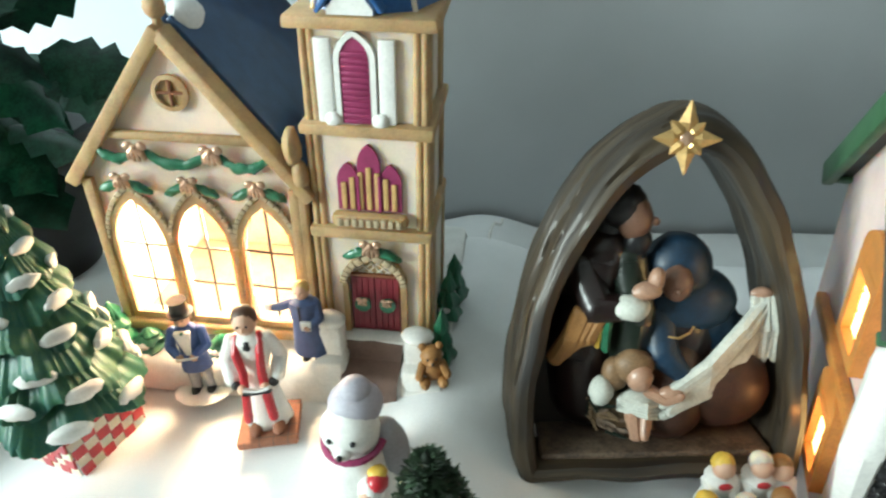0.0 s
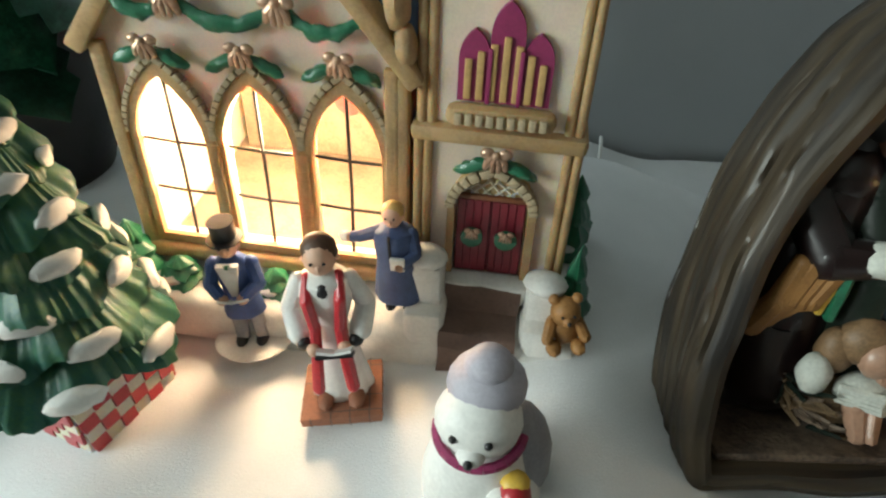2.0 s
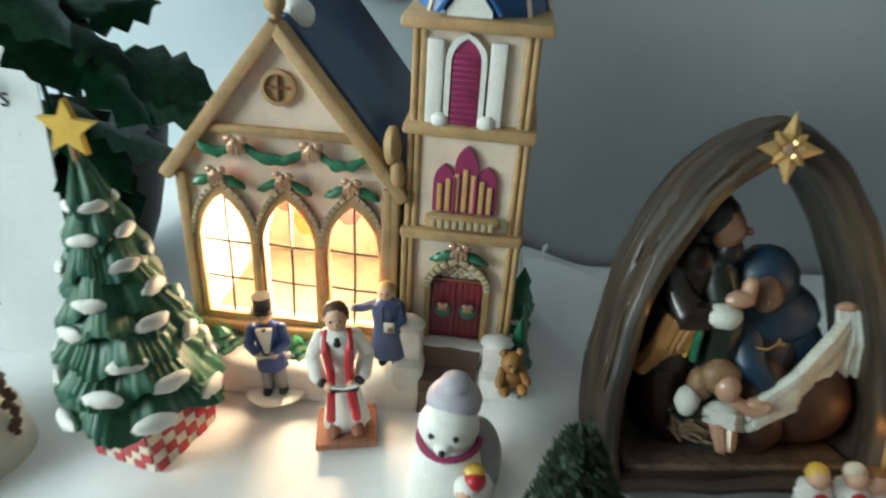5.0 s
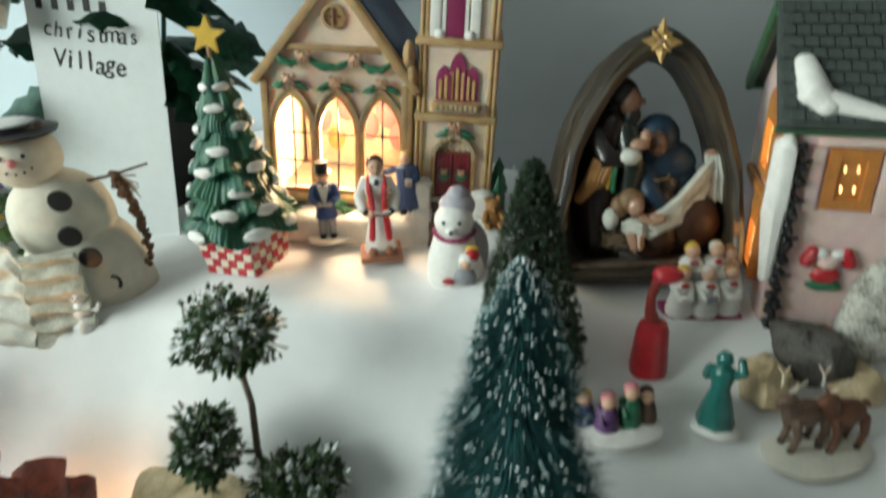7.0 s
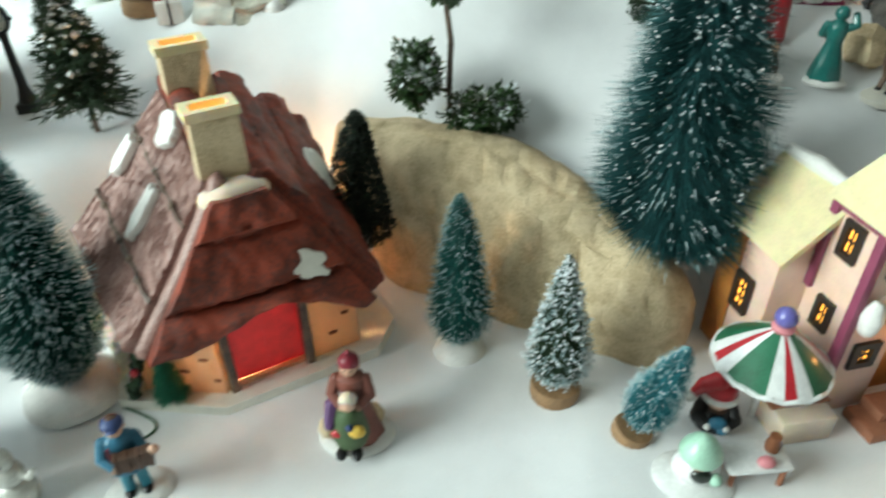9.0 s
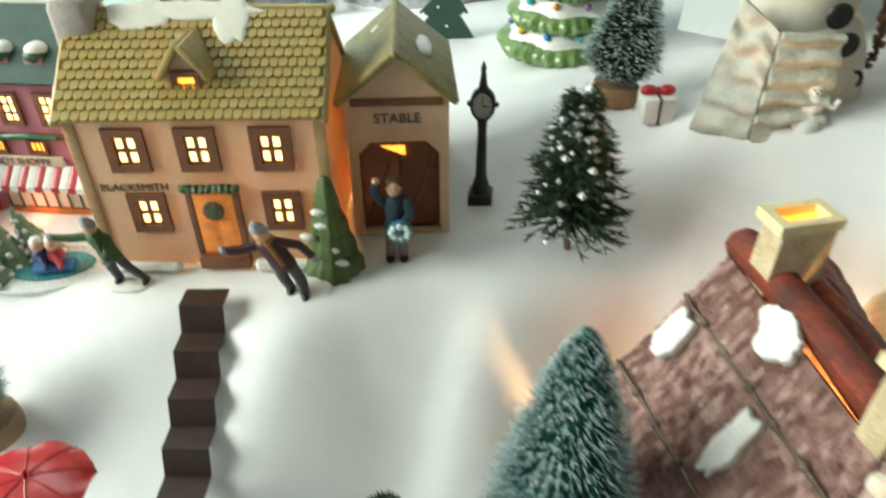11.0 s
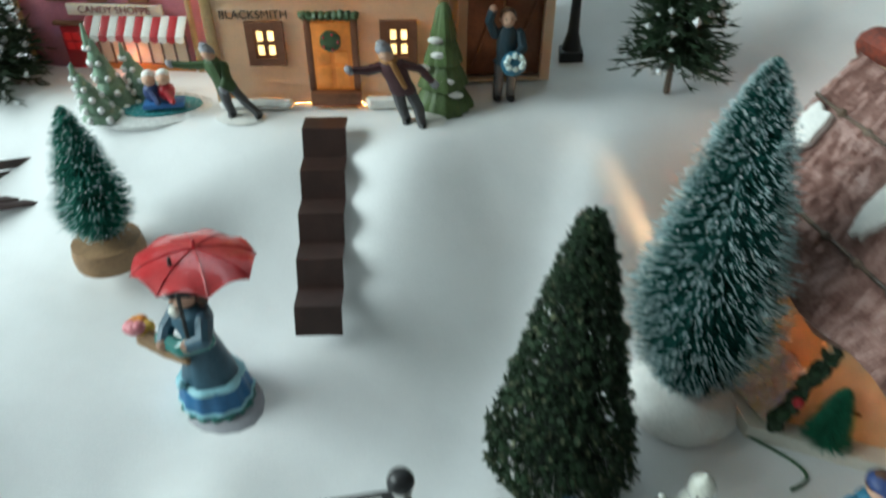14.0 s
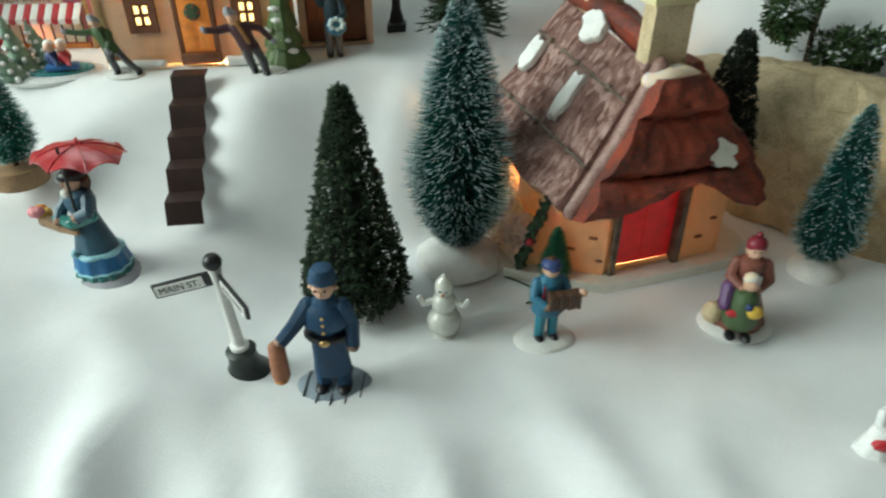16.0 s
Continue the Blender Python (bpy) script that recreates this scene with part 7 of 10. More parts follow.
def manger():
    s = Shape(STRAW)
    rnd = random.Random(12)
    s.ball((0, 0, 0.011), 0.019, 18, (1.15, 0.72, 0.68))
    for k in range(70):
        a = rnd.random() * 6.283
        p = Vector((0.021 * math.cos(a), 0.013 * math.sin(a), rnd.uniform(0.002, 0.020)))
        s.use((STRAW, DARKGREEN, WOODBARK)[k % 3]).limb([p, p + Vector((-math.sin(a), math.cos(a), rnd.uniform(-0.5, 0.8))) * 0.011], [0.0014, 0.0008], 5)
    s.use(DRAPE).ball((0.001, -0.010, 0.0215), 0.0105, 14, (1.0, 0.7, 0.75))
    for k in range(4):
        s.limb([(-0.009, -0.013, 0.026 - 0.002 * k), (0.004, -0.0175, 0.024 - 0.002 * k), (0.012, -0.013, 0.022 - 0.003 * k)], [0.0013, 0.0017, 0.0013], 6)
    s.use(BABYSKIN).ball((0.001, -0.012, 0.0385), 0.0072, 14, (0.95, 0.9, 1.05)).limb([(0.006, -0.012, 0.030), (0.014, -0.015, 0.026), (0.021, -0.017, 0.029)], [0.0036, 0.0032, 0.0026], 8).limb([(-0.002, -0.014, 0.016), (-0.001, -0.019, 0.007)], [0.0046, 0.0032], 8).limb([(0.004, -0.014, 0.016), (0.003, -0.020, 0.008)], [0.0044, 0.0030], 8)
    s.use(paint("fair_curls", (0.24, 0.14, 0.07), 0.5, 90, 0.2, 0.4)).ball((-0.001, -0.006, 0.0420), 0.0098, 14, (1.1, 0.8, 1.0)).ball((-0.010, -0.004, 0.036), 0.0080, 12, (0.9, 0.8, 1.3))
    s.use(DRAPE).ball((-0.0175, -0.008, 0.0285), 0.0074, 12, (0.9, 0.8, 1.15)).ball((0.001, -0.008, 0.0465), 0.0022, 8, (2.2, 1.0, 0.6))
    solid("manger_figurine", s.rough(0.0008, 0.004), "small nativity baby figurine lying in a straw manger", "figurine", pose(0.2400, 0.352, 0.3475, -8, 0, 4), "nativity figures")


manger()


# ---- the front of the village ----
def letters(text, size, material, parent, m, label, name="lettering"):
    cu = bpy.data.curves.new(name, "FONT")
    cu.body, cu.size, cu.extrude, cu.align_x, cu.align_y = text, size, 0.00015, "CENTER", "CENTER"
    tmp = bpy.data.objects.new(name, cu)
    scene.collection.objects.link(tmp)
    bpy.context.view_layer.update()
    me = bpy.data.meshes.new_from_object(tmp)
    bpy.data.objects.remove(tmp)
    me.materials.append(material)
    ob = part(name, me, parent, label)
    ob.matrix_local = m
    return ob


def stairs():
    t = thing("toy_staircase", "dark brown folded staircase down the snowy slope", "stairs", Matrix())
    DK = paint("dark_chocolate", (0.045, 0.022, 0.018), 0.4, 70, 0.15, 0.2)
    top, bot = Vector((-0.5165, 0.063, 0.2615)), Vector((-0.479, -0.0425, 0.1810))
    run = (bot - top)
    flat = Vector((run.x, run.y, 0)).normalized()
    side = Vector((-flat.y, flat.x, 0)) * 0.0132
    n = 5
    rise, go = run.z / n, Vector((run.x, run.y, 0)) / n
    for k in range(n):
        a = top + go * k + Vector((0, 0, rise * k))
        b = a + go * 0.72
        c = b + go * 0.28 + Vector((0, 0, rise))
        for name, p, q in (("tread", a, b), ("riser", b, c)):
            s = Shape(DK)
            slab_quad(s, p - side, p + side, q + side, q - side, 0.0016, 1, 1, lambda u, v: 0.0)
            bmesh.ops.recalc_face_normals(s.bm, faces=s.bm.faces[:])
            part(name, s, t, smooth=False)


stairs()


def lady():
    def extra(s, f):
        ruffle = lambda a, z: 1 + 0.035 * math.cos(12 * a) + 0.02 * math.cos(5 * a)  # noqa: E731
        s.use(TEAL).lathe([(0.245, f(0.0)), (0.262, f(0.02)), (0.258, f(0.055)), (0.22, f(0.065))], 48, wave=lambda a, z: 1 + 0.05 * math.cos(17 * a), scale=(1, 0.85))
        s.use(BRIGHTBLUE).lathe([(0.246, f(0.05)), (0.256, f(0.07)), (0.222, f(0.22)), (0.19, f(0.235))], 48, wave=ruffle, scale=(1, 0.85))
        s.use(SKYTRIM).lathe([(0.250, f(0.055)), (0.266, f(0.068)), (0.262, f(0.082)), (0.24, f(0.09))], 48, wave=ruffle, scale=(1, 0.85))
        s.lathe([(0.205, f(0.205)), (0.232, f(0.215)), (0.228, f(0.235)), (0.20, f(0.25))], 48, wave=lambda a, z: 1 + 0.05 * math.cos(6 * a), scale=(1, 0.85))
        s.ball((-0.02, -0.19, f(0.26)), 0.03, 8)
        s.use(HAIR)
        for k in range(14):
            a = 0.3 + 0.42 * k
            s.ball((0.085 * math.cos(a), 0.02 + 0.075 * abs(math.sin(a)), f(0.86) + 0.02 * math.sin(3 * a)), 0.035, 7)
        s.use(DRAPE).ball((-0.01, -0.085, f(0.80)), 0.045, 10, (1.1, 0.7, 0.9))
        s.use(YELLOW)
        for k in range(9):
            s.use((YELLOW, FLOWER, PINK)[k % 3]).ball((-0.32 + 0.045 * math.cos(k * 2.3), -0.2 + 0.045 * math.sin(k * 2.3), f(0.585) + 0.022 * (k % 3)), 0.047, 9)
        s.use(WOODPALE).limb([(-0.27, -0.2, f(0.55)), (-0.1, -0.17, f(0.5)), (0.06, -0.14, f(0.47))], [0.06, 0.045, 0.02], 8)
        s.use(TEAL).limb([(-0.16, -0.15, f(0.56)), (0.02, -0.13, f(0.55)), (0.13, -0.02, f(0.6))], [0.05, 0.055, 0.06], 8)
        s.use(BLACK).limb([(0.12, -0.12, f(0.62)), (0.09, -0.06, f(1.22))], [0.012, 0.012], 6)
        s.tube([(0.12 + 0.03 * math.cos(a) - 0.03, -0.12, f(0.6) + 0.035 * math.sin(a)) for a in [math.pi + i * 0.5 for i in range(7)]], 0.011, 6)

    figurine("lady figurine in blue gown with flowers and red umbrella", pose(-0.5155, -0.090, 0.163, 0, -5, -22), 0.082, paint("slate_blue_gown", (0.035, 0.10, 0.15), 0.45, 70, 0.15), hair=BLACK, hat=BLACK, hat_kind="cap", gown=True, arms=(((-0.13, 0, 0.74), (-0.16, -0.1, 0.62), (-0.1, -0.18, 0.56)), ((0.13, 0, 0.74), (0.19, -0.06, 0.66), (0.12, -0.13, 0.63))), base=GREYPAINT, base_r=0.3, extra=extra)
    u = thing("umbrella", "open red toy umbrella with scalloped rim", "umbrella", pose(-0.5165, -0.081, 0.2495, -6, 3, 0))
    s = Shape(paint("umbrella_red", (0.55, 0.03, 0.035), 0.3, 60, 0.08, 0.05, coat=0.5))
    n, rows, R = 40, 9, 0.0285
    rings = []
    for j in range(rows + 1):
        v = j / rows
        ring = []
        for i in range(n):
            a = 2 * math.pi * i / n
            sc = abs(math.sin(4 * a))
            r = R * math.sin(v * 1.25) / math.sin(1.25) * (1 - 0.05 * sc * v)
            z = 0.014 * math.cos(v * 1.25) / 1 - 0.004 + 0.0042 * sc * v ** 5
            ring.append(s.bm.verts.new((r * math.cos(a), r * math.sin(a), z)))
        rings.append(ring)
    for a, b in zip(rings[1:], rings[2:]):
        for i in range(n):
            s.bm.faces.new((a[i], a[(i + 1) % n], b[(i + 1) % n], b[i]))
    for i in range(n):
        s.bm.faces.new((rings[0][0], rings[1][i], rings[1][(i + 1) % n])) if i == 0 else None
    for ring in rings[:1]:
        for v in ring[1:]:
            s.bm.verts.remove(v)
    s.bm.faces.ensure_lookup_table()
    hub = rings[0][0]
    for i in range(1, n):
        s.bm.faces.new((hub, rings[1][i], rings[1][(i + 1) % n]))
    bmesh.ops.recalc_face_normals(s.bm, faces=s.bm.faces[:])
    bmesh.ops.solidify(s.bm, geom=s.bm.faces[:], thickness=0.0006)
    part("canopy", s, u, "shiny red umbrella canopy")
    part("tip", Shape(RED).cone((0, 0, 0.009), (0, 0, 0.0145), 0.0014, 0.0006), u)
    for i in range(8):
        a = math.pi / 4 * i
        pts = [(R * math.sin(v * 1.25) / math.sin(1.25) * math.cos(a) * 1.01, R * math.sin(v * 1.25) / math.sin(1.25) * math.sin(a) * 1.01, 0.014 * math.cos(v * 1.25) - 0.0036) for v in (0.05, 0.35, 0.7, 1.0)]
        part("rib", Shape(RED).tube(pts, 0.0004, 5), u)


lady()


def signpost():
    t = thing("street_sign_post", "toy street sign post with black flared foot", "sign post", pose(-0.3825, -0.1475, 0.1465, 3, -3, 0))
    part("foot", Shape(paint("green_black_iron", (0.02, 0.03, 0.026), 0.4, 60, 0.15)).lathe([(0.0145, 0), (0.0155, 0.002), (0.014, 0.006), (0.0095, 0.012), (0.0085, 0.02), (0.0092, 0.023), (0.006, 0.025)], 22), t, "dark green flared iron foot")
    part("pole", Shape(WHITE).lathe([(0.0052, 0.023), (0.0058, 0.028), (0.0035, 0.0285), (0.0031, 0.08), (0.004, 0.084)], 14), t, "white pole")
    part("ball", Shape(BLACK).ball((0, 0, 0.0885), 0.0052, 14), t, "black ball finial")
    for turn, text in ((200, "MAIN ST."), (-38, "")):
        arm = part("sign_arm", Shape(BLACK).box((0.003, -0.0011, -0.0048), (0.036, 0.0011, 0.0048), 0.0009), t, "black street sign arm", place=pose(0, 0, 0.0785, 0, 8, turn))
        for k in (-1, 1):
            part("sign_face", Shape(WHITE).box((0.0075, k * 0.0013 - 0.0003, -0.0034), (0.0345, k * 0.0013 + 0.0003, 0.0034)), arm, "white sign face")
            if text:
                letters(text, 0.0058, BLACK, arm, pose(0.021, k * 0.00165, 0, 90, 0, 180 if k > 0 else 0), "black street lettering")
            else:
                for i in range(6):
                    part("writing_bar", Shape(BLACK).box((0.010 + i * 0.0038, k * 0.00165 - 0.0001, -0.0018), (0.0125 + i * 0.0038, k * 0.00165 + 0.0001, 0.0018)), arm)


signpost()


def police_extra(s, f):
    s.use(BLACK).lathe([(0.155, f(0.50)), (0.16, f(0.515)), (0.15, f(0.535))], 16, scale=(1, 0.78))
    s.use(GOLD).ball((0, -0.13, f(0.52)), 0.025, 8, (1.4, 0.5, 1))
    for k in range(3):
        s.ball((0.0, -0.118, f(0.6 + 0.06 * k)), 0.012, 6)
    s.use(BRICK).limb([(-0.30, -0.16, f(0.50)), (-0.285, -0.2, f(0.42)), (-0.275, -0.22, f(0.33))], [0.055, 0.06, 0.06], 10)
    s.use(ORANGE).ball((-0.272, -0.235, f(0.30)), 0.05, 10, (1, 1, 0.5))
    s.use(BLACK)
    for k in range(-2, 3):
        reach = 0.235 * math.sqrt(max(0.1, 1 - (k * 0.4) ** 2)) * 0.85
        s.box((k * 0.095 - 0.004, -reach, 0.070), (k * 0.095 + 0.004, reach, 0.0868))
    s.use(POLICE).lathe([(0.142, f(0.60)), (0.148, f(0.63)), (0.118, f(0.74)), (0.05, f(0.795))], 24, wave=lambda a, z: 1 + 0.03 * math.cos(5 * a), scale=(1.05, 0.8))


PLANKGREY = paint("plank_grey", (0.26, 0.31, 0.36), 0.5, 70, 0.12)
POLICE = paint("police_blue", (0.007, 0.052, 0.120), 0.6, 70, 0.15)
figurine("policeman figurine in dark blue coat holding a lantern", pose(-0.3265, -0.1475, 0.1450, 0, 0, 10), 0.088, POLICE, POLICE, BLACK, HAIR, POLICE, "helmet", arms=(((-0.11, 0, 0.74), (-0.19, -0.06, 0.62), (-0.28, -0.15, 0.53)), ((0.11, 0, 0.74), (0.155, 0.0, 0.6), (0.165, -0.06, 0.45))), base=PLANKGREY, base_r=0.25, hem=0.17, wide=0.76, head=0.078, extra=police_extra)


def boy_extra(s, f):
    s.use(HAIR)
    for k in range(7):
        s.box((-0.06 + 0.045 * k, -0.235 + 0.010 * (k % 2), f(0.53)), (-0.02 + 0.045 * k, -0.12, f(0.72) - 0.006 * (k % 2)), 0.008)
    s.use(SKIN).ball((0.27, -0.19, f(0.70)), 0.045, 8)
    s.use(MAROON).box((-0.1, -0.12, f(0.6)), (-0.07, -0.1, f(0.76)), 0.004)


figurine("organ boy figurine in teal suit and blue cap", pose(-0.2085, -0.0755, 0.1465, 0, 0, 22), 0.064, TEALBLUE, paint("bright_teal_trousers", (0.025, 0.24, 0.33), 0.5, 70, 0.12), BLACK, HAIR, DEEPBLUE, "cap", arms=READ, base=WHITE, base_r=0.27, hem=0.36, extra=boy_extra)


def couple_extra(s, f):
    s.use(OLIVE).lathe([(0.15, f(0.12)), (0.17, f(0.2)), (0.13, f(0.42)), (0.1, f(0.52)), (0.04, f(0.56))], 14, (-0.02, -0.17, 0))
    s.use(SKIN).ball((-0.01, -0.2, f(0.63)), 0.075, 10)
    s.use(CREAM).ball((-0.01, -0.18, f(0.66)), 0.083, 10, (1, 0.95, 0.9))
    s.use(YELLOW).ball((0.06, -0.29, f(0.36)), 0.075, 10, (1.1, 0.7, 0.9))
    s.use(RED).ball((-0.11, -0.27, f(0.3)), 0.06, 10, (1.2, 0.6, 0.7))
    s.use(DEEPBLUE).ball((0.0, -0.3, f(0.42)), 0.035, 8)
    s.use(PURPLE).limb([(-0.17, -0.1, f(0.5)), (-0.19, -0.2, f(0.35))], [0.07, 0.06], 8)
    s.use(BLACK)
    for k in (-1, 1):
        s.ball((k * 0.07 - 0.03, -0.3, f(0.05)), 0.06, 8, (0.9, 1.3, 0.6))
    s.use(SANDSTONE).ball((-0.24, -0.05, f(0.12)), 0.13, 10, (0.8, 0.8, 0.9)).ball((0.1, 0.1, f(0.12)), 0.16, 10, (1, 0.8, 0.8))


figurine("grandmother and child figurine with basket on snowy base", pose(-0.0855, -0.033, 0.1465, 0, 0, 0), 0.068, paint("rust_coat", (0.22, 0.07, 0.05), 0.5, 70, 0.15), hair=MAROON, hat=MAROON, hat_kind="knit", gown=True, base=WHITE, base_r=0.3, extra=couple_extra, arms=READ)


def kid_on_snow(s, f):
    s.use(RED).ball((0, -0.1, f(0.3)), 0.16, 10, (1.2, 0.6, 0.6))
    s.use(HOLLY).ball((0.1, -0.1, f(0.2)), 0.1, 8)


figurine("small child figurine in red and white on snowy base", pose(-0.028, -0.134, 0.1475, 0, 0, 20), 0.046, CERAMIC, hair=PINK, hat=PINK, hat_kind="knit", gown=True, base=WHITE, base_r=0.36, extra=kid_on_snow, arms=READ)

small_tree = thing("toy_pine", "tiny green brush pine beside the cottage", "tree", pose(-0.2085, -0.0115, 0.1545))
part("trunk", Shape(WOODBARK).cone((0, 0, 0), (0, 0, 0.03), 0.0016, 0.001), small_tree)
_r = random.Random(44)
tagged(part("crown", bristles("crown", [(Vector((0, 0, z)), Vector((math.cos(a) * r, math.sin(a) * r, z + 0.001)), 0.0005) for z, a, r in [(0.004 + 0.036 * f, _r.random() * 6.28, 0.012 * (1 - f) ** 0.7 + 0.002) for f in [_r.random() ** 1.3 for _ in range(1500)]]], paint("bright_pine", (0.03, 0.23, 0.13), 0.7, 20, 0.2, 0, island=0.4)), small_tree, "bright green bristles"), kind="stuff")


SLATWOOD = paint("dark_slat_wood", (0.035, 0.016, 0.014), 0.45, 60, 0.15)


def bench():
    b = thing("toy_bench", "dark brown wooden toy bench in the snow", "bench", pose(-0.712, -0.012, 0.193, 0, 0, 36))
    for k in range(3):
        part("seat_slat", Shape(SLATWOOD).box((-0.035, -0.012 + 0.0085 * k, 0.014), (0.035, -0.005 + 0.0085 * k, 0.0165), 0.0006), b)
    for k in range(2):
        part("back_slat", Shape(SLATWOOD).box((-0.035, 0.014, 0.022 + 0.008 * k), (0.035, 0.016, 0.028 + 0.008 * k), 0.0006), b)
    for x in (-0.031, 0.031):
        part("side_frame", Shape(BLACK).limb([(x, -0.011, 0), (x, -0.010, 0.014), (x, 0.014, 0.014), (x, 0.016, 0.038)], [0.0016] * 4, 6).limb([(x, 0.014, 0), (x, 0.014, 0.014)], [0.0016, 0.0016], 6), b, "black iron bench end")


bench()

wire = Shape(GREENROOF)
wire.tube([(-0.245 + 0.02 * t + 0.018 * math.sin(t * 3.1), -0.012 - 0.03 * t, height(-0.245 + 0.02 * t, -0.012 - 0.03 * t) + 0.0012) for t in [i / 12 for i in range(13)]], 0.0009, 6)
solid("lamp_cord", wire, "thin green lamp cord lying on the snow", "cord", Matrix())


# ---- round the smithy ----
CHARCOAL = paint("charcoal_trousers", (0.10, 0.10, 0.105), 0.55, 70, 0.12)


def skater(label, m, h, coat, cap, scarf, left, right, lean_leg, lean):
    s = Shape(coat)
    s.use(WHITE).lathe([(0.28, 0), (0.29, 0.02), (0.2, 0.05)], 16, scale=(1.2, 0.8))
    s.use(CHARCOAL).limb([(-0.06, 0, 0.46), (-0.1, -0.02, 0.25), (-0.11, 0, 0.08)], [0.075, 0.065, 0.055], 9).limb([(0.06, 0, 0.46), *lean_leg], [0.075, 0.065, 0.055], 9)
    s.use(BLACK).ball((-0.115, -0.03, 0.06), 0.065, 8, (0.8, 1.4, 0.7)).ball((lean_leg[-1][0], lean_leg[-1][1] - 0.02, lean_leg[-1][2] - 0.02), 0.065, 8, (0.8, 1.4, 0.7))
    s.use(coat).lathe([(0.14, 0.42), (0.145, 0.46), (0.13, 0.55), (0.15, 0.7), (0.12, 0.78), (0.05, 0.82)], 14, scale=(1, 0.8))
    for arm in (left, right):
        s.use(coat).limb(arm, [0.06, 0.052, 0.045], 8)
        s.use(GREYPAINT).ball(arm[-1], 0.055, 8)
    s.use(SKIN).ball((0, -0.02, 0.89), 0.085, 10)
    s.use(cap).ball((0, 0.005, 0.93), 0.095, 10, (1, 1, 0.85)).ball((0, 0, 1.0), 0.06, 8, (1, 1, 0.6))
    s.use(scarf).lathe([(0.085, 0.79), (0.1, 0.81), (0.08, 0.84)], 12).limb([(0.03, -0.1, 0.8), (0.05, -0.14, 0.55)], [0.035, 0.03], 6)
    for v in s.bm.verts:
        v.co.x += lean * max(0.0, v.co.z - 0.08)
        v.co *= h
    solid("skater_figurine", s.rough(0.0003, 0.004), label, "figurine", m, "figures in front of the smithy")


skater("skater figurine in green jacket with arm stretched out", pose(-0.577, 0.061, 0.2525, 0, 2, 18), 0.048, paint("moss_green_jacket", (0.055, 0.105, 0.035), 0.5, 70, 0.15), GREYPAINT, OLIVE, [(-0.12, 0, 0.74), (-0.32, -0.05, 0.74), (-0.52, -0.1, 0.78)], [(0.12, 0, 0.74), (0.1, -0.12, 0.6), (0.02, -0.18, 0.48)], [(0.15, -0.02, 0.26), (0.24, 0, 0.08)], -0.38)
skater("skater figurine in maroon jacket leaning on ice skates", pose(-0.4660, 0.089, 0.2525, 4, -4, 25), 0.056, paint("maroon_jacket", (0.07, 0.025, 0.03), 0.5, 70, 0.15), GREYPAINT, TEDDY, [(-0.12, 0, 0.74), (-0.28, -0.05, 0.74), (-0.44, -0.08, 0.78)], [(0.12, 0, 0.74), (0.28, 0.02, 0.66), (0.36, -0.02, 0.48)], [(0.08, -0.05, 0.24), (0.05, -0.12, 0.07)], -0.32)


def bundle(s, f):
    s.use(TEALBLUE).ball((0.06, -0.19, f(0.48)), 0.14, 12, (1, 0.75, 0.95))
    s.use(ICE)
    for k in range(8):
        s.ball((0.06 + 0.09 * math.cos(k * 0.8), -0.28, f(0.53) + 0.07 * math.sin(k * 0.8)), 0.035, 7)


figurine("stable man figurine in dark coat carrying a blue bundle", pose(-0.421, 0.139, 0.2545, 0, 0, 20), 0.061, paint("ink_teal_coat", (0.02, 0.05, 0.07), 0.5, 70, 0.12), CHARCOAL, BLACK, HAIR, arms=(((-0.13, 0, 0.74), (-0.2, -0.03, 0.88), (-0.17, -0.08, 1.02)), READ[1]), hem=0.42, wide=0.82, extra=bundle, group="figures in front of the smithy")

moss_tree = thing("clay_pine", "mossy green clay pine against the smithy wall", "ornamental tree", pose(-0.4575, 0.118, 0.2535, 0, 0, 10))
for k in range(4):
    f = k / 4
    part("tier", Shape(paint("moss_clay", (0.10, 0.16, 0.05), 0.5, 70, 0.2, 0.4) if k == 0 else bpy.data.materials["moss_clay"]).lathe([(0.014 * (1 - f), 0.002), (0.0195 * (1 - f * 0.8), 0), (0.0185 * (1 - f * 0.8), 0.004), (0.010 * (1 - f * 0.8), 0.019), (0.006 * (1 - f), 0.022)], 40, (0, 0, 0.0155 * k), wave=lambda a, z: 1 + 0.05 * math.sin(a * 13) + 0.06 * math.sin(a * 4)), moss_tree, "ribbed moss-green tier")
for x, z in ((-0.004, 0.047), (-0.012, 0.030), (0.004, 0.022), (-0.002, 0.038), (0.010, 0.014)):
    part("snow_clump", Shape(WHITE).ball((x, -0.0155 + z * 0.17, z), 0.0034, 8, (1.5, 0.6, 0.7)), moss_tree)


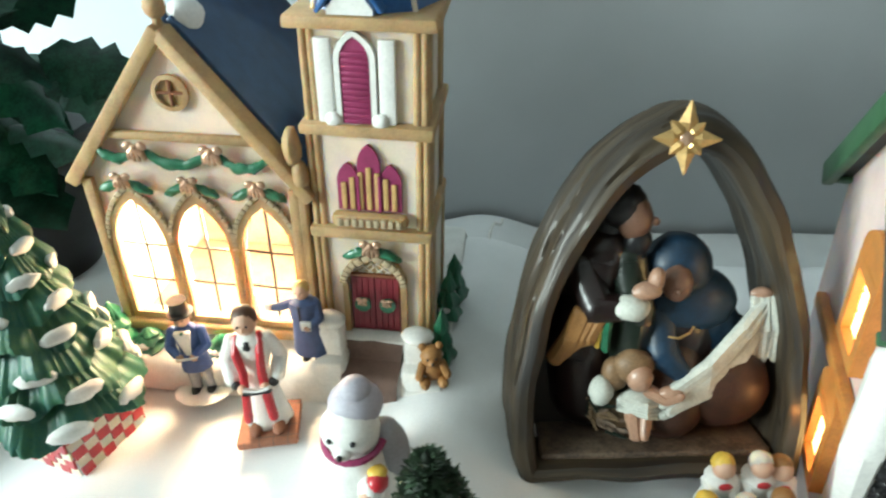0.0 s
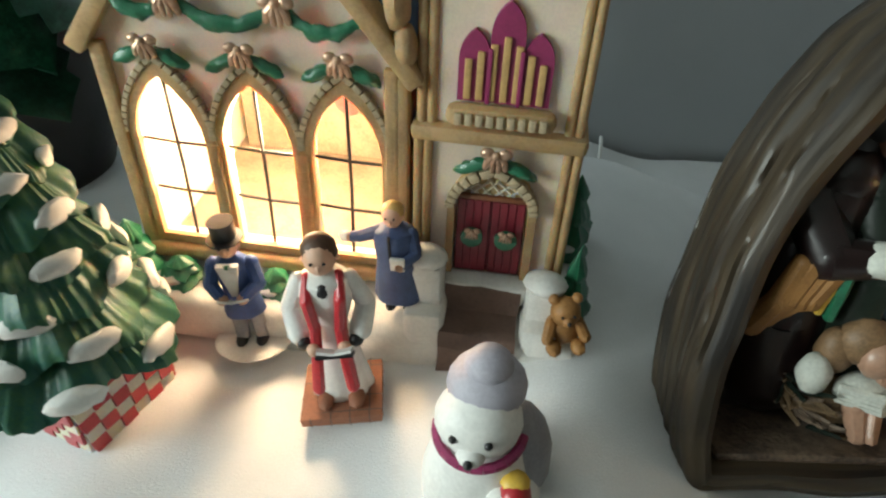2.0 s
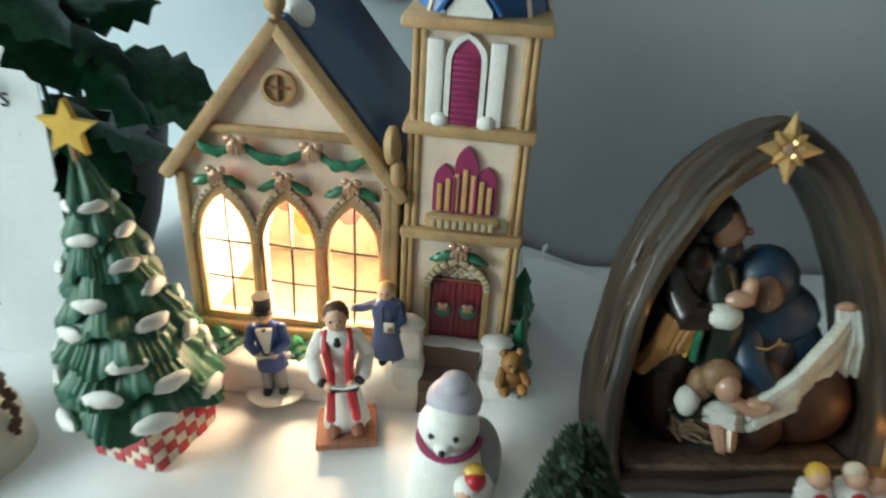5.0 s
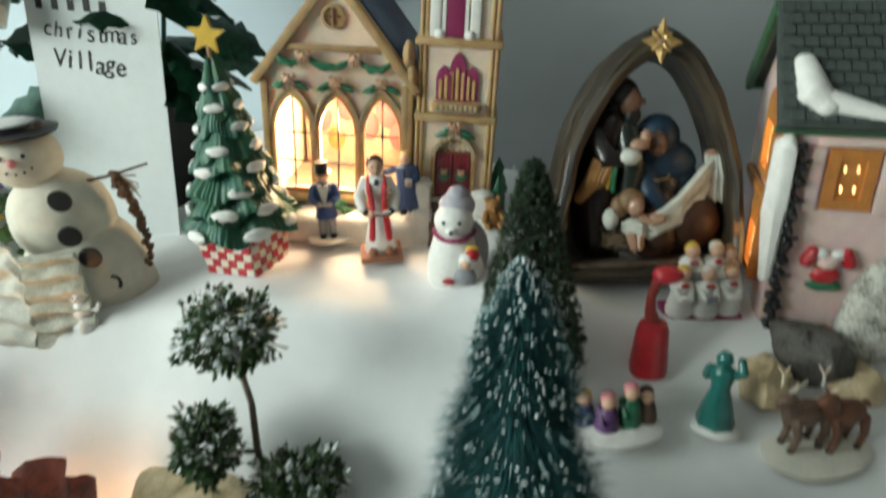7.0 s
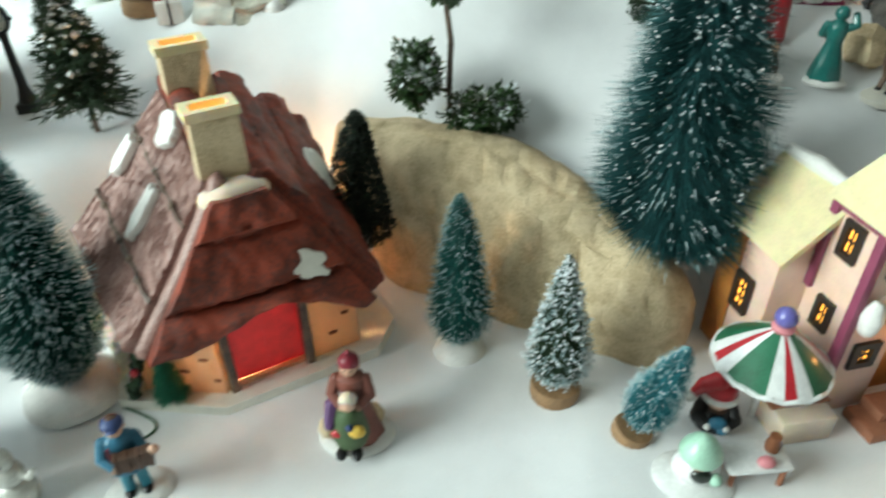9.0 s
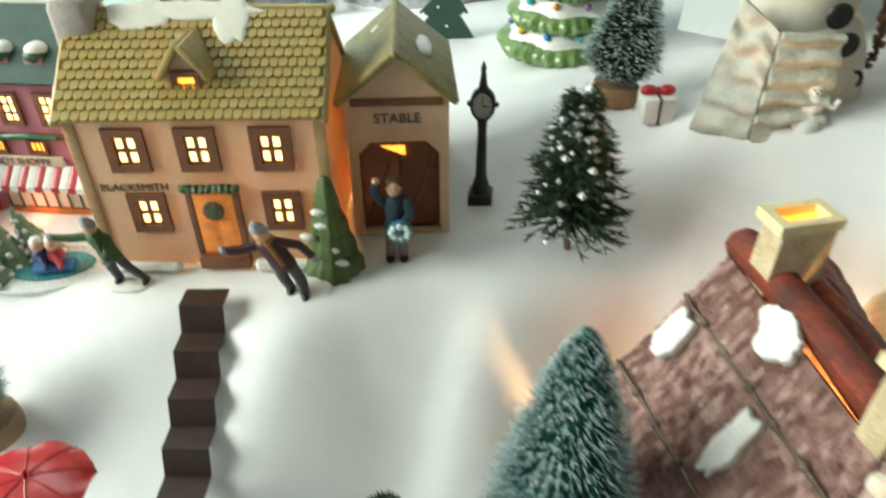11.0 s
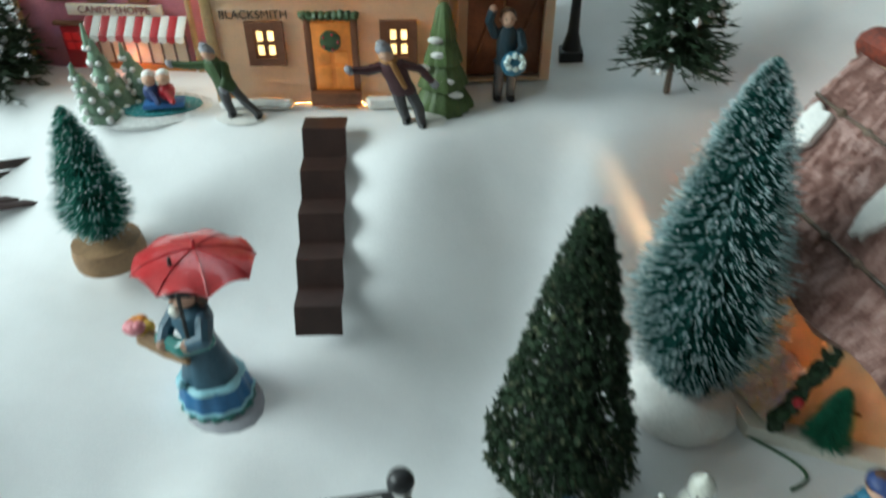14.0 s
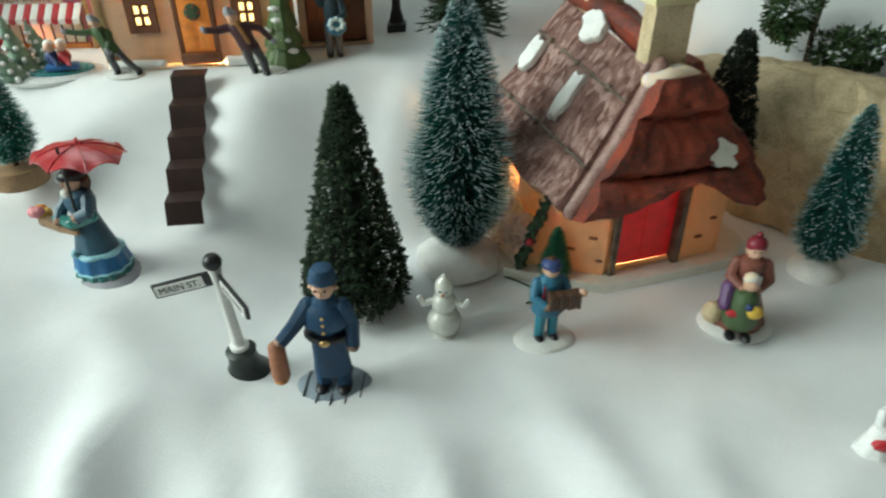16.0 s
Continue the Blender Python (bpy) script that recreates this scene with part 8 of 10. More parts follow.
def street_clock():
    c = thing("street_clock", "black toy street clock on a square foot", "clock", pose(-0.3900, 0.229, 0.2515, 0, 0, 12) @ Matrix.Diagonal((0.72, 0.72, 1.0, 1.0)))
    part("foot", Shape(BLACK).box((-0.0125, -0.0125, 0), (0.0125, 0.0125, 0.011), 0.0015).lathe([(0.0105, 0.011), (0.0085, 0.018), (0.0060, 0.024)], 14), c, "square black foot")
    part("post", Shape(BLACK).lathe([(0.0062, 0.02), (0.0050, 0.045), (0.0044, 0.062), (0.0056, 0.070)], 14), c, "black post")
    head = part("clock_head", Shape(BLACK).lathe([(0.0115, 0), (0.0125, 0.002), (0.0125, 0.008), (0.0115, 0.010)], 24, m=Matrix.Translation((0, 0.005, 0.081)) @ Matrix.Rotation(math.pi / 2, 4, "X")), c, "round black clock case")
    part("dial", Shape(CREAM).lathe([(0.0092, 0), (0.0092, 0.0006), (0.0002, 0.0008)], 24, m=Matrix.Translation((0, -0.0052, 0.081)) @ Matrix.Rotation(math.pi / 2, 4, "X")), head, "cream clock dial")
    part("pointer", Shape(BLACK).box((-0.0004, -0.0066, 0.081), (0.0004, -0.0061, 0.0875)).box((0.0, -0.0066, 0.0806), (0.005, -0.0061, 0.0814)), head)
    for k in range(12):
        a = k * math.pi / 6
        part("hour_mark", Shape(BLACK).ball((0.0076 * math.sin(a), -0.0060, 0.081 + 0.0076 * math.cos(a)), 0.0006, 5), head)
    part("crest", Shape(BLACK).lathe([(0.005, 0.092), (0.0035, 0.098), (0.0022, 0.104), (0.003, 0.107), (0.0005, 0.112)], 12), c, "black crest")
    for k in (-1, 1):
        part("scroll", Shape(BLACK).ball((k * 0.0135, 0, 0.081), 0.0022, 8), c)


street_clock()


def sled_group():
    o = thing("sledding_ornament", "glazed ornament of children sledding between frosted pines", "ornament", pose(-0.642, 0.058, 0.248, 0, 0, 30))
    part("base", Shape(CERAMIC).lathe([(0.034, 0), (0.035, 0.003), (0.028, 0.006)], 24, scale=(1.2, 0.75)).rough(0.0006, 0.008), o, "white glazed snow base")
    part("ice_patch", Shape(paint("teal_ice", (0.06, 0.30, 0.32), 0.25, 40, 0.1, coat=0.4)).lathe([(0.022, 0.0062), (0.0215, 0.0075)], 20, (0.006, -0.004, 0), scale=(1.2, 0.7)), o, "glossy teal ice")
    pine = paint("frosted_pine", (0.24, 0.37, 0.26), 0.5, 70, 0.2)
    for x, y, h in ((-0.022, 0.008, 0.060), (-0.030, -0.010, 0.040), (-0.004, 0.014, 0.044)):
        tree, snow = Shape(pine), Shape(CERAMIC)
        for k in range(5):
            f = k / 5
            tree.lathe([(0.013 * (1 - f), 0), (0.0125 * (1 - f), 0.002), (0.005 * (1 - f), h * 0.26), (0.0005, h * 0.28)], 12, (x - 0.012 * f, y, 0.005 + h * 0.8 * f))
            for i in range(6):
                snow.ball((x - 0.012 * f + 0.0115 * (1 - f) * math.cos(i * 1.05 + k), y + 0.0115 * (1 - f) * math.sin(i * 1.05 + k), 0.0065 + h * 0.8 * f), 0.0027 * (1 - 0.4 * f), 7)
        body = part("pine", tree.rough(0.0004, 0.004), o, "frosted green clay pine")
        part("snow_dab", snow, body, "white dabs of snow")
    part("sled", Shape(paint("sled_blue", (0.04, 0.16, 0.42), 0.4, 60, 0.1)).box((-0.004, -0.016, 0.009), (0.022, -0.004, 0.013), 0.0015), o, "small blue sled")
    for x, coat in ((0.003, DEEPBLUE), (0.012, RED)):
        g = Shape(coat).ball((x, -0.009, 0.019), 0.0058, 10, (1, 0.9, 1.1)).limb([(x, -0.012, 0.02), (x + 0.004, -0.018, 0.015)], [0.0024, 0.002], 6)
        g.use(SKIN).ball((x, -0.010, 0.0275), 0.0042, 10)
        g.use(WHITE).ball((x, -0.008, 0.0300), 0.0043, 10, (1, 1, 0.8))
        part("sledding_child", g.rough(0.0003, 0.004), o, "little painted child in a white cap")


sled_group()

# ---- the pink house on the hill ----
def pink_house():
    h = thing("pink_house", "lit pale pink house with charcoal roof and orange windows", "house", pose(0.3230, 0.2860, 0.321, 0, 0, -13))
    W, D, E, R = 0.115, 0.126, 0.166, 0.212
    part("front_wall", Shape(PALEPINK).box((0, 0, -0.01), (W, 0.005, E - 0.016)), h, "pale pink front wall")
    gable = [(0.0, -0.01), (D, -0.01), (D, E - 0.012), (D / 2, R - 0.006), (0.0, E - 0.012)]
    turn = Matrix.Rotation(math.pi / 2, 4, "Z")
    part("left_wall", Shape(PALEPINK).prism([(a + 0.0052, b) for a, b in gable], -0.005, 0.0, m=turn), h, "pale pink gable wall", smooth=False)
    part("right_wall", Shape(PALEPINK).prism([(a + 0.0052, b) for a, b in gable], -W, -W + 0.005, m=turn), h, "pale pink gable wall", smooth=False)
    part("back_wall", Shape(PALEPINK).box((0, D, -0.01), (W, D + 0.005, E - 0.016)), h, "pale pink back wall")
    pitch = math.atan2(R - E + 0.014, D / 2)
    slope = math.hypot(R - E + 0.014, D / 2) + 0.010
    for k in (0, 1):
        m = Matrix.Translation((W / 2, D / 2, R + 0.001)) @ Matrix.Rotation(math.pi * k, 4, "Z") @ Matrix.Rotation(pitch, 4, "X")
        part("roof", Shape(ROOFDARK).box((-W / 2 - 0.012, -slope, -0.004), (W / 2 + 0.012, 0.002, 0.003), 0.0012, m), h, "charcoal roof")
        part("fascia", Shape(GREENROOF).box((-W / 2 - 0.0125, -slope - 0.0015, -0.007), (W / 2 + 0.0125, -slope + 0.004, -0.0042), 0.0008, m), h, "dark green eaves board")
    m0 = Matrix.Translation((0, D / 2, R + 0.001)) @ Matrix.Rotation(pitch, 4, "X")
    tile = Shape(ROOFDARK).box((-0.0042, -0.0085, 0.0), (0.0042, 0.0, 0.0014), 0.0004).mesh("slate", False)
    for row in range(10):
        for col in range(14):
            part("slate", tile, h, place=m0 @ Matrix.Translation((-0.006 + (col + 0.5 * (row % 2)) * 0.0092, -0.002 - row * 0.0094, 0.0032)) @ Matrix.Rotation(-0.10, 4, "X"))
    for k in (1,):
        part("barge_board", Shape(GREENROOF).box((-0.0135, -slope, -0.008), (-0.008, 0.001, 0.0045), 0.0012, Matrix.Translation((0, D / 2, R)) @ Matrix.Rotation(0 if k < 0 else math.pi, 4, "Z") @ Matrix.Rotation(pitch, 4, "X")) if k < 0 else Shape(GREENROOF).box((-0.0135, -slope, -0.008), (-0.008, 0.001, 0.0045), 0.0012, Matrix.Scale(-1, 4, (0, 1, 0)) @ Matrix.Translation((0, -D / 2, R)) @ Matrix.Rotation(pitch, 4, "X")), h, "green gable board")
    snow = Shape(WHITE).limb([m0 @ Vector((0.004, -0.052, 0.004)), m0 @ Vector((0.008, -0.075, 0.004)), m0 @ Vector((0.016, -0.083, 0.004))], [0.007, 0.0105, 0.008], 10).limb([m0 @ Vector((0.014, -0.080, 0.004)), m0 @ Vector((0.052, -0.090, 0.004))], [0.008, 0.005], 10)
    part("roof_snow", snow.rough(0.002, 0.012), h, "white snow slipping off the eaves")
    # corner drift with a bare black vine
    part("corner_snow", Shape(WHITE).limb([(-0.004, -0.004, 0.132), (-0.004, -0.004, 0.09), (-0.002, -0.005, 0.04)], [0.009, 0.0085, 0.005], 10).rough(0.003, 0.012), h, "snow packed on the corner")
    vine = Shape(BLACK)
    rnd = random.Random(4)
    for k in range(46):
        t = k / 45
        vine.ball((0.005 + 0.0022 * math.sin(k * 1.7), -0.007, 0.134 - 0.137 * t), 0.0035 * rnd.uniform(0.6, 1.2), 6)
        if k % 9 == 4:
            vine.limb([(0.004, -0.007, 0.134 - 0.137 * t), (0.012, -0.009, 0.137 - 0.137 * t)], [0.0016, 0.001], 5)
    part("vine", vine.rough(0.0015, 0.005), h, "black bare vine down the corner")
    lit_window(h, 0.038, -0.0005, 0.090, 0.030, 0.042, ORANGE, WARM_PANE, 2, 2, bar=0.24, gap=0.3)
    part("window_hood", Shape(PALEPINK).box((0.015, -0.003, 0.133), (0.062, -0.0002, 0.139), 0.0012), h, "pink hood over the window")
    for x in (0.0165, 0.0595):
        part("shutter", Shape(PALEPINK).box((x - 0.0045, -0.0028, 0.088), (x + 0.0045, -0.0002, 0.132), 0.001), h, "pink shutter")
    w = part("wreath", Shape(RED).ball((0.036, -0.003, 0.0415), 0.0095, 12, (1.0, 0.4, 0.75)).rough(0.0008, 0.005), h, "red and white wall wreath")
    for k in (-1, 1):
        part("red_puff", Shape(RED).limb([(0.036 + k * 0.0135, -0.003, 0.052), (0.036 + k * 0.0105, -0.0035, 0.059)], [0.0048, 0.0042], 8), w)
        part("white_puff", Shape(WHITE).ball((0.036 + k * 0.0055, -0.0045, 0.0585), 0.0042, 8, (1.2, 0.6, 0.9)), w)
    part("white_centre", Shape(PALEPINK).ball((0.036, -0.004, 0.052), 0.0075, 10, (1, 0.5, 0.8)), w)
    part("wreath_leaf", Shape(HOLLY).ball((0.036, -0.003, 0.0335), 0.0095, 10, (1.3, 0.4, 0.42)).rough(0.001, 0.004), w)
    for z in (0.096, 0.018):
        lit_window(h, -0.0004, 0.046, z, 0.034, 0.046, ORANGE, WARM_PANE, 2, 3, "left", proud=0.006)
        part("window_arch", Shape(ORANGE).prism(lancet(0, 0.017, 0, 0.004, 0.018), -0.006, 0.0, m=Matrix.Translation((-0.0002, 0.046, z + 0.046)) @ Matrix.Rotation(-math.pi / 2, 4, "Z")), h, "orange pointed window head", smooth=False)
    part("sill_band", Shape(ORANGE).box((-0.006, 0.005, 0.076), (-0.0002, 0.112, 0.084), 0.0015), h, "orange band")
    lum = bulb("pink_house_lamp", (0, 0, 0), 0.12, (1.0, 0.45, 0.12), 0.006)
    lum.matrix_world = h.matrix_basis @ Matrix.Translation((0.035, 0.035, 0.05))
    # Spill light added in the open air outside the left windows.
    spill = bulb("pink_house_side_lamp", (0, 0, 0), 0.012, (1.0, 0.42, 0.10), 0.004)
    spill.matrix_world = h.matrix_basis @ Matrix.Translation((-0.016, 0.05, 0.05))


pink_house()


DARKROCK = paint("dark_rock", (0.13, 0.12, 0.11), 0.7, 50, 0.25, 0.8, second=(0.05, 0.045, 0.04), scale=0.003)


def rocks():
    for x, y, r, lab, mat in ((0.312, 0.238, 0.020, "mossy tan rock in the snow", SANDSTONE), (0.345, 0.250, 0.026, "dark grey rock beside the house", DARKROCK), (0.372, 0.236, 0.018, "mossy tan rock in the snow", SANDSTONE)):
        s = Shape(mat).ball((0, 0, r * 0.55), r, 14, (1.1, 0.8, 0.8)).rough(r * 0.35, r * 0.6, x * 90)
        solid("rock", s, lab, "rock", on_snow(x, y, x * 900, 0.004), "rocks by the pink house")
    s = Shape(paint("speckled_stone", (0.62, 0.61, 0.55), 0.7, 45, 0.25, 0.6, second=(0.16, 0.15, 0.12)))
    s.lathe([(0.022, 0), (0.024, 0.02), (0.018, 0.05), (0.010, 0.068), (0.002, 0.072)], 18, scale=(1, 0.7)).rough(0.004, 0.015)
    solid("speckled_rock", s, "pale speckled pointed rock beside the house", "rock", on_snow(0.388, 0.262, 0, 0.002), "rocks by the pink house")


rocks()


def choir():
    s = Shape(PLUM)
    s.box((-0.026, -0.014, 0.0), (0.026, 0.014, 0.005), 0.001)
    for i, (x, y, z) in enumerate(((-0.017, -0.005, 0.005), (0.0, -0.007, 0.005), (0.017, -0.005, 0.005), (-0.008, 0.006, 0.017), (0.009, 0.006, 0.017), (0.019, 0.007, 0.013))):
        s.use(WHITE).lathe([(0.0095, 0), (0.0098, 0.004), (0.0062, 0.018), (0.0075, 0.024), (0.002, 0.028)], 12, (x, y, z), wave=lambda a, q: 1 + 0.06 * math.sin(a * 6))
        s.use(SKIN).ball((x, y - 0.001, z + 0.031), 0.0052, 10)
        s.use((YELLOW, CREAM, TEDDY)[i % 3]).ball((x, y + 0.001, z + 0.0325), 0.0054, 10, (1, 0.95, 0.95))
        s.use(RED).ball((x, y - 0.0062, z + 0.0245), 0.0024, 7, (1.4, 0.6, 0.8))
        s.use(GREYPAINT if i % 2 else WHITE).box((x - 0.004, y - 0.0125, z + 0.014), (x + 0.004, y - 0.009, z + 0.019), 0.0006)
        s.use(WHITE).limb([(x - 0.006, y, z + 0.022), (x - 0.004, y - 0.01, z + 0.016)], [0.0028, 0.0022], 6).limb([(x + 0.006, y, z + 0.022), (x + 0.004, y - 0.01, z + 0.016)], [0.0028, 0.0022], 6)
    solid("choir_ornament", s.rough(0.0003, 0.004), "choir of children figurines in white robes with red bows", "ornament", on_snow(0.2845, 0.301, 4, 0.0) @ Matrix.Scale(1.05, 4))


choir()
figurine("green gowned figurine with raised shoulders seen from behind", on_snow(0.274, 0.217, 150), 0.060, TEAL, hair=TEAL, gown=True, arms=(((-0.13, 0, 0.74), (-0.2, 0.0, 0.78), (-0.16, -0.05, 0.9)), READ[1]), base=WHITE, base_r=0.25, wide=0.85, face=TEAL)


def red_bell():
    s = Shape(RED)
    s.lathe([(0.0145, 0), (0.0152, 0.002), (0.0146, 0.012), (0.0125, 0.040), (0.0105, 0.046), (0.004, 0.048)], 22, wave=lambda a, z: 1 + 0.03 * math.sin(a * 5 + z * 90), scale=(1, 0.8))
    s.use(paint("brick_neck", (0.30, 0.035, 0.03), 0.45, 60, 0.12)).limb([(0.0, 0, 0.045), (-0.0035, 0, 0.056), (-0.004, 0, 0.068), (-0.001, 0, 0.080), (0.004, -0.001, 0.085)], [0.0062, 0.0042, 0.0036, 0.0040, 0.0040], 10)
    s.use(RED).ball((0.006, -0.001, 0.087), 0.0095, 14, (1.25, 0.9, 0.72))
    solid("red_ornament", s.rough(0.0006, 0.008), "red bell-shaped ornament with a curved neck and knob", "ornament", on_snow(0.2335, 0.243, 0, 0.001) @ Matrix.Scale(0.88, 4))


red_bell()


def kids():
    s = Shape(WHITE)
    s.lathe([(0.025, 0), (0.0255, 0.003), (0.018, 0.006)], 18, scale=(1.2, 0.8))
    for i, (x, y, c, hh) in enumerate(((-0.017, 0.002, DEEPBLUE, 0.024), (-0.004, -0.004, PURPLE, 0.026), (0.010, 0.0, HOLLY, 0.03), (0.02, 0.004, BROWN, 0.024))):
        s.use(c).lathe([(0.0075, 0.005), (0.0078, 0.008), (0.0055, hh * 0.7), (0.003, hh * 0.8)], 12, (x, y, 0))
        s.use(SKIN).ball((x, y - 0.001, hh * 0.92), 0.0046, 10)
        s.use((YELLOW, PINK, PINK, HAIR)[i]).ball((x, y + 0.001, hh * 0.98), 0.0048, 10, (1, 1, 0.85))
        s.use(c).limb([(x - 0.005, y, hh * 0.7), (x - 0.004, y - 0.007, hh * 0.5)], [0.002, 0.0018], 6)
    solid("children_ornament", s.rough(0.0003, 0.004), "group of bundled-up children figurines on a snowy base", "ornament", on_snow(0.203, 0.208, 0, 0.0) @ Matrix.Scale(1.1, 4))


kids()


FAWN = paint("fawn_hide", (0.22, 0.14, 0.10), 0.55, 70, 0.15)
RUSSET = paint("russet_hide", (0.20, 0.08, 0.045), 0.55, 70, 0.15)


def reindeer():
    o = thing("reindeer_ornament", "pair of brown reindeer on a snowy base", "ornament", on_snow(0.334, 0.199, 15, 0.001) @ Matrix.Scale(1.08, 4))
    part("base", Shape(ROOFSNOW).lathe([(0.030, 0), (0.031, 0.004), (0.024, 0.007)], 20, scale=(1.1, 0.75)).rough(0.002, 0.01), o, "pale snowy base")
    for x, y, hide in ((-0.010, 0.004, FAWN), (0.012, -0.002, RUSSET)):
        s = Shape(hide)
        s.ball((x, y, 0.030), 0.0105, 14, (1.3, 0.75, 0.85)).limb([(x - 0.010, y, 0.034), (x - 0.017, y - 0.004, 0.046)], [0.0055, 0.0045], 9).ball((x - 0.020, y - 0.006, 0.047), 0.0048, 10, (1.5, 0.9, 0.9))
        s.ball((x + 0.0135, y, 0.034), 0.0026, 8)
        for lx, ly in ((-0.009, -0.005), (-0.008, 0.005), (0.010, -0.005), (0.010, 0.005)):
            s.use(hide).limb([(x + lx, y + ly, 0.028), (x + lx + 0.003, y + ly, 0.016), (x + lx, y + ly, 0.006)], [0.0034, 0.0024, 0.0019], 7)
            s.use(BLACK).ball((x + lx, y + ly, 0.0065), 0.0025, 7)
        deer = part("reindeer", s.rough(0.0004, 0.004), o, "brown painted reindeer")
        for k in (-1, 1):
            part("antler", Shape(CREAM).limb([(x - 0.017, y + k * 0.003, 0.05), (x - 0.015, y + k * 0.006, 0.056), (x - 0.018, y + k * 0.008, 0.061)], [0.0011, 0.0009, 0.0006], 5).limb([(x - 0.015, y + k * 0.006, 0.056), (x - 0.011, y + k * 0.007, 0.060)], [0.0008, 0.0006], 5), deer, "pale antler")


reindeer()


# ---- the gingerbread-coloured house by the sunshade ----
def villa():
    v = thing("cream_roof_villa", "lit pink villa with cream roofs and plum trim", "house", pose(0.2055, -0.0165, 0.1475, 0, 0, 14))
    # corner tower: left face runs back along y, front face along x
    part("tower", Shape(VILLAWALL).box((0, 0, 0), (0.038, 0.038, 0.142), 0.0008), v, "pale pink corner tower")
    part("wing", Shape(VILLAWALL).box((-0.024, 0.0385, 0), (0.085, 0.092, 0.106), 0.001), v, "pale pink wing")
    # the orange of these two walls stands for lamp glow
    part("right_wing", Shape(ORANGE).box((0.0385, 0.010, 0), (0.11, 0.038, 0.096), 0.001), v, "wing painted orange for the lamp glow")
    part("wing_side", Shape(ORANGE).box((-0.0256, 0.070, 0), (-0.0242, 0.091, 0.104), 0.0004), v, "side wall painted orange for the lamp glow")
    for x, y, z0 in ((0.0, 0.0, 0.030), (0.0, 0.0362, 0.080), (0.038, 0.0, 0.100)):
        part("corner_trim", Shape(PLUMTRIM).box((x - 0.0030, y - 0.0030, z0), (x + 0.0030, y + 0.0030, 0.1415), 0.0008), v, "plum corner post")
    part("eave_trim", Shape(PLUMTRIM).box((-0.0030, 0.0032, 0.1385), (-0.0004, 0.033, 0.1415), 0.0006), v, "plum eaves trim")
    part("eave_trim", Shape(PLUMTRIM).box((0.0032, -0.0030, 0.1330), (0.035, -0.0004, 0.1415), 0.0006), v, "plum eaves trim")
    hip = Shape(CREAMROOF)
    a, b = [(-0.006, -0.006, 0.142), (0.044, -0.006, 0.142), (0.044, 0.044, 0.142), (-0.006, 0.044, 0.142)], [(0.020, 0.017, 0.192), (0.020, 0.022, 0.192)]
    lo = [hip.bm.verts.new(p) for p in a]
    up = [hip.bm.verts.new(p) for p in b]
    for f in ((lo[0], lo[1], up[0]), (lo[1], lo[2], up[1], up[0]), (lo[2], lo[3], up[1]), (lo[3], lo[0], up[0], up[1]), (lo[3], lo[2], lo[1], lo[0])):
        hip.bm.faces.new(f)
    bmesh.ops.bevel(hip.bm, geom=hip.bm.edges[:], offset=0.002, segments=2, affect="EDGES")
    part("tower_roof", hip, v, "steep cream hipped tower roof")
    cap = Shape(WHITE).limb([(0.020, 0.020, 0.190), (0.028, 0.013, 0.174), (0.035, 0.006, 0.159)], [0.0072, 0.0062, 0.0030], 12).ball((0.020, 0.023, 0.184), 0.0090, 14, (0.9, 1.1, 1.1))
    part("roof_snow", cap.rough(0.0018, 0.008), v, "white snow running down the tower roof")
    rf = Shape(CREAMROOF)
    slab_quad(rf, (-0.029, 0.096, 0.101), (-0.029, 0.030, 0.101), (0.010, 0.030, 0.140), (0.010, 0.096, 0.140), 0.004, 16, 8, lambda u, w: 0.0014 * noise.noise(Vector((u * 9, w * 6, 0))))
    slab_quad(rf, (0.049, 0.030, 0.101), (0.049, 0.096, 0.101), (0.010, 0.096, 0.140), (0.010, 0.030, 0.140), 0.004, 16, 8, lambda u, w: 0.0014 * noise.noise(Vector((u * 9, w * 6, 5))))
    part("wing_roof", rf, v, "cream pitched wing roof")
    part("gable_end", Shape(VILLAWALL).prism([(-0.0235, 0.106), (0.043, 0.106), (0.010, 0.138)], 0.0388, 0.0420), v, "pink gable", smooth=False)
    part("ridge_snow", Shape(WHITE).limb([(0.010, 0.040, 0.1440), (0.010, 0.070, 0.1450), (0.008, 0.092, 0.1440)], [0.0045, 0.0060, 0.0045], 10).rough(0.002, 0.01), v, "snow on the wing ridge")
    part("right_roof", Shape(CREAMROOF).box((0.0395, 0.001, 0.0965), (0.114, 0.0375, 0.101), 0.001, None), v, "cream flat roof")
    lit_window(v, -0.0004, 0.0185, 0.112, 0.0145, 0.024, DARKWOOD, AMBER_PANE, 2, 2, "left", bar=0.26, gap=0.16)
    lit_window(v, -0.0004, 0.0185, 0.060, 0.0135, 0.022, DARKWOOD, AMBER_PANE, 2, 2, "left", bar=0.26, gap=0.16)
    lit_window(v, 0.0195, -0.0004, 0.110, 0.0175, 0.020, DARKWOOD, AMBER_PANE, 2, 2, bar=0.26, gap=0.16)
    lit_window(v, -0.0258, 0.0600, 0.046, 0.016, 0.028, DARKWOOD, AMBER_PANE, 2, 3, "left", bar=0.22, gap=0.16)
    lit_window(v, 0.020, -0.0004, 0.040, 0.018, 0.020, DARKWOOD, AMBER_PANE, 2, 2, bar=0.26, gap=0.16)
    part("porch_snow", Shape(WHITE).ball((0.008, -0.006, 0.086), 0.0080, 14, (0.85, 0.8, 1.6)).rough(0.002, 0.008), v, "snow heap over the porch")
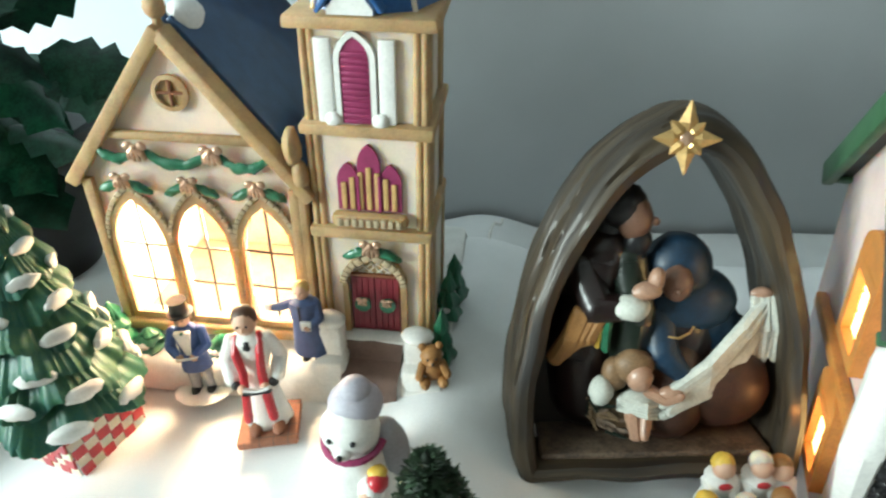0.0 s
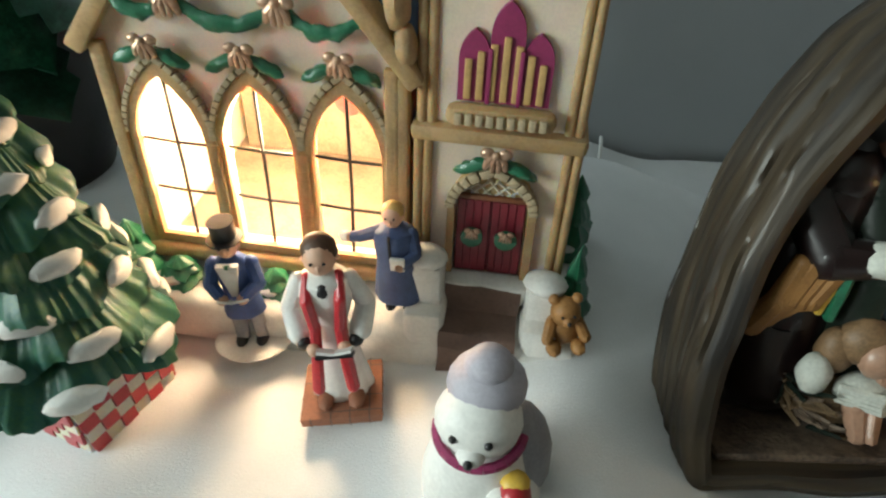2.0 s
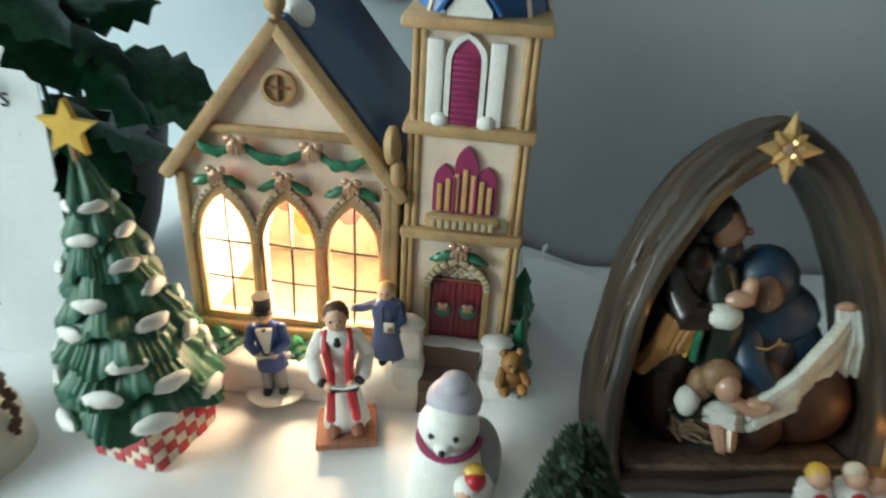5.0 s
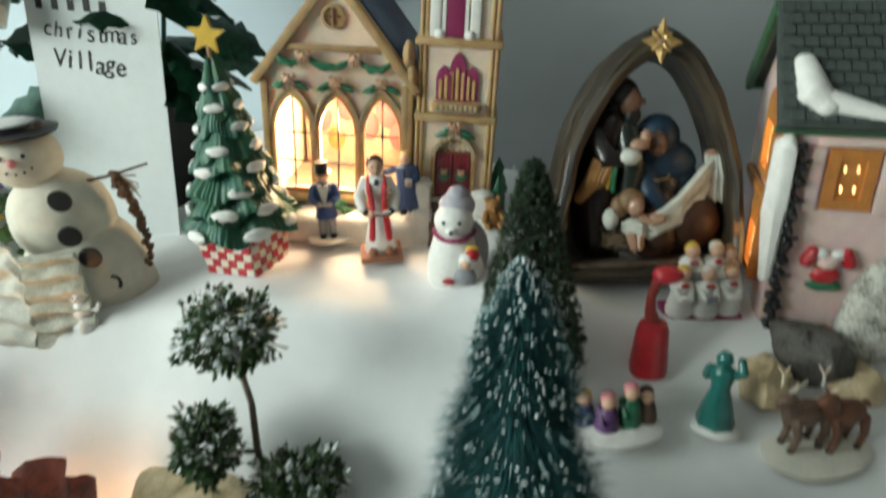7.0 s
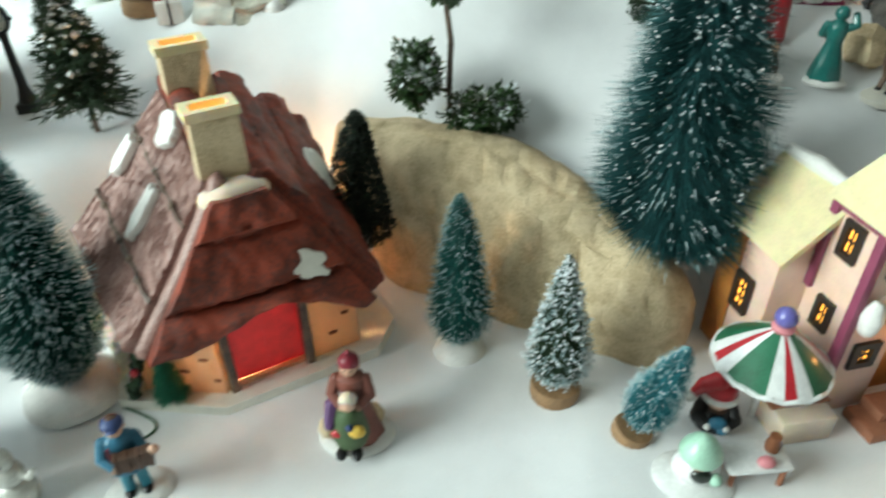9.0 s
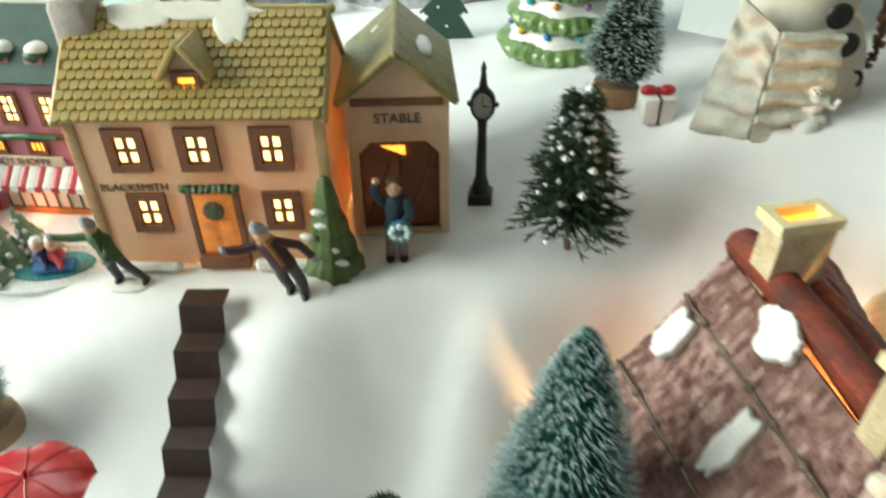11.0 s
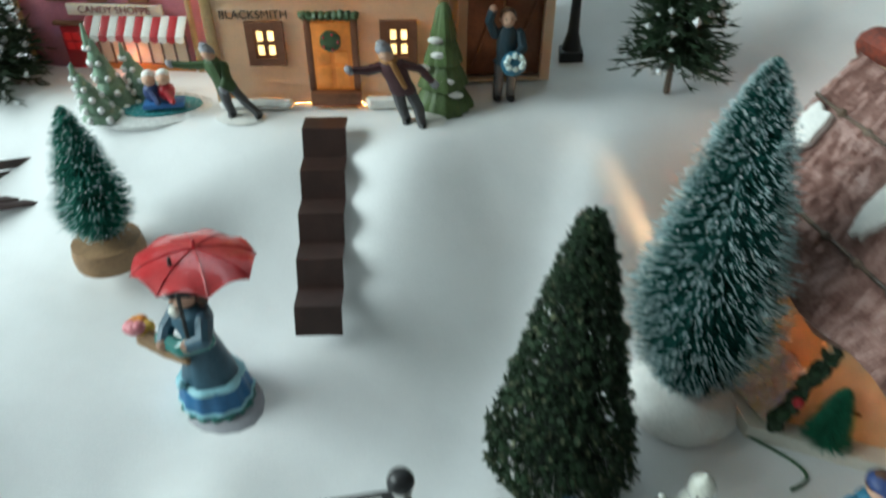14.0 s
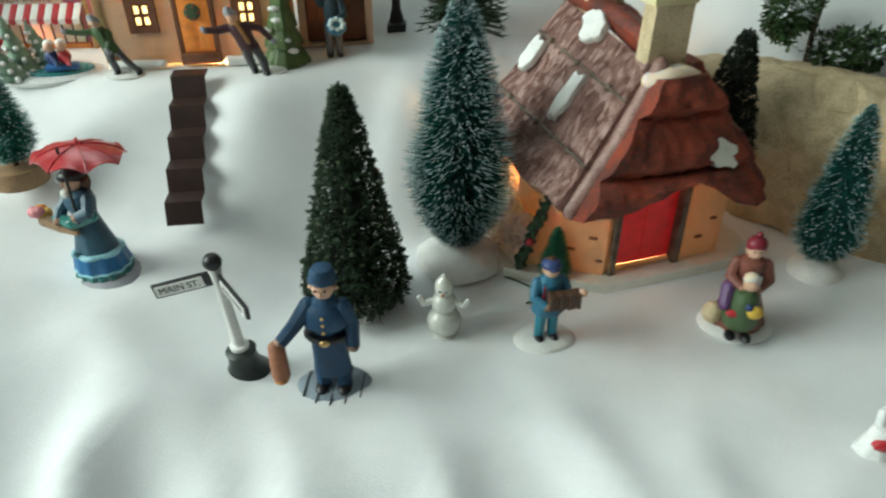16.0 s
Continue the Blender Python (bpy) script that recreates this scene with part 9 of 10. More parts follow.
    part("porch_roof", Shape(VILLAWALL).ball((0.024, -0.003, 0.088), 0.012, 14, (1.1, 0.7, 0.95)), v, "rounded pink porch roof")
    gar = Shape(NEEDLE_GREEN)
    rnd = random.Random(8)
    for k in range(90):
        gar.ball((0.036 + 0.0007 * k, -0.012 + rnd.uniform(-1, 1) * 0.003, 0.066 - 0.006 * math.sin(k / 90 * 3.1) + rnd.uniform(-1, 1) * 0.004), 0.003 * rnd.uniform(0.6, 1.2), 6)
    part("garland", gar.rough(0.002, 0.005), v, "green porch garland")
    part("red_bow", Shape(RED).ball((0.052, -0.018, 0.056), 0.008, 10, (1.3, 0.6, 0.7)).ball((0.068, -0.018, 0.054), 0.007, 10, (1.2, 0.6, 0.7)), v, "red garland bow")
    part("step", Shape(BRICK).box((0.02, -0.030, 0), (0.11, -0.0045, 0.008), 0.001), v, "brick step")
    part("step", Shape(BRICK).box((0.03, -0.022, 0.0082), (0.11, -0.0045, 0.016), 0.001), v, "brick step")
    # two glow lights added outdoors around the villa, with no fixtures
    lum = bulb("villa_side_glow", (0, 0, 0), 0.03, (1.0, 0.42, 0.1), 0.004)
    lum.matrix_world = v.matrix_basis @ Matrix.Translation((-0.045, 0.085, 0.035))
    front = bulb("villa_porch_glow", (0, 0, 0), 0.045, (1.0, 0.45, 0.12), 0.004)
    front.matrix_world = v.matrix_basis @ Matrix.Translation((0.062, -0.014, 0.075))


villa()


def sunshade():
    u = thing("striped_sunshade", "striped green, red and white sunshade over a snack stand", "sunshade", on_snow(0.1668, -0.0190, 10))
    top, rim, R = 0.0785, 0.053, 0.0335
    n = 12
    mats = (HOLLY, CERAMIC, RED, CERAMIC)
    spans = (0.34, 0.14, 0.10, 0.14)
    a = 0.2
    for seg in range(4):
        for m, w in zip(mats, spans):
            ang = w / sum(spans) * math.pi / 2
            s = Shape(m)
            slices = 4
            rings = []
            for j in range(6):
                t = j / 5
                r, z = R * t, top - (top - rim) * (t ** 1.35)
                rings.append([s.bm.verts.new((max(r, 0.001) * math.cos(a + ang * i / slices), max(r, 0.001) * math.sin(a + ang * i / slices), z)) for i in range(slices + 1)])
            for lo, hi in zip(rings, rings[1:]):
                for i in range(slices):
                    s.bm.faces.new((lo[i], hi[i], hi[i + 1], lo[i + 1]))
            bmesh.ops.recalc_face_normals(s.bm, faces=s.bm.faces[:])
            bmesh.ops.solidify(s.bm, geom=s.bm.faces[:], thickness=0.0016)
            part("panel", s, u, "glazed sunshade panel")
            a += ang
    part("fringe", Shape(CERAMIC).tube([(R * math.cos(k * 0.2094), R * math.sin(k * 0.2094), rim - 0.0006 - 0.0014 * (k % 2)) for k in range(30)], 0.0017, 6, True), u, "white scalloped rim")
    part("ball", Shape(paint("violet_ball", (0.14, 0.13, 0.42), 0.3, 60, 0.1, coat=0.5)).ball((0, 0, top + 0.0075), 0.0066, 16), u, "violet ball on top")
    part("ball_collar", Shape(PINK).lathe([(0.0062, 0), (0.0068, 0.002), (0.005, 0.004)], 16, (0, 0, top - 0.0015)), u)
    part("pole", Shape(CERAMIC).cone((0, 0, 0), (0, 0, top), 0.0022, 0.0018), u, "white pole")
    part("counter", Shape(CREAM).box((0.004, -0.024, 0), (0.040, 0.004, 0.020), 0.0015), u, "cream snack counter")
    part("counter_top", Shape(BRICK).box((0.002, -0.012, 0.0202), (0.042, 0.008, 0.0225), 0.0006), u, "brick-red counter top")
    part("bun", Shape(TEDDY).ball((0.018, -0.006, 0.025), 0.0055, 10, (1.5, 0.8, 0.6)).ball((0.030, -0.004, 0.025), 0.005, 10, (1.3, 0.8, 0.6)), u, "brown buns on the counter")


sunshade()


def seller():
    s = Shape(BLACK)
    s.lathe([(0.0125, -0.002), (0.0130, 0.002), (0.0115, 0.012), (0.0080, 0.0185), (0.003, 0.020)], 24, wave=lambda a, z: 1 + 0.05 * math.cos(6 * a))
    for k in (-1, 1):
        s.use(BLACK).limb([(k * 0.009, -0.001, 0.017), (k * 0.0120, -0.007, 0.011), (k * 0.006, -0.0125, 0.0095)], [0.0038, 0.0036, 0.0030], 9)
        s.use(WHITE).ball((k * 0.0055, -0.0135, 0.0095), 0.0027, 9)
    s.use(TEALBLUE).ball((0.0005, -0.0125, 0.012), 0.0048, 12, (1.2, 0.7, 1.0)).ball((0.004, -0.0130, 0.0075), 0.0036, 10)
    s.use(SKIN).ball((0, -0.003, 0.0225), 0.0072, 14, (1, 0.95, 0.9)).ball((0, -0.0098, 0.0215), 0.0012, 7)
    s.use(HAIR).ball((0, -0.0065, 0.0185), 0.0052, 12, (1.1, 0.7, 0.7))
    s.use(RED).ball((0, 0.0, 0.0295), 0.0104, 18, (1.0, 0.95, 0.72)).limb([(-0.002, 0.0, 0.0345), (-0.0100, -0.002, 0.0330), (-0.0150, -0.003, 0.0265)], [0.0070, 0.0052, 0.0030], 10)
    s.use(WHITE).tube([(0.0098 * math.cos(k * 0.3927), 0.0093 * math.sin(k * 0.3927) - 0.0005, 0.0258) for k in range(16)], 0.0022, 8, True).ball((-0.0168, -0.0035, 0.0235), 0.0042, 12)
    solid("figurine", s.rough(0.0003, 0.004), "chubby seller figurine in red Santa hat under the sunshade", "figurine", on_snow(0.1405, -0.0225, -12))


seller()


def mint_child():
    mint = paint("mint_hat", (0.40, 0.66, 0.51), 0.4, 60, 0.08, coat=0.4)
    s = Shape(CERAMIC)
    s.lathe([(0.021, -0.002), (0.022, 0.001), (0.017, 0.004)], 22, scale=(1.1, 0.9))
    s.ball((0, 0, 0.011), 0.0130, 18, (1.05, 0.9, 0.85))
    s.use(DARKGREEN).ball((0.001, -0.0085, 0.0135), 0.0062, 12, (1.1, 0.7, 0.9))
    s.use(SKIN).ball((0, -0.004, 0.0215), 0.0068, 14)
    s.use(mint).lathe([(0.0118, 0.0), (0.0124, 0.0022), (0.0112, 0.0055), (0.0080, 0.0105), (0.0040, 0.0145), (0.0010, 0.0160)], 22, (0, -0.001, 0.0225))
    s.ball((0.0095, -0.0095, 0.0125), 0.0040, 10)
    solid("figurine", s.rough(0.0003, 0.004), "chubby child figurine in mint hat and white coat", "figurine", on_snow(0.1165, -0.0655, -10))


mint_child()


def snack_table():
    t = thing("snack_table", "white snow-covered snack table with pink treats", "table", on_snow(0.1490, -0.0640, 5))
    part("tabletop", Shape(CERAMIC).box((-0.018, -0.010, 0.014), (0.020, 0.012, 0.0185), 0.002), t, "white tabletop")
    for x in (-0.014, 0.016):
        for y in (-0.007, 0.009):
            part("leg", Shape(BRICK).cone((x, y, 0), (x, y, 0.014), 0.0018, 0.0018), t)
    part("treat", Shape(PINK).ball((0.004, -0.006, 0.0205), 0.0042, 10, (1.3, 1, 0.7)), t, "pink treat")
    part("jug", Shape(SIENNA).lathe([(0.004, 0.0185), (0.0045, 0.023), (0.003, 0.028), (0.0035, 0.030)], 12, (0.012, 0.004, 0)), t, "brown jug")


snack_table()


# ---- the snowy topiary ----
def topiary():
    t = thing("snowy_topiary", "three-ball dark green topiary dusted with snow", "tree", pose(-0.026, 0.188, 0.2495))
    part("trunk", Shape(WOODBARK).limb([(0, 0, -0.004), (-0.002, 0.0, 0.04), (0.0, 0.0, 0.075), (-0.004, 0, 0.11)], [0.0026, 0.0024, 0.0022, 0.0018], 8).rough(0.0006, 0.005), t, "thin dark trunk")
    part("branch", Shape(WOODBARK).limb([(-0.001, 0, 0.036), (-0.012, -0.004, 0.040), (-0.024, -0.014, 0.050)], [0.0018, 0.0016, 0.0012], 7), t, "thin dark branch")
    part("branch", Shape(WOODBARK).limb([(0, 0, 0.010), (0.012, -0.004, 0.016), (0.022, -0.012, 0.022)], [0.0018, 0.0016, 0.0012], 7), t, "thin dark branch")
    rnd = random.Random(21)
    for c, r, sc in (((-0.005, 0, 0.128), 0.0262, (1, 1, 0.85)), ((-0.027, -0.016, 0.057), 0.0195, (0.85, 1, 1.2)), ((0.026, -0.014, 0.026), 0.0195, (1.35, 1, 0.7))):
        rows, spots = [], []
        c = Vector(c)
        for _ in range(1500):
            d = Vector((rnd.gauss(0, 1), rnd.gauss(0, 1), rnd.gauss(0, 1))).normalized()
            lump = 1 + 0.60 * noise.noise(d * 2.2 + c * 40)
            e = Vector((d.x * sc[0], d.y * sc[1], d.z * sc[2])) * r * lump
            at = c + e * rnd.uniform(0.74, 0.98)
            way = (d + Vector((rnd.gauss(0, 0.7), rnd.gauss(0, 0.7), rnd.gauss(0, 0.7)))).normalized()
            snowy = d.z > -0.3 and rnd.random() < 0.10 + 0.75 * max(0.0, noise.noise(d * 2.4 + c * 55) + 0.1)
            (spots if snowy else rows).append((at, at + way * rnd.uniform(0.0045, 0.0080), rnd.uniform(0.0014, 0.0024)))
        tagged(part("foliage_ball", lean_leaves("foliage_ball", rows, TOPLEAF), t, "ball of dark green leaves"), kind="stuff")
        tagged(part("snow_dust", lean_leaves("snow_dust", spots, FROST), t, "white snow on the leaves"), kind="stuff")


topiary()

# ---- the candy shop ----
def candy_shop():
    h = thing("candy_shop", "lit pink candy shop with green roof and striped awning", "house", pose(-0.752, 0.098, 0.2505, 0, 0, 14))
    W, D, E, R = 0.108, 0.075, 0.105, 0.146
    part("body", Shape(CANDYWALL).box((-0.02, 0, -0.006), (W, D, E), 0.001), h, "plum-pink brick walls")
    part("floor_band", Shape(SIENNA).box((-0.021, -0.003, 0.064), (W + 0.001, -0.0002, 0.068), 0.0006), h, "brown band with garland")
    swag(h, [(-0.01 + 0.02 * k, -0.004, 0.067 - 0.0015 * (k % 2)) for k in range(6)], 0.0018)
    slope = Shape(paint("teal_slate", (0.016, 0.065, 0.05), 0.6, 70, 0.15, 0.4))
    slab_quad(slope, (-0.026, -0.006, E), (W + 0.005, -0.006, E), (W - 0.001, 0.030, R), (-0.02, 0.030, R), 0.003, 24, 10, lambda u, v: 0.001 * (1 - (v * 7 % 1)))
    slab_quad(slope, (W + 0.005, D + 0.006, E), (-0.026, D + 0.006, E), (-0.02, 0.045, R), (W - 0.001, 0.045, R), 0.003, 24, 10, lambda u, v: 0.001 * (1 - (v * 7 % 1)))
    part("roof", slope, h, "dark green slate roof")
    part("roof_flat", Shape(WHITE).box((-0.021, 0.029, R - 0.001), (W, 0.046, R + 0.004), 0.0015), h, "snowy roof top")
    for x in (0.018, 0.042, 0.066, 0.09):
        d = part("dormer", Shape(CANDYWALL).box((x - 0.0065, 0.0, E + 0.004), (x + 0.0065, 0.020, E + 0.016), 0.001), h, "small plum dormer")
        part("dormer_cap", Shape(GREENROOF).ball((x, 0.008, E + 0.017), 0.0085, 12, (1, 1.3, 0.7)), d, "green rounded dormer roof")
        part("dormer_snow", Shape(WHITE).ball((x + 0.001, 0.008, E + 0.0205), 0.0078, 12, (1, 1.2, 0.55)), d, "white snow cap")
    for x in (0.006, 0.034, 0.062, 0.09):
        lit_window(h, x, -0.0004, 0.074, 0.0155, 0.024, SIENNA, WARM_PANE, 2, 3, bar=0.17, gap=0.12)
    for x in (0.012, 0.042, 0.072):
        lit_window(h, x, -0.0004, 0.052, 0.014, 0.011, SIENNA, AMBER_PANE, 3, 1, bar=0.12, gap=0.1)
    board = part("sign_board", Shape(CREAM).box((0.018, -0.0032, 0.0425), (0.088, -0.0004, 0.0505), 0.0006), h, "cream sign board")
    letters("CANDY SHOPPE", 0.0072, MAROON, board, pose(0.053, -0.0036, 0.0464, 90, 0, 0), "dark red painted lettering")
    n = 12
    for k in range(n):
        x0 = 0.030 + k * 0.0062
        s = Shape(RED if k % 2 == 0 else WHITE)
        slab_quad(s, (x0, -0.014, 0.031), (x0 + 0.006, -0.014, 0.031), (x0 + 0.006, -0.001, 0.042), (x0, -0.001, 0.042), 0.001, 2, 4, lambda u, v: 0.0006 * math.sin(math.pi * u))
        part("awning_stripe", s, h)
        part("awning_flap", Shape(RED if k % 2 == 0 else WHITE).prism([(x0, 0.0315), (x0 + 0.006, 0.0315), (x0 + 0.006, 0.0285), (x0 + 0.003, 0.0270), (x0, 0.0285)], -0.0146, -0.0136), h, smooth=False)
    part("shop_window", Shape(CREAM).box((0.034, -0.0016, 0.008), (0.100, -0.0004, 0.03), 0.0004), h, "pale curtained shop window")
    for k in range(8):
        part("window_bar", Shape(BROWN).box((0.0337 + 0.0094 * k, -0.0028, 0.006), (0.0349 + 0.0094 * k, -0.0017, 0.032)), h)
    part("shop_front", Shape(ORANGE).box((0.032, -0.003, 0.0), (0.103, -0.0004, 0.0075), 0.0006), h, "orange shop front")
    d = part("door", Shape(RED).box((0.008, -0.0024, 0.0), (0.024, -0.0004, 0.034), 0.0006), h, "red shop door with lit panes")
    for i in range(2):
        for j in range(2):
            part("pane", Shape(RED_PANE).box((0.0105 + i * 0.006, -0.0032, 0.017 + j * 0.007), (0.0155 + i * 0.006, -0.0025, 0.0225 + j * 0.007)), d)
    part("door_hood", Shape(SIENNA).box((0.005, -0.005, 0.035), (0.027, -0.0004, 0.038), 0.0008), h)
    part("door_mat", Shape(GREENROOF).box((0.004, -0.016, -0.004), (0.028, -0.003, 0.0005), 0.0008), h, "dark green door mat")
    for k in (-0.019, W - 0.001):
        part("corner_post", Shape(TAN).cone((k, -0.0015, 0), (k, -0.0015, E), 0.0022, 0.002), h, "tan corner post")
    lum = bulb("candy_glow", (0, 0, 0), 0.012, (1.0, 0.35, 0.2), 0.004)
    lum.matrix_world = h.matrix_basis @ Matrix.Translation((0.06, -0.012, 0.014))


candy_shop()


# ---- the skating rink ----
def rink():
    r = thing("skating_rink", "white porcelain winter carnival rink with lit ice", "ice rink", pose(-0.995, 0.705, 0.2500))
    stone = paint("grey_fieldstone", (0.46, 0.46, 0.50), 0.5, 60, 0.15)
    for cx, cy, rad, hh, a0, a1 in ((0.0, 0.0, 0.252, 0.066, 170, 345), (0.360, 0.080, 0.160, 0.066, 215, 360)):
        n = 48
        s, band = Shape(CERAMIC), Shape(stone)
        for sh, dr, z0, z1 in ((s, 0.0, 0.0, hh), (band, 0.0012, 0.018, 0.042)):
            rings = []
            for i in range(n + 1):
                a = radians(a0 + (a1 - a0) * i / n)
                ro, ri = rad + dr, rad - 0.018
                wob = 0.003 * noise.noise(Vector((i * 0.6, cx * 9, z1 * 50))) if dr else 0
                ring = [(ro * 1.005, z0 + wob), (ro, (z0 + z1) / 2), (ro * 0.985, z1 + wob), (ri, z1 + wob), (ri, z0)] if not dr else [(ro * 1.003, z0 + wob), (ro * 1.0, z1 + wob * 1.5), (ro - 0.004, z1 + wob * 1.5), (ro - 0.004, z0 + wob)]
                rings.append([sh.bm.verts.new((cx + q * math.cos(a), cy + q * math.sin(a), z)) for q, z in ring])
            for a, b in zip(rings, rings[1:]):
                for i in range(len(a)):
                    sh.bm.faces.new((a[i], b[i], b[(i + 1) % len(a)], a[(i + 1) % len(a)]))
            for ring in (rings[0], rings[-1]):
                sh.bm.faces.new(ring)
            bmesh.ops.recalc_face_normals(sh.bm, faces=sh.bm.faces[:])
        wall = part("rink_wall", s, r, "curved white porcelain wall")
        part("stone_band", band, wall, "grey stone band on the wall")
        for k in range(10):
            a = radians(a0 + (a1 - a0) * (k + 0.6) / 10.5)
            part("stone", Shape(GREYPAINT).ball((cx + (rad + 0.0015) * math.cos(a), cy + (rad + 0.0015) * math.sin(a), 0.030 + 0.008 * math.sin(k * 2.1)), 0.0056, 8, (1, 1, 0.8)), wall)
    ice = paint("lit_green_ice", (0.35, 0.75, 0.62), 0.15, 40, 0.06, 0.05, coat=0.5)
    for mat, rad, cx, cy, lab in ((ice, 0.236, 0.0, 0.0, "green-lit ice sheet"), (CERAMIC, 0.145, 0.360, 0.080, "white rink floor")):
        sheet = Shape(mat).lathe([(rad, 0.040), (rad, 0.046)], 48, (cx, cy, 0))
        for v in sheet.bm.verts:
            v.co.y = min(v.co.y, 0.086)
        part("ice", sheet, r, lab)
    a = radians(292)
    sign = part("sign", Shape(BLACK).prism([(-0.043, -0.013), (0.043, -0.013), (0.046, 0.004), (0.024, 0.011), (0.012, 0.018), (-0.012, 0.018), (-0.024, 0.011), (-0.046, 0.004)], -0.003, 0.0), r, "pale green sign board", smooth=False)
    sign.matrix_local = pose(0.255 * math.cos(a) * 1.012, 0.255 * math.sin(a) * 1.012, 0.036, 0, 0, 292 + 90) @ Matrix.Scale(1.38, 4)
    part("sign_face", Shape(ICE).prism([(-0.040, -0.0108), (0.040, -0.0108), (0.043, 0.003), (0.023, 0.0092), (0.011, 0.016), (-0.011, 0.016), (-0.023, 0.0092), (-0.043, 0.003)], -0.0042, -0.0031), sign, "pale green sign face", smooth=False)
    letters("Winter Carnival", 0.0125, HOLLY, sign, pose(0, -0.0046, 0.0, 90, 0, 0), "dark green sign lettering")
    for k in (-1, 1):
        part("sign_knob", Shape(GOLD).ball((k * 0.046, -0.003, 0.0085), 0.0028, 8), sign)
    lum = bulb("rink_green_lamp", (0, 0, 0), 0.28, (0.10, 1.0, 0.55), 0.01)
    lum.matrix_world = r.matrix_basis @ Matrix.Translation((0.03, -0.08, 0.115))


rink()
figurine("gentleman figurine in blue coat at the rink wall", pose(-0.722, 0.597, 0.2515, 0, 0, 15), 0.082, paint("slate_coat", (0.10, 0.15, 0.20), 0.5, 70, 0.12), BLACK, BLACK, GREYPAINT, BLACK, "cap", arms=READ, hem=0.2, extra=lambda s, f: s.use(WHITE).ball((-0.05, -0.16, f(0.55)), 0.08, 8), group="figures at the rink")
figurine("bearded gentleman figurine in green coat and top hat", pose(-1.062, 0.434, 0.2515, 0, 0, 25), 0.082, OLIVE, BROWN, BROWN, GREYPAINT, BLACK, "top", arms=READ, hem=0.15, extra=lambda s, f: s.use(WHITE).ball((0, -0.08, f(0.83)), 0.07, 8), group="figures at the rink")
figurine("lady figurine in orange coat and brown hat", pose(-1.030, 0.440, 0.2515, 0, 0, 20), 0.086, ORANGE, BROWN, BROWN, HAIR, BROWN, "top", gown=True, arms=HANG, group="figures at the rink")
figurine("small boy figurine in blue coat between the couple", pose(-1.034, 0.412, 0.2515, 0, 0, 20), 0.05, TEALBLUE, BROWN, BLACK, HAIR, BLACK, "cap", arms=HANG, group="figures at the rink")


def heart_tree():
    t = thing("wooden_tree_cutout", "green wooden tree cut-out with a red heart", "ornament", pose(-0.522, 0.515, 0.271, 0, 5, 18) @ Matrix.Scale(1.1, 4))
    pts = [(0.0, 0.072), (0.016, 0.052), (0.010, 0.050), (0.024, 0.032), (0.015, 0.030), (0.032, 0.008), (-0.030, 0.000), (-0.014, 0.026), (-0.024, 0.028), (-0.008, 0.048), (-0.015, 0.050)]
    part("cutout", Shape(paint("wood_green", (0.02, 0.07, 0.05), 0.5, 60, 0.12)).prism(pts, -0.004, 0.004), t, "dark green wooden tree", smooth=False)
    heart = [(0.0, 0.060), (0.011, 0.074), (0.0105, 0.082), (0.005, 0.085), (0.0, 0.080), (-0.005, 0.085), (-0.0105, 0.082), (-0.011, 0.074)]
    part("heart", Shape(RED).prism(heart, -0.0065, -0.0042), t, "red wooden heart", smooth=False)
    for x, z in ((-0.012, 0.0485), (0.013, 0.0505), (0.020, 0.032), (-0.020, 0.0285), (0.004, 0.018), (-0.006, 0.036)):
        part("bead", Shape(WHITE).ball((x, -0.005, z), 0.0014, 7), t, "white painted dot")
    part("tail", Shape(CREAM).box((-0.024, -0.0035, -0.006), (0.030, 0.0035, 0.001), 0.001), t, "cream back board")


heart_tree()


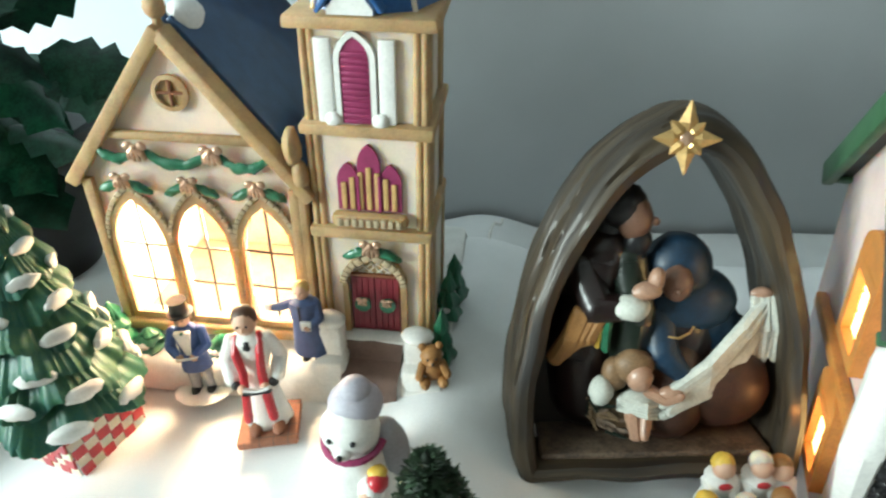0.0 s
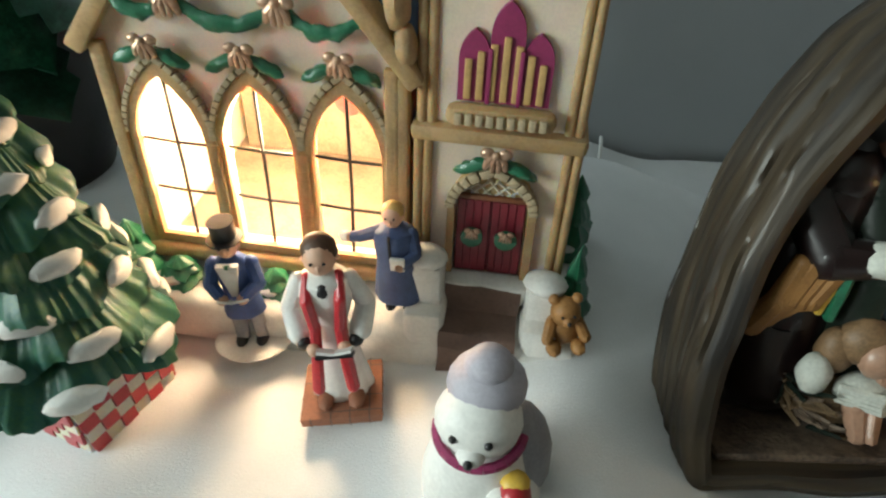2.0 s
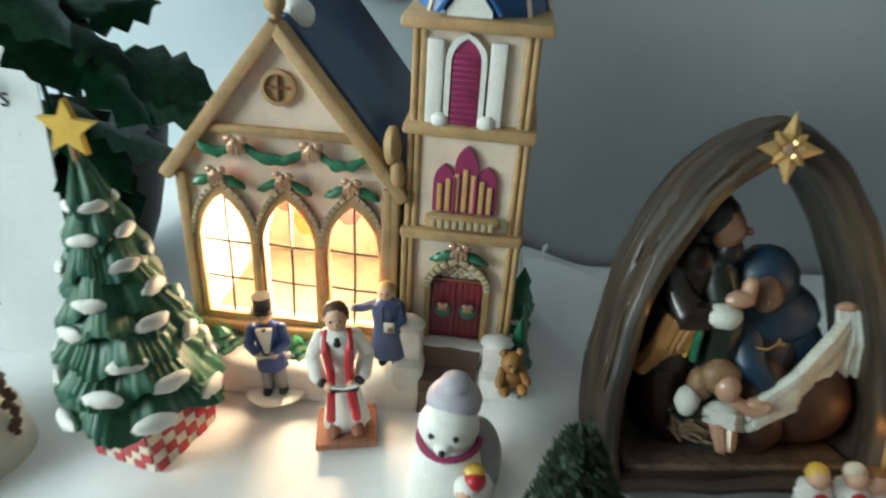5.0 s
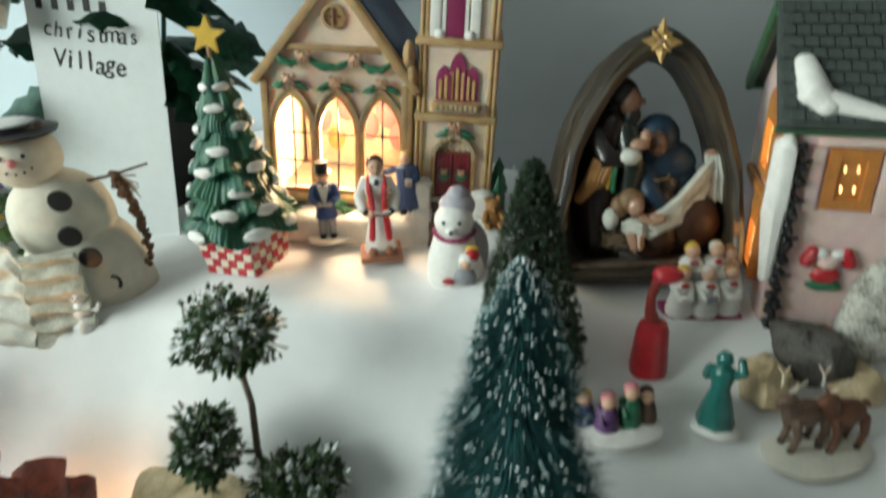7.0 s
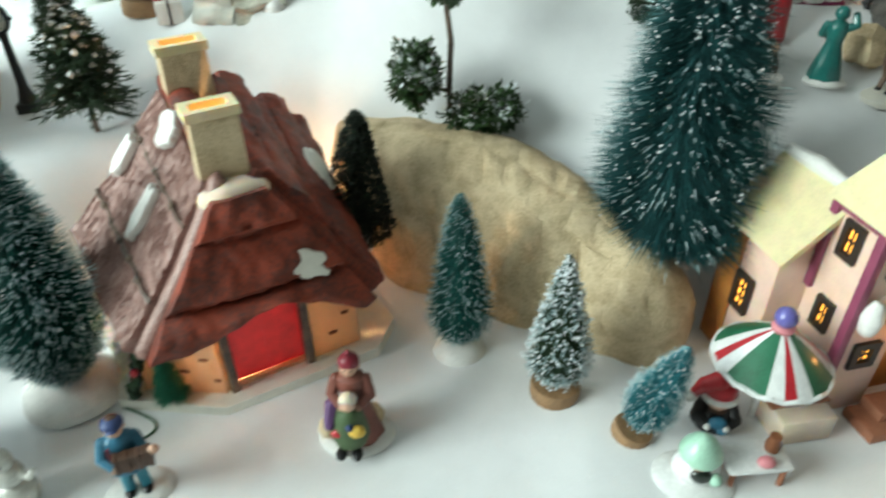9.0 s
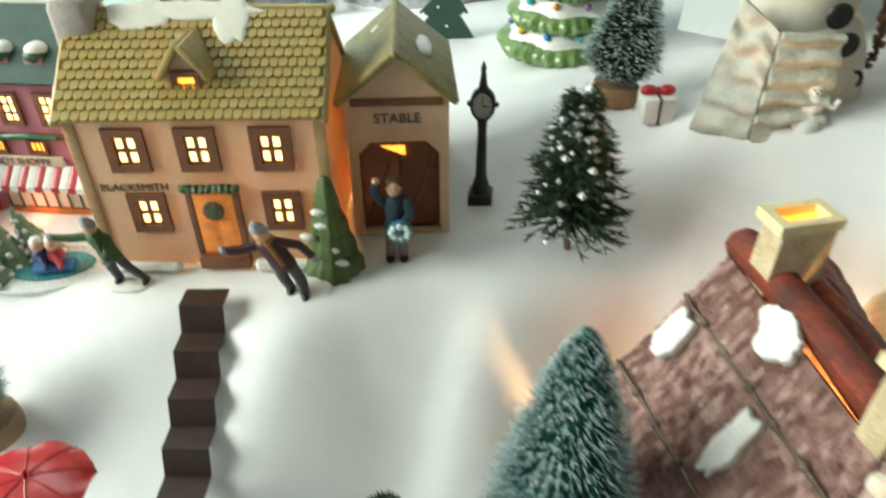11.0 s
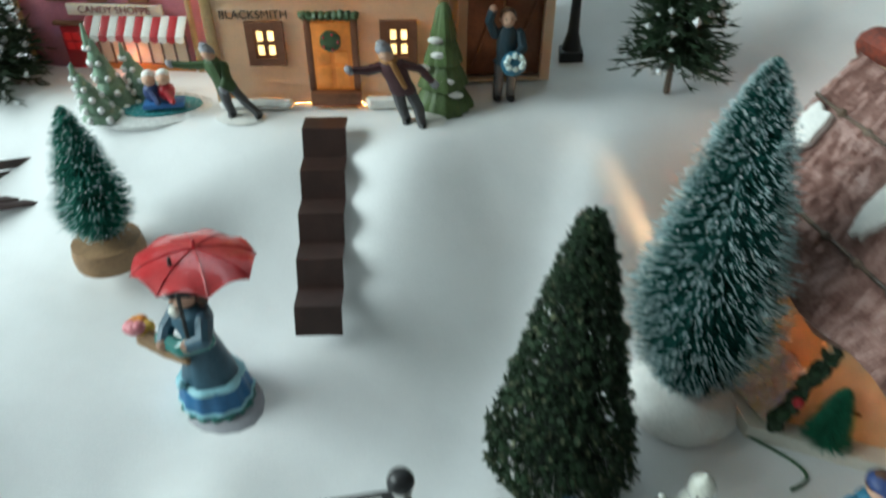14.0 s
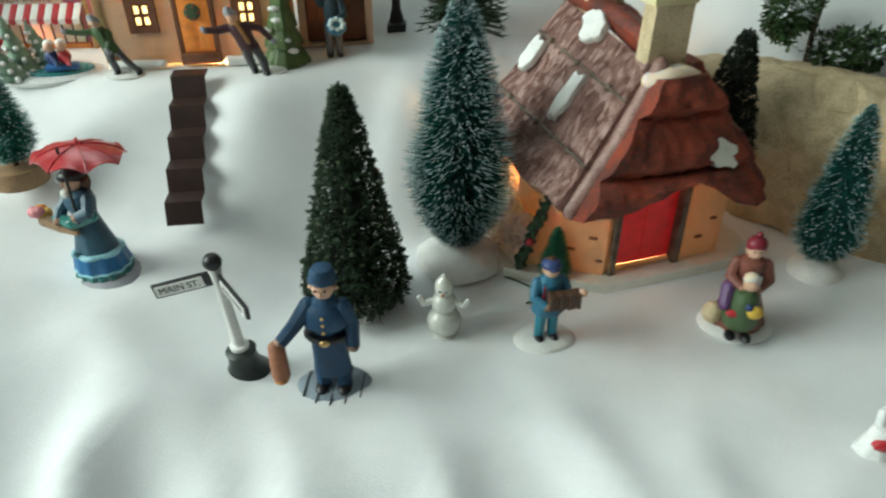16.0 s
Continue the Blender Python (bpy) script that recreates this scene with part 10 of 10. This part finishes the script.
def ceramic_tree():
    t = thing("ceramic_light_tree", "white and green ceramic tree with coloured bulbs", "ornamental tree", pose(-0.374, 0.452, 0.300) @ Matrix.Scale(0.9, 4))
    green = paint("leaf_glaze", (0.16, 0.27, 0.08), 0.3, 60, 0.25, 0.3, coat=0.6, second=(0.07, 0.15, 0.04))
    rnd = random.Random(7)
    cols = [paint("bulb_%s" % n, c, 0.2, 40, 0.05, 0, coat=0.6) for n, c in (("orange", (0.75, 0.25, 0.02)), ("blue", (0.02, 0.22, 0.50)), ("violet", (0.20, 0.12, 0.32)), ("teal", (0.02, 0.42, 0.45)), ("amber", (0.75, 0.45, 0.04)))]
    for k in range(6):
        f = k / 6
        z, r = 0.002 + 0.030 * k, 0.062 * (1 - f * 0.82)
        w = 0.018 * (1 - f * 0.4)
        part("frosted_tier", Shape(CERAMIC).lathe([(r * 0.8, 0), (r * 0.98, w * 0.9), (r * 0.82, w * 1.6), (r * 0.66, w * 2.3), (r * 0.4, w * 2.5)], 40, (0, 0, z), wave=lambda a, zz: 1 + 0.05 * math.sin(a * 7)).rough(0.0012, 0.006), t, "white frosted tier")
        part("green_roll", Shape(green).lathe([(r * 0.80, -0.001), (r * 1.0, -0.001), (r * 1.09, w * 0.30), (r * 1.08, w * 0.60), (r * 0.99, w * 0.90), (r * 0.82, w)], 120, (0, 0, z), wave=lambda a, zz: 1 + 0.07 * abs(math.sin(a * 3.5)) + 0.028 * math.sin(a * 34)), t, "ribbed green roll of branches")
        n = max(5, 11 - k)
        for i in range(n):
            a = 2 * math.pi * (i + 0.4 * (k % 2)) / n
            part("bulb", Shape(cols[(i * 2 + k) % 5]).ball((r * 0.93 * math.cos(a), r * 0.93 * math.sin(a), z + w * 1.5), 0.0036, 10), t, "coloured plastic bulb")


ceramic_tree()


# ---- card, dark planter with silk leaves and silver baubles ----
def card():
    c = thing("name_card", "white card with handwritten black lettering", "card", pose(-0.2155, 0.430, 0.329, -2, 5, -3))
    part("sheet", Shape(paint("card_white", (0.74, 0.78, 0.79), 0.7, 60, 0.02, 0.03)).box((-0.058, -0.0006, 0.0), (0.055, 0.0006, 0.278)), c, "white card sheet")
    rnd = random.Random(8)
    for text, z, size, x, advance in (("and", 0.231, 0.019, -0.004, 0.0095), ("christmas", 0.190, 0.0195, -0.004, 0.0092), ("Village", 0.164, 0.0225, -0.008, 0.0088)):
        for i, ch in enumerate(text):
            place = pose(x + (i - (len(text) - 1) / 2) * advance, -0.0010, z + rnd.uniform(-0.0014, 0.0014) - 0.0004 * i, 90, rnd.uniform(-9, 9), 0)
            letter = letters(ch, size * rnd.uniform(0.92, 1.1), BLACK, c, place, "black handwritten letter", "letter")
            for v in letter.data.vertices:
                v.co.x = v.co.x * 0.9 + 0.16 * v.co.y
    for x0, x1, z in ((-0.044, 0.014, 0.250), (-0.048, 0.020, 0.209)):
        n = 5
        for i in range(n):
            xa = x0 + (x1 - x0) * i / n
            part("writing_bar", Shape(BLACK).box((xa, -0.0011, z - 0.004), (xa + (x1 - x0) / n * 0.40, -0.0007, z + (0.012 if i % 3 == 0 else 0.005))), c, "plain black pen bar")


card()


def silk_leaf(L, W, seed):
    """A folded, notched leaf with thickness."""
    s = Shape(LEAF)
    n = 9
    rnd = random.Random(seed)
    rows = []
    for i in range(n + 1):
        t = i / n
        w = W * math.sin(math.pi * min(1, t * 0.97 + 0.03)) ** 0.7 * (1 + (0.22 if i % 2 else -0.1))
        y = L * t
        z = -0.22 * L * t * t
        rows.append([(-w, y - 0.01 * L, z - 0.25 * w + 0.004 * rnd.uniform(-1, 1)), (-w * 0.5, y, z - 0.02 * w), (0, y, z + 0.10 * w), (w * 0.5, y, z - 0.02 * w), (w, y - 0.01 * L, z - 0.25 * w + 0.004 * rnd.uniform(-1, 1))])
    vs = [[s.bm.verts.new(p) for p in r] for r in rows]
    for a, b in zip(vs, vs[1:]):
        for i in range(4):
            s.bm.faces.new((a[i], a[i + 1], b[i + 1], b[i]))
    bmesh.ops.solidify(s.bm, geom=s.bm.faces[:], thickness=0.0008)
    return s.mesh("leaf")


def planter():
    p = thing("leaf_planter", "black tapered planter of green silk leaves and baubles", "plant", pose(-0.222, 0.540, 0.326))
    part("pot", Shape(paint("black_brown_pot", (0.008, 0.006, 0.006), 0.5, 60, 0.2)).lathe([(0.040, 0), (0.046, 0.004), (0.066, 0.05), (0.080, 0.095), (0.088, 0.13), (0.083, 0.132), (0.076, 0.126)], 40), p, "glossy black-brown tapered pot")
    leaves = [silk_leaf(0.075, 0.026, k) for k in range(4)]
    stem = Shape(HOLLY)
    for k in range(9):
        a = k * 0.7
        stem.limb([(0.02 * math.cos(a), 0.02 * math.sin(a), 0.10), (0.05 * math.cos(a), -0.02 + 0.04 * math.sin(a), 0.20), (0.08 * math.cos(a), -0.05 + 0.05 * math.sin(a), 0.29)], [0.0022, 0.0018, 0.0012], 6)
    part("stem", stem, p, "green wire stems")
    rnd = random.Random(3)
    for k in range(46):
        a = rnd.random() * 6.283
        r, z = rnd.uniform(0.02, 0.075), rnd.uniform(0.13, 0.34)
        part("leaf", leaves[k % 4], p, place=Matrix.Translation((r * math.cos(a), r * math.sin(a), z)) @ Matrix.Rotation(a - math.pi / 2, 4, "Z") @ Matrix.Rotation(rnd.uniform(-0.7, 0.9), 4, "X") @ Matrix.Rotation(rnd.uniform(-0.6, 0.6), 4, "Y") @ Matrix.Scale(rnd.uniform(0.75, 1.2), 4))
    # sprays reaching forward over the card and out to the side
    for x, y, z, turn, tip, size in ((0.020, -0.112, 0.315, -70, 60, 0.8), (0.096, -0.115, 0.310, -60, 70, 0.9), (0.085, -0.110, 0.285, -75, 20, 0.9), (0.068, -0.118, 0.268, -95, -35, 0.9), (0.082, -0.116, 0.245, -110, -45, 0.8), (0.092, -0.105, 0.232, -85, -25, 0.8), (0.090, -0.098, 0.222, -80, -42, 1.0), (0.078, -0.090, 0.180, -95, -50, 0.9), (0.070, -0.085, 0.150, -110, -35, 0.9), (0.088, -0.085, 0.165, -70, -20, 0.8),
                                    (-0.088, -0.118, 0.165, 150, -40, 1.0), (-0.098, -0.112, 0.140, 130, -55, 0.9), (-0.070, -0.105, 0.230, 110, -20, 0.9), (-0.055, -0.110, 0.270, 120, 20, 0.8), (-0.012, -0.100, 0.315, 170, 45, 0.8)):
        part("leaf", leaves[int(abs(turn)) % 4], p, place=pose(x, y, z, tip, 0, turn) @ Matrix.Scale(size, 4))
    for x, y, z, r in ((0.080, -0.122, 0.282, 0.0185), (-0.062, -0.110, 0.235, 0.016), (-0.075, -0.105, 0.185, 0.013)):
        part("bauble", Shape(SILVER).ball((x, y, z), r, 20), p, "matt silver bauble")
    for x, y, z, k in ((0.048, -0.120, 0.298, 0), (-0.018, -0.120, 0.296, 1), (-0.052, -0.122, 0.215, 2)):
        b = part("foil_parcel", Shape(SILVER).box((x - 0.016, y - 0.012, z - 0.014), (x + 0.016, y + 0.012, z + 0.016), 0.003, Matrix.Translation((x, y, z)) @ Matrix.Rotation(0.5 + k, 4, "Z") @ Matrix.Rotation(0.4, 4, "X") @ Matrix.Translation((-x, -y, -z))).rough(0.0015, 0.008), p, "crumpled silver foil parcel")
        for i in range(7):
            a = i * 0.9
            part("foil_ribbon", Shape(SILVER).tube([(x + 0.010 * math.cos(a) * math.cos(q), y - 0.014 + 0.003 * math.sin(i), z + 0.012 + 0.008 * math.sin(q) + 0.004 * math.sin(a)) for q in [0.6 * j for j in range(8)]], 0.0009, 5), b, "curled silver ribbon")


planter()

# dark framed panel on the back wall
fr = thing("wall_panel", "dark brown wooden panel hung on the back wall", "wall panel", pose(0.055, 0.786, 0.515))
part("board", Shape(paint("walnut", (0.05, 0.022, 0.018), 0.5, 40, 0.2, 0.3)).box((-0.085, -0.004, 0.02), (0.075, 0.008, 0.72), 0.002), fr, "dark walnut board")
part("rail", Shape(MAROON).box((-0.085, -0.008, 0.0), (0.075, 0.008, 0.0195), 0.002), fr, "reddish lower rail")

cord = Shape(WHITE).tube([(0.158 + 0.012 * t, 0.53 + 0.10 * t, 0.345 - 0.02 * t + 0.01 * math.sin(t * 5)) for t in [i / 10 for i in range(11)]], 0.0014, 6)
solid("power_cord", cord, "white power cord running off behind the church", "cord", Matrix())
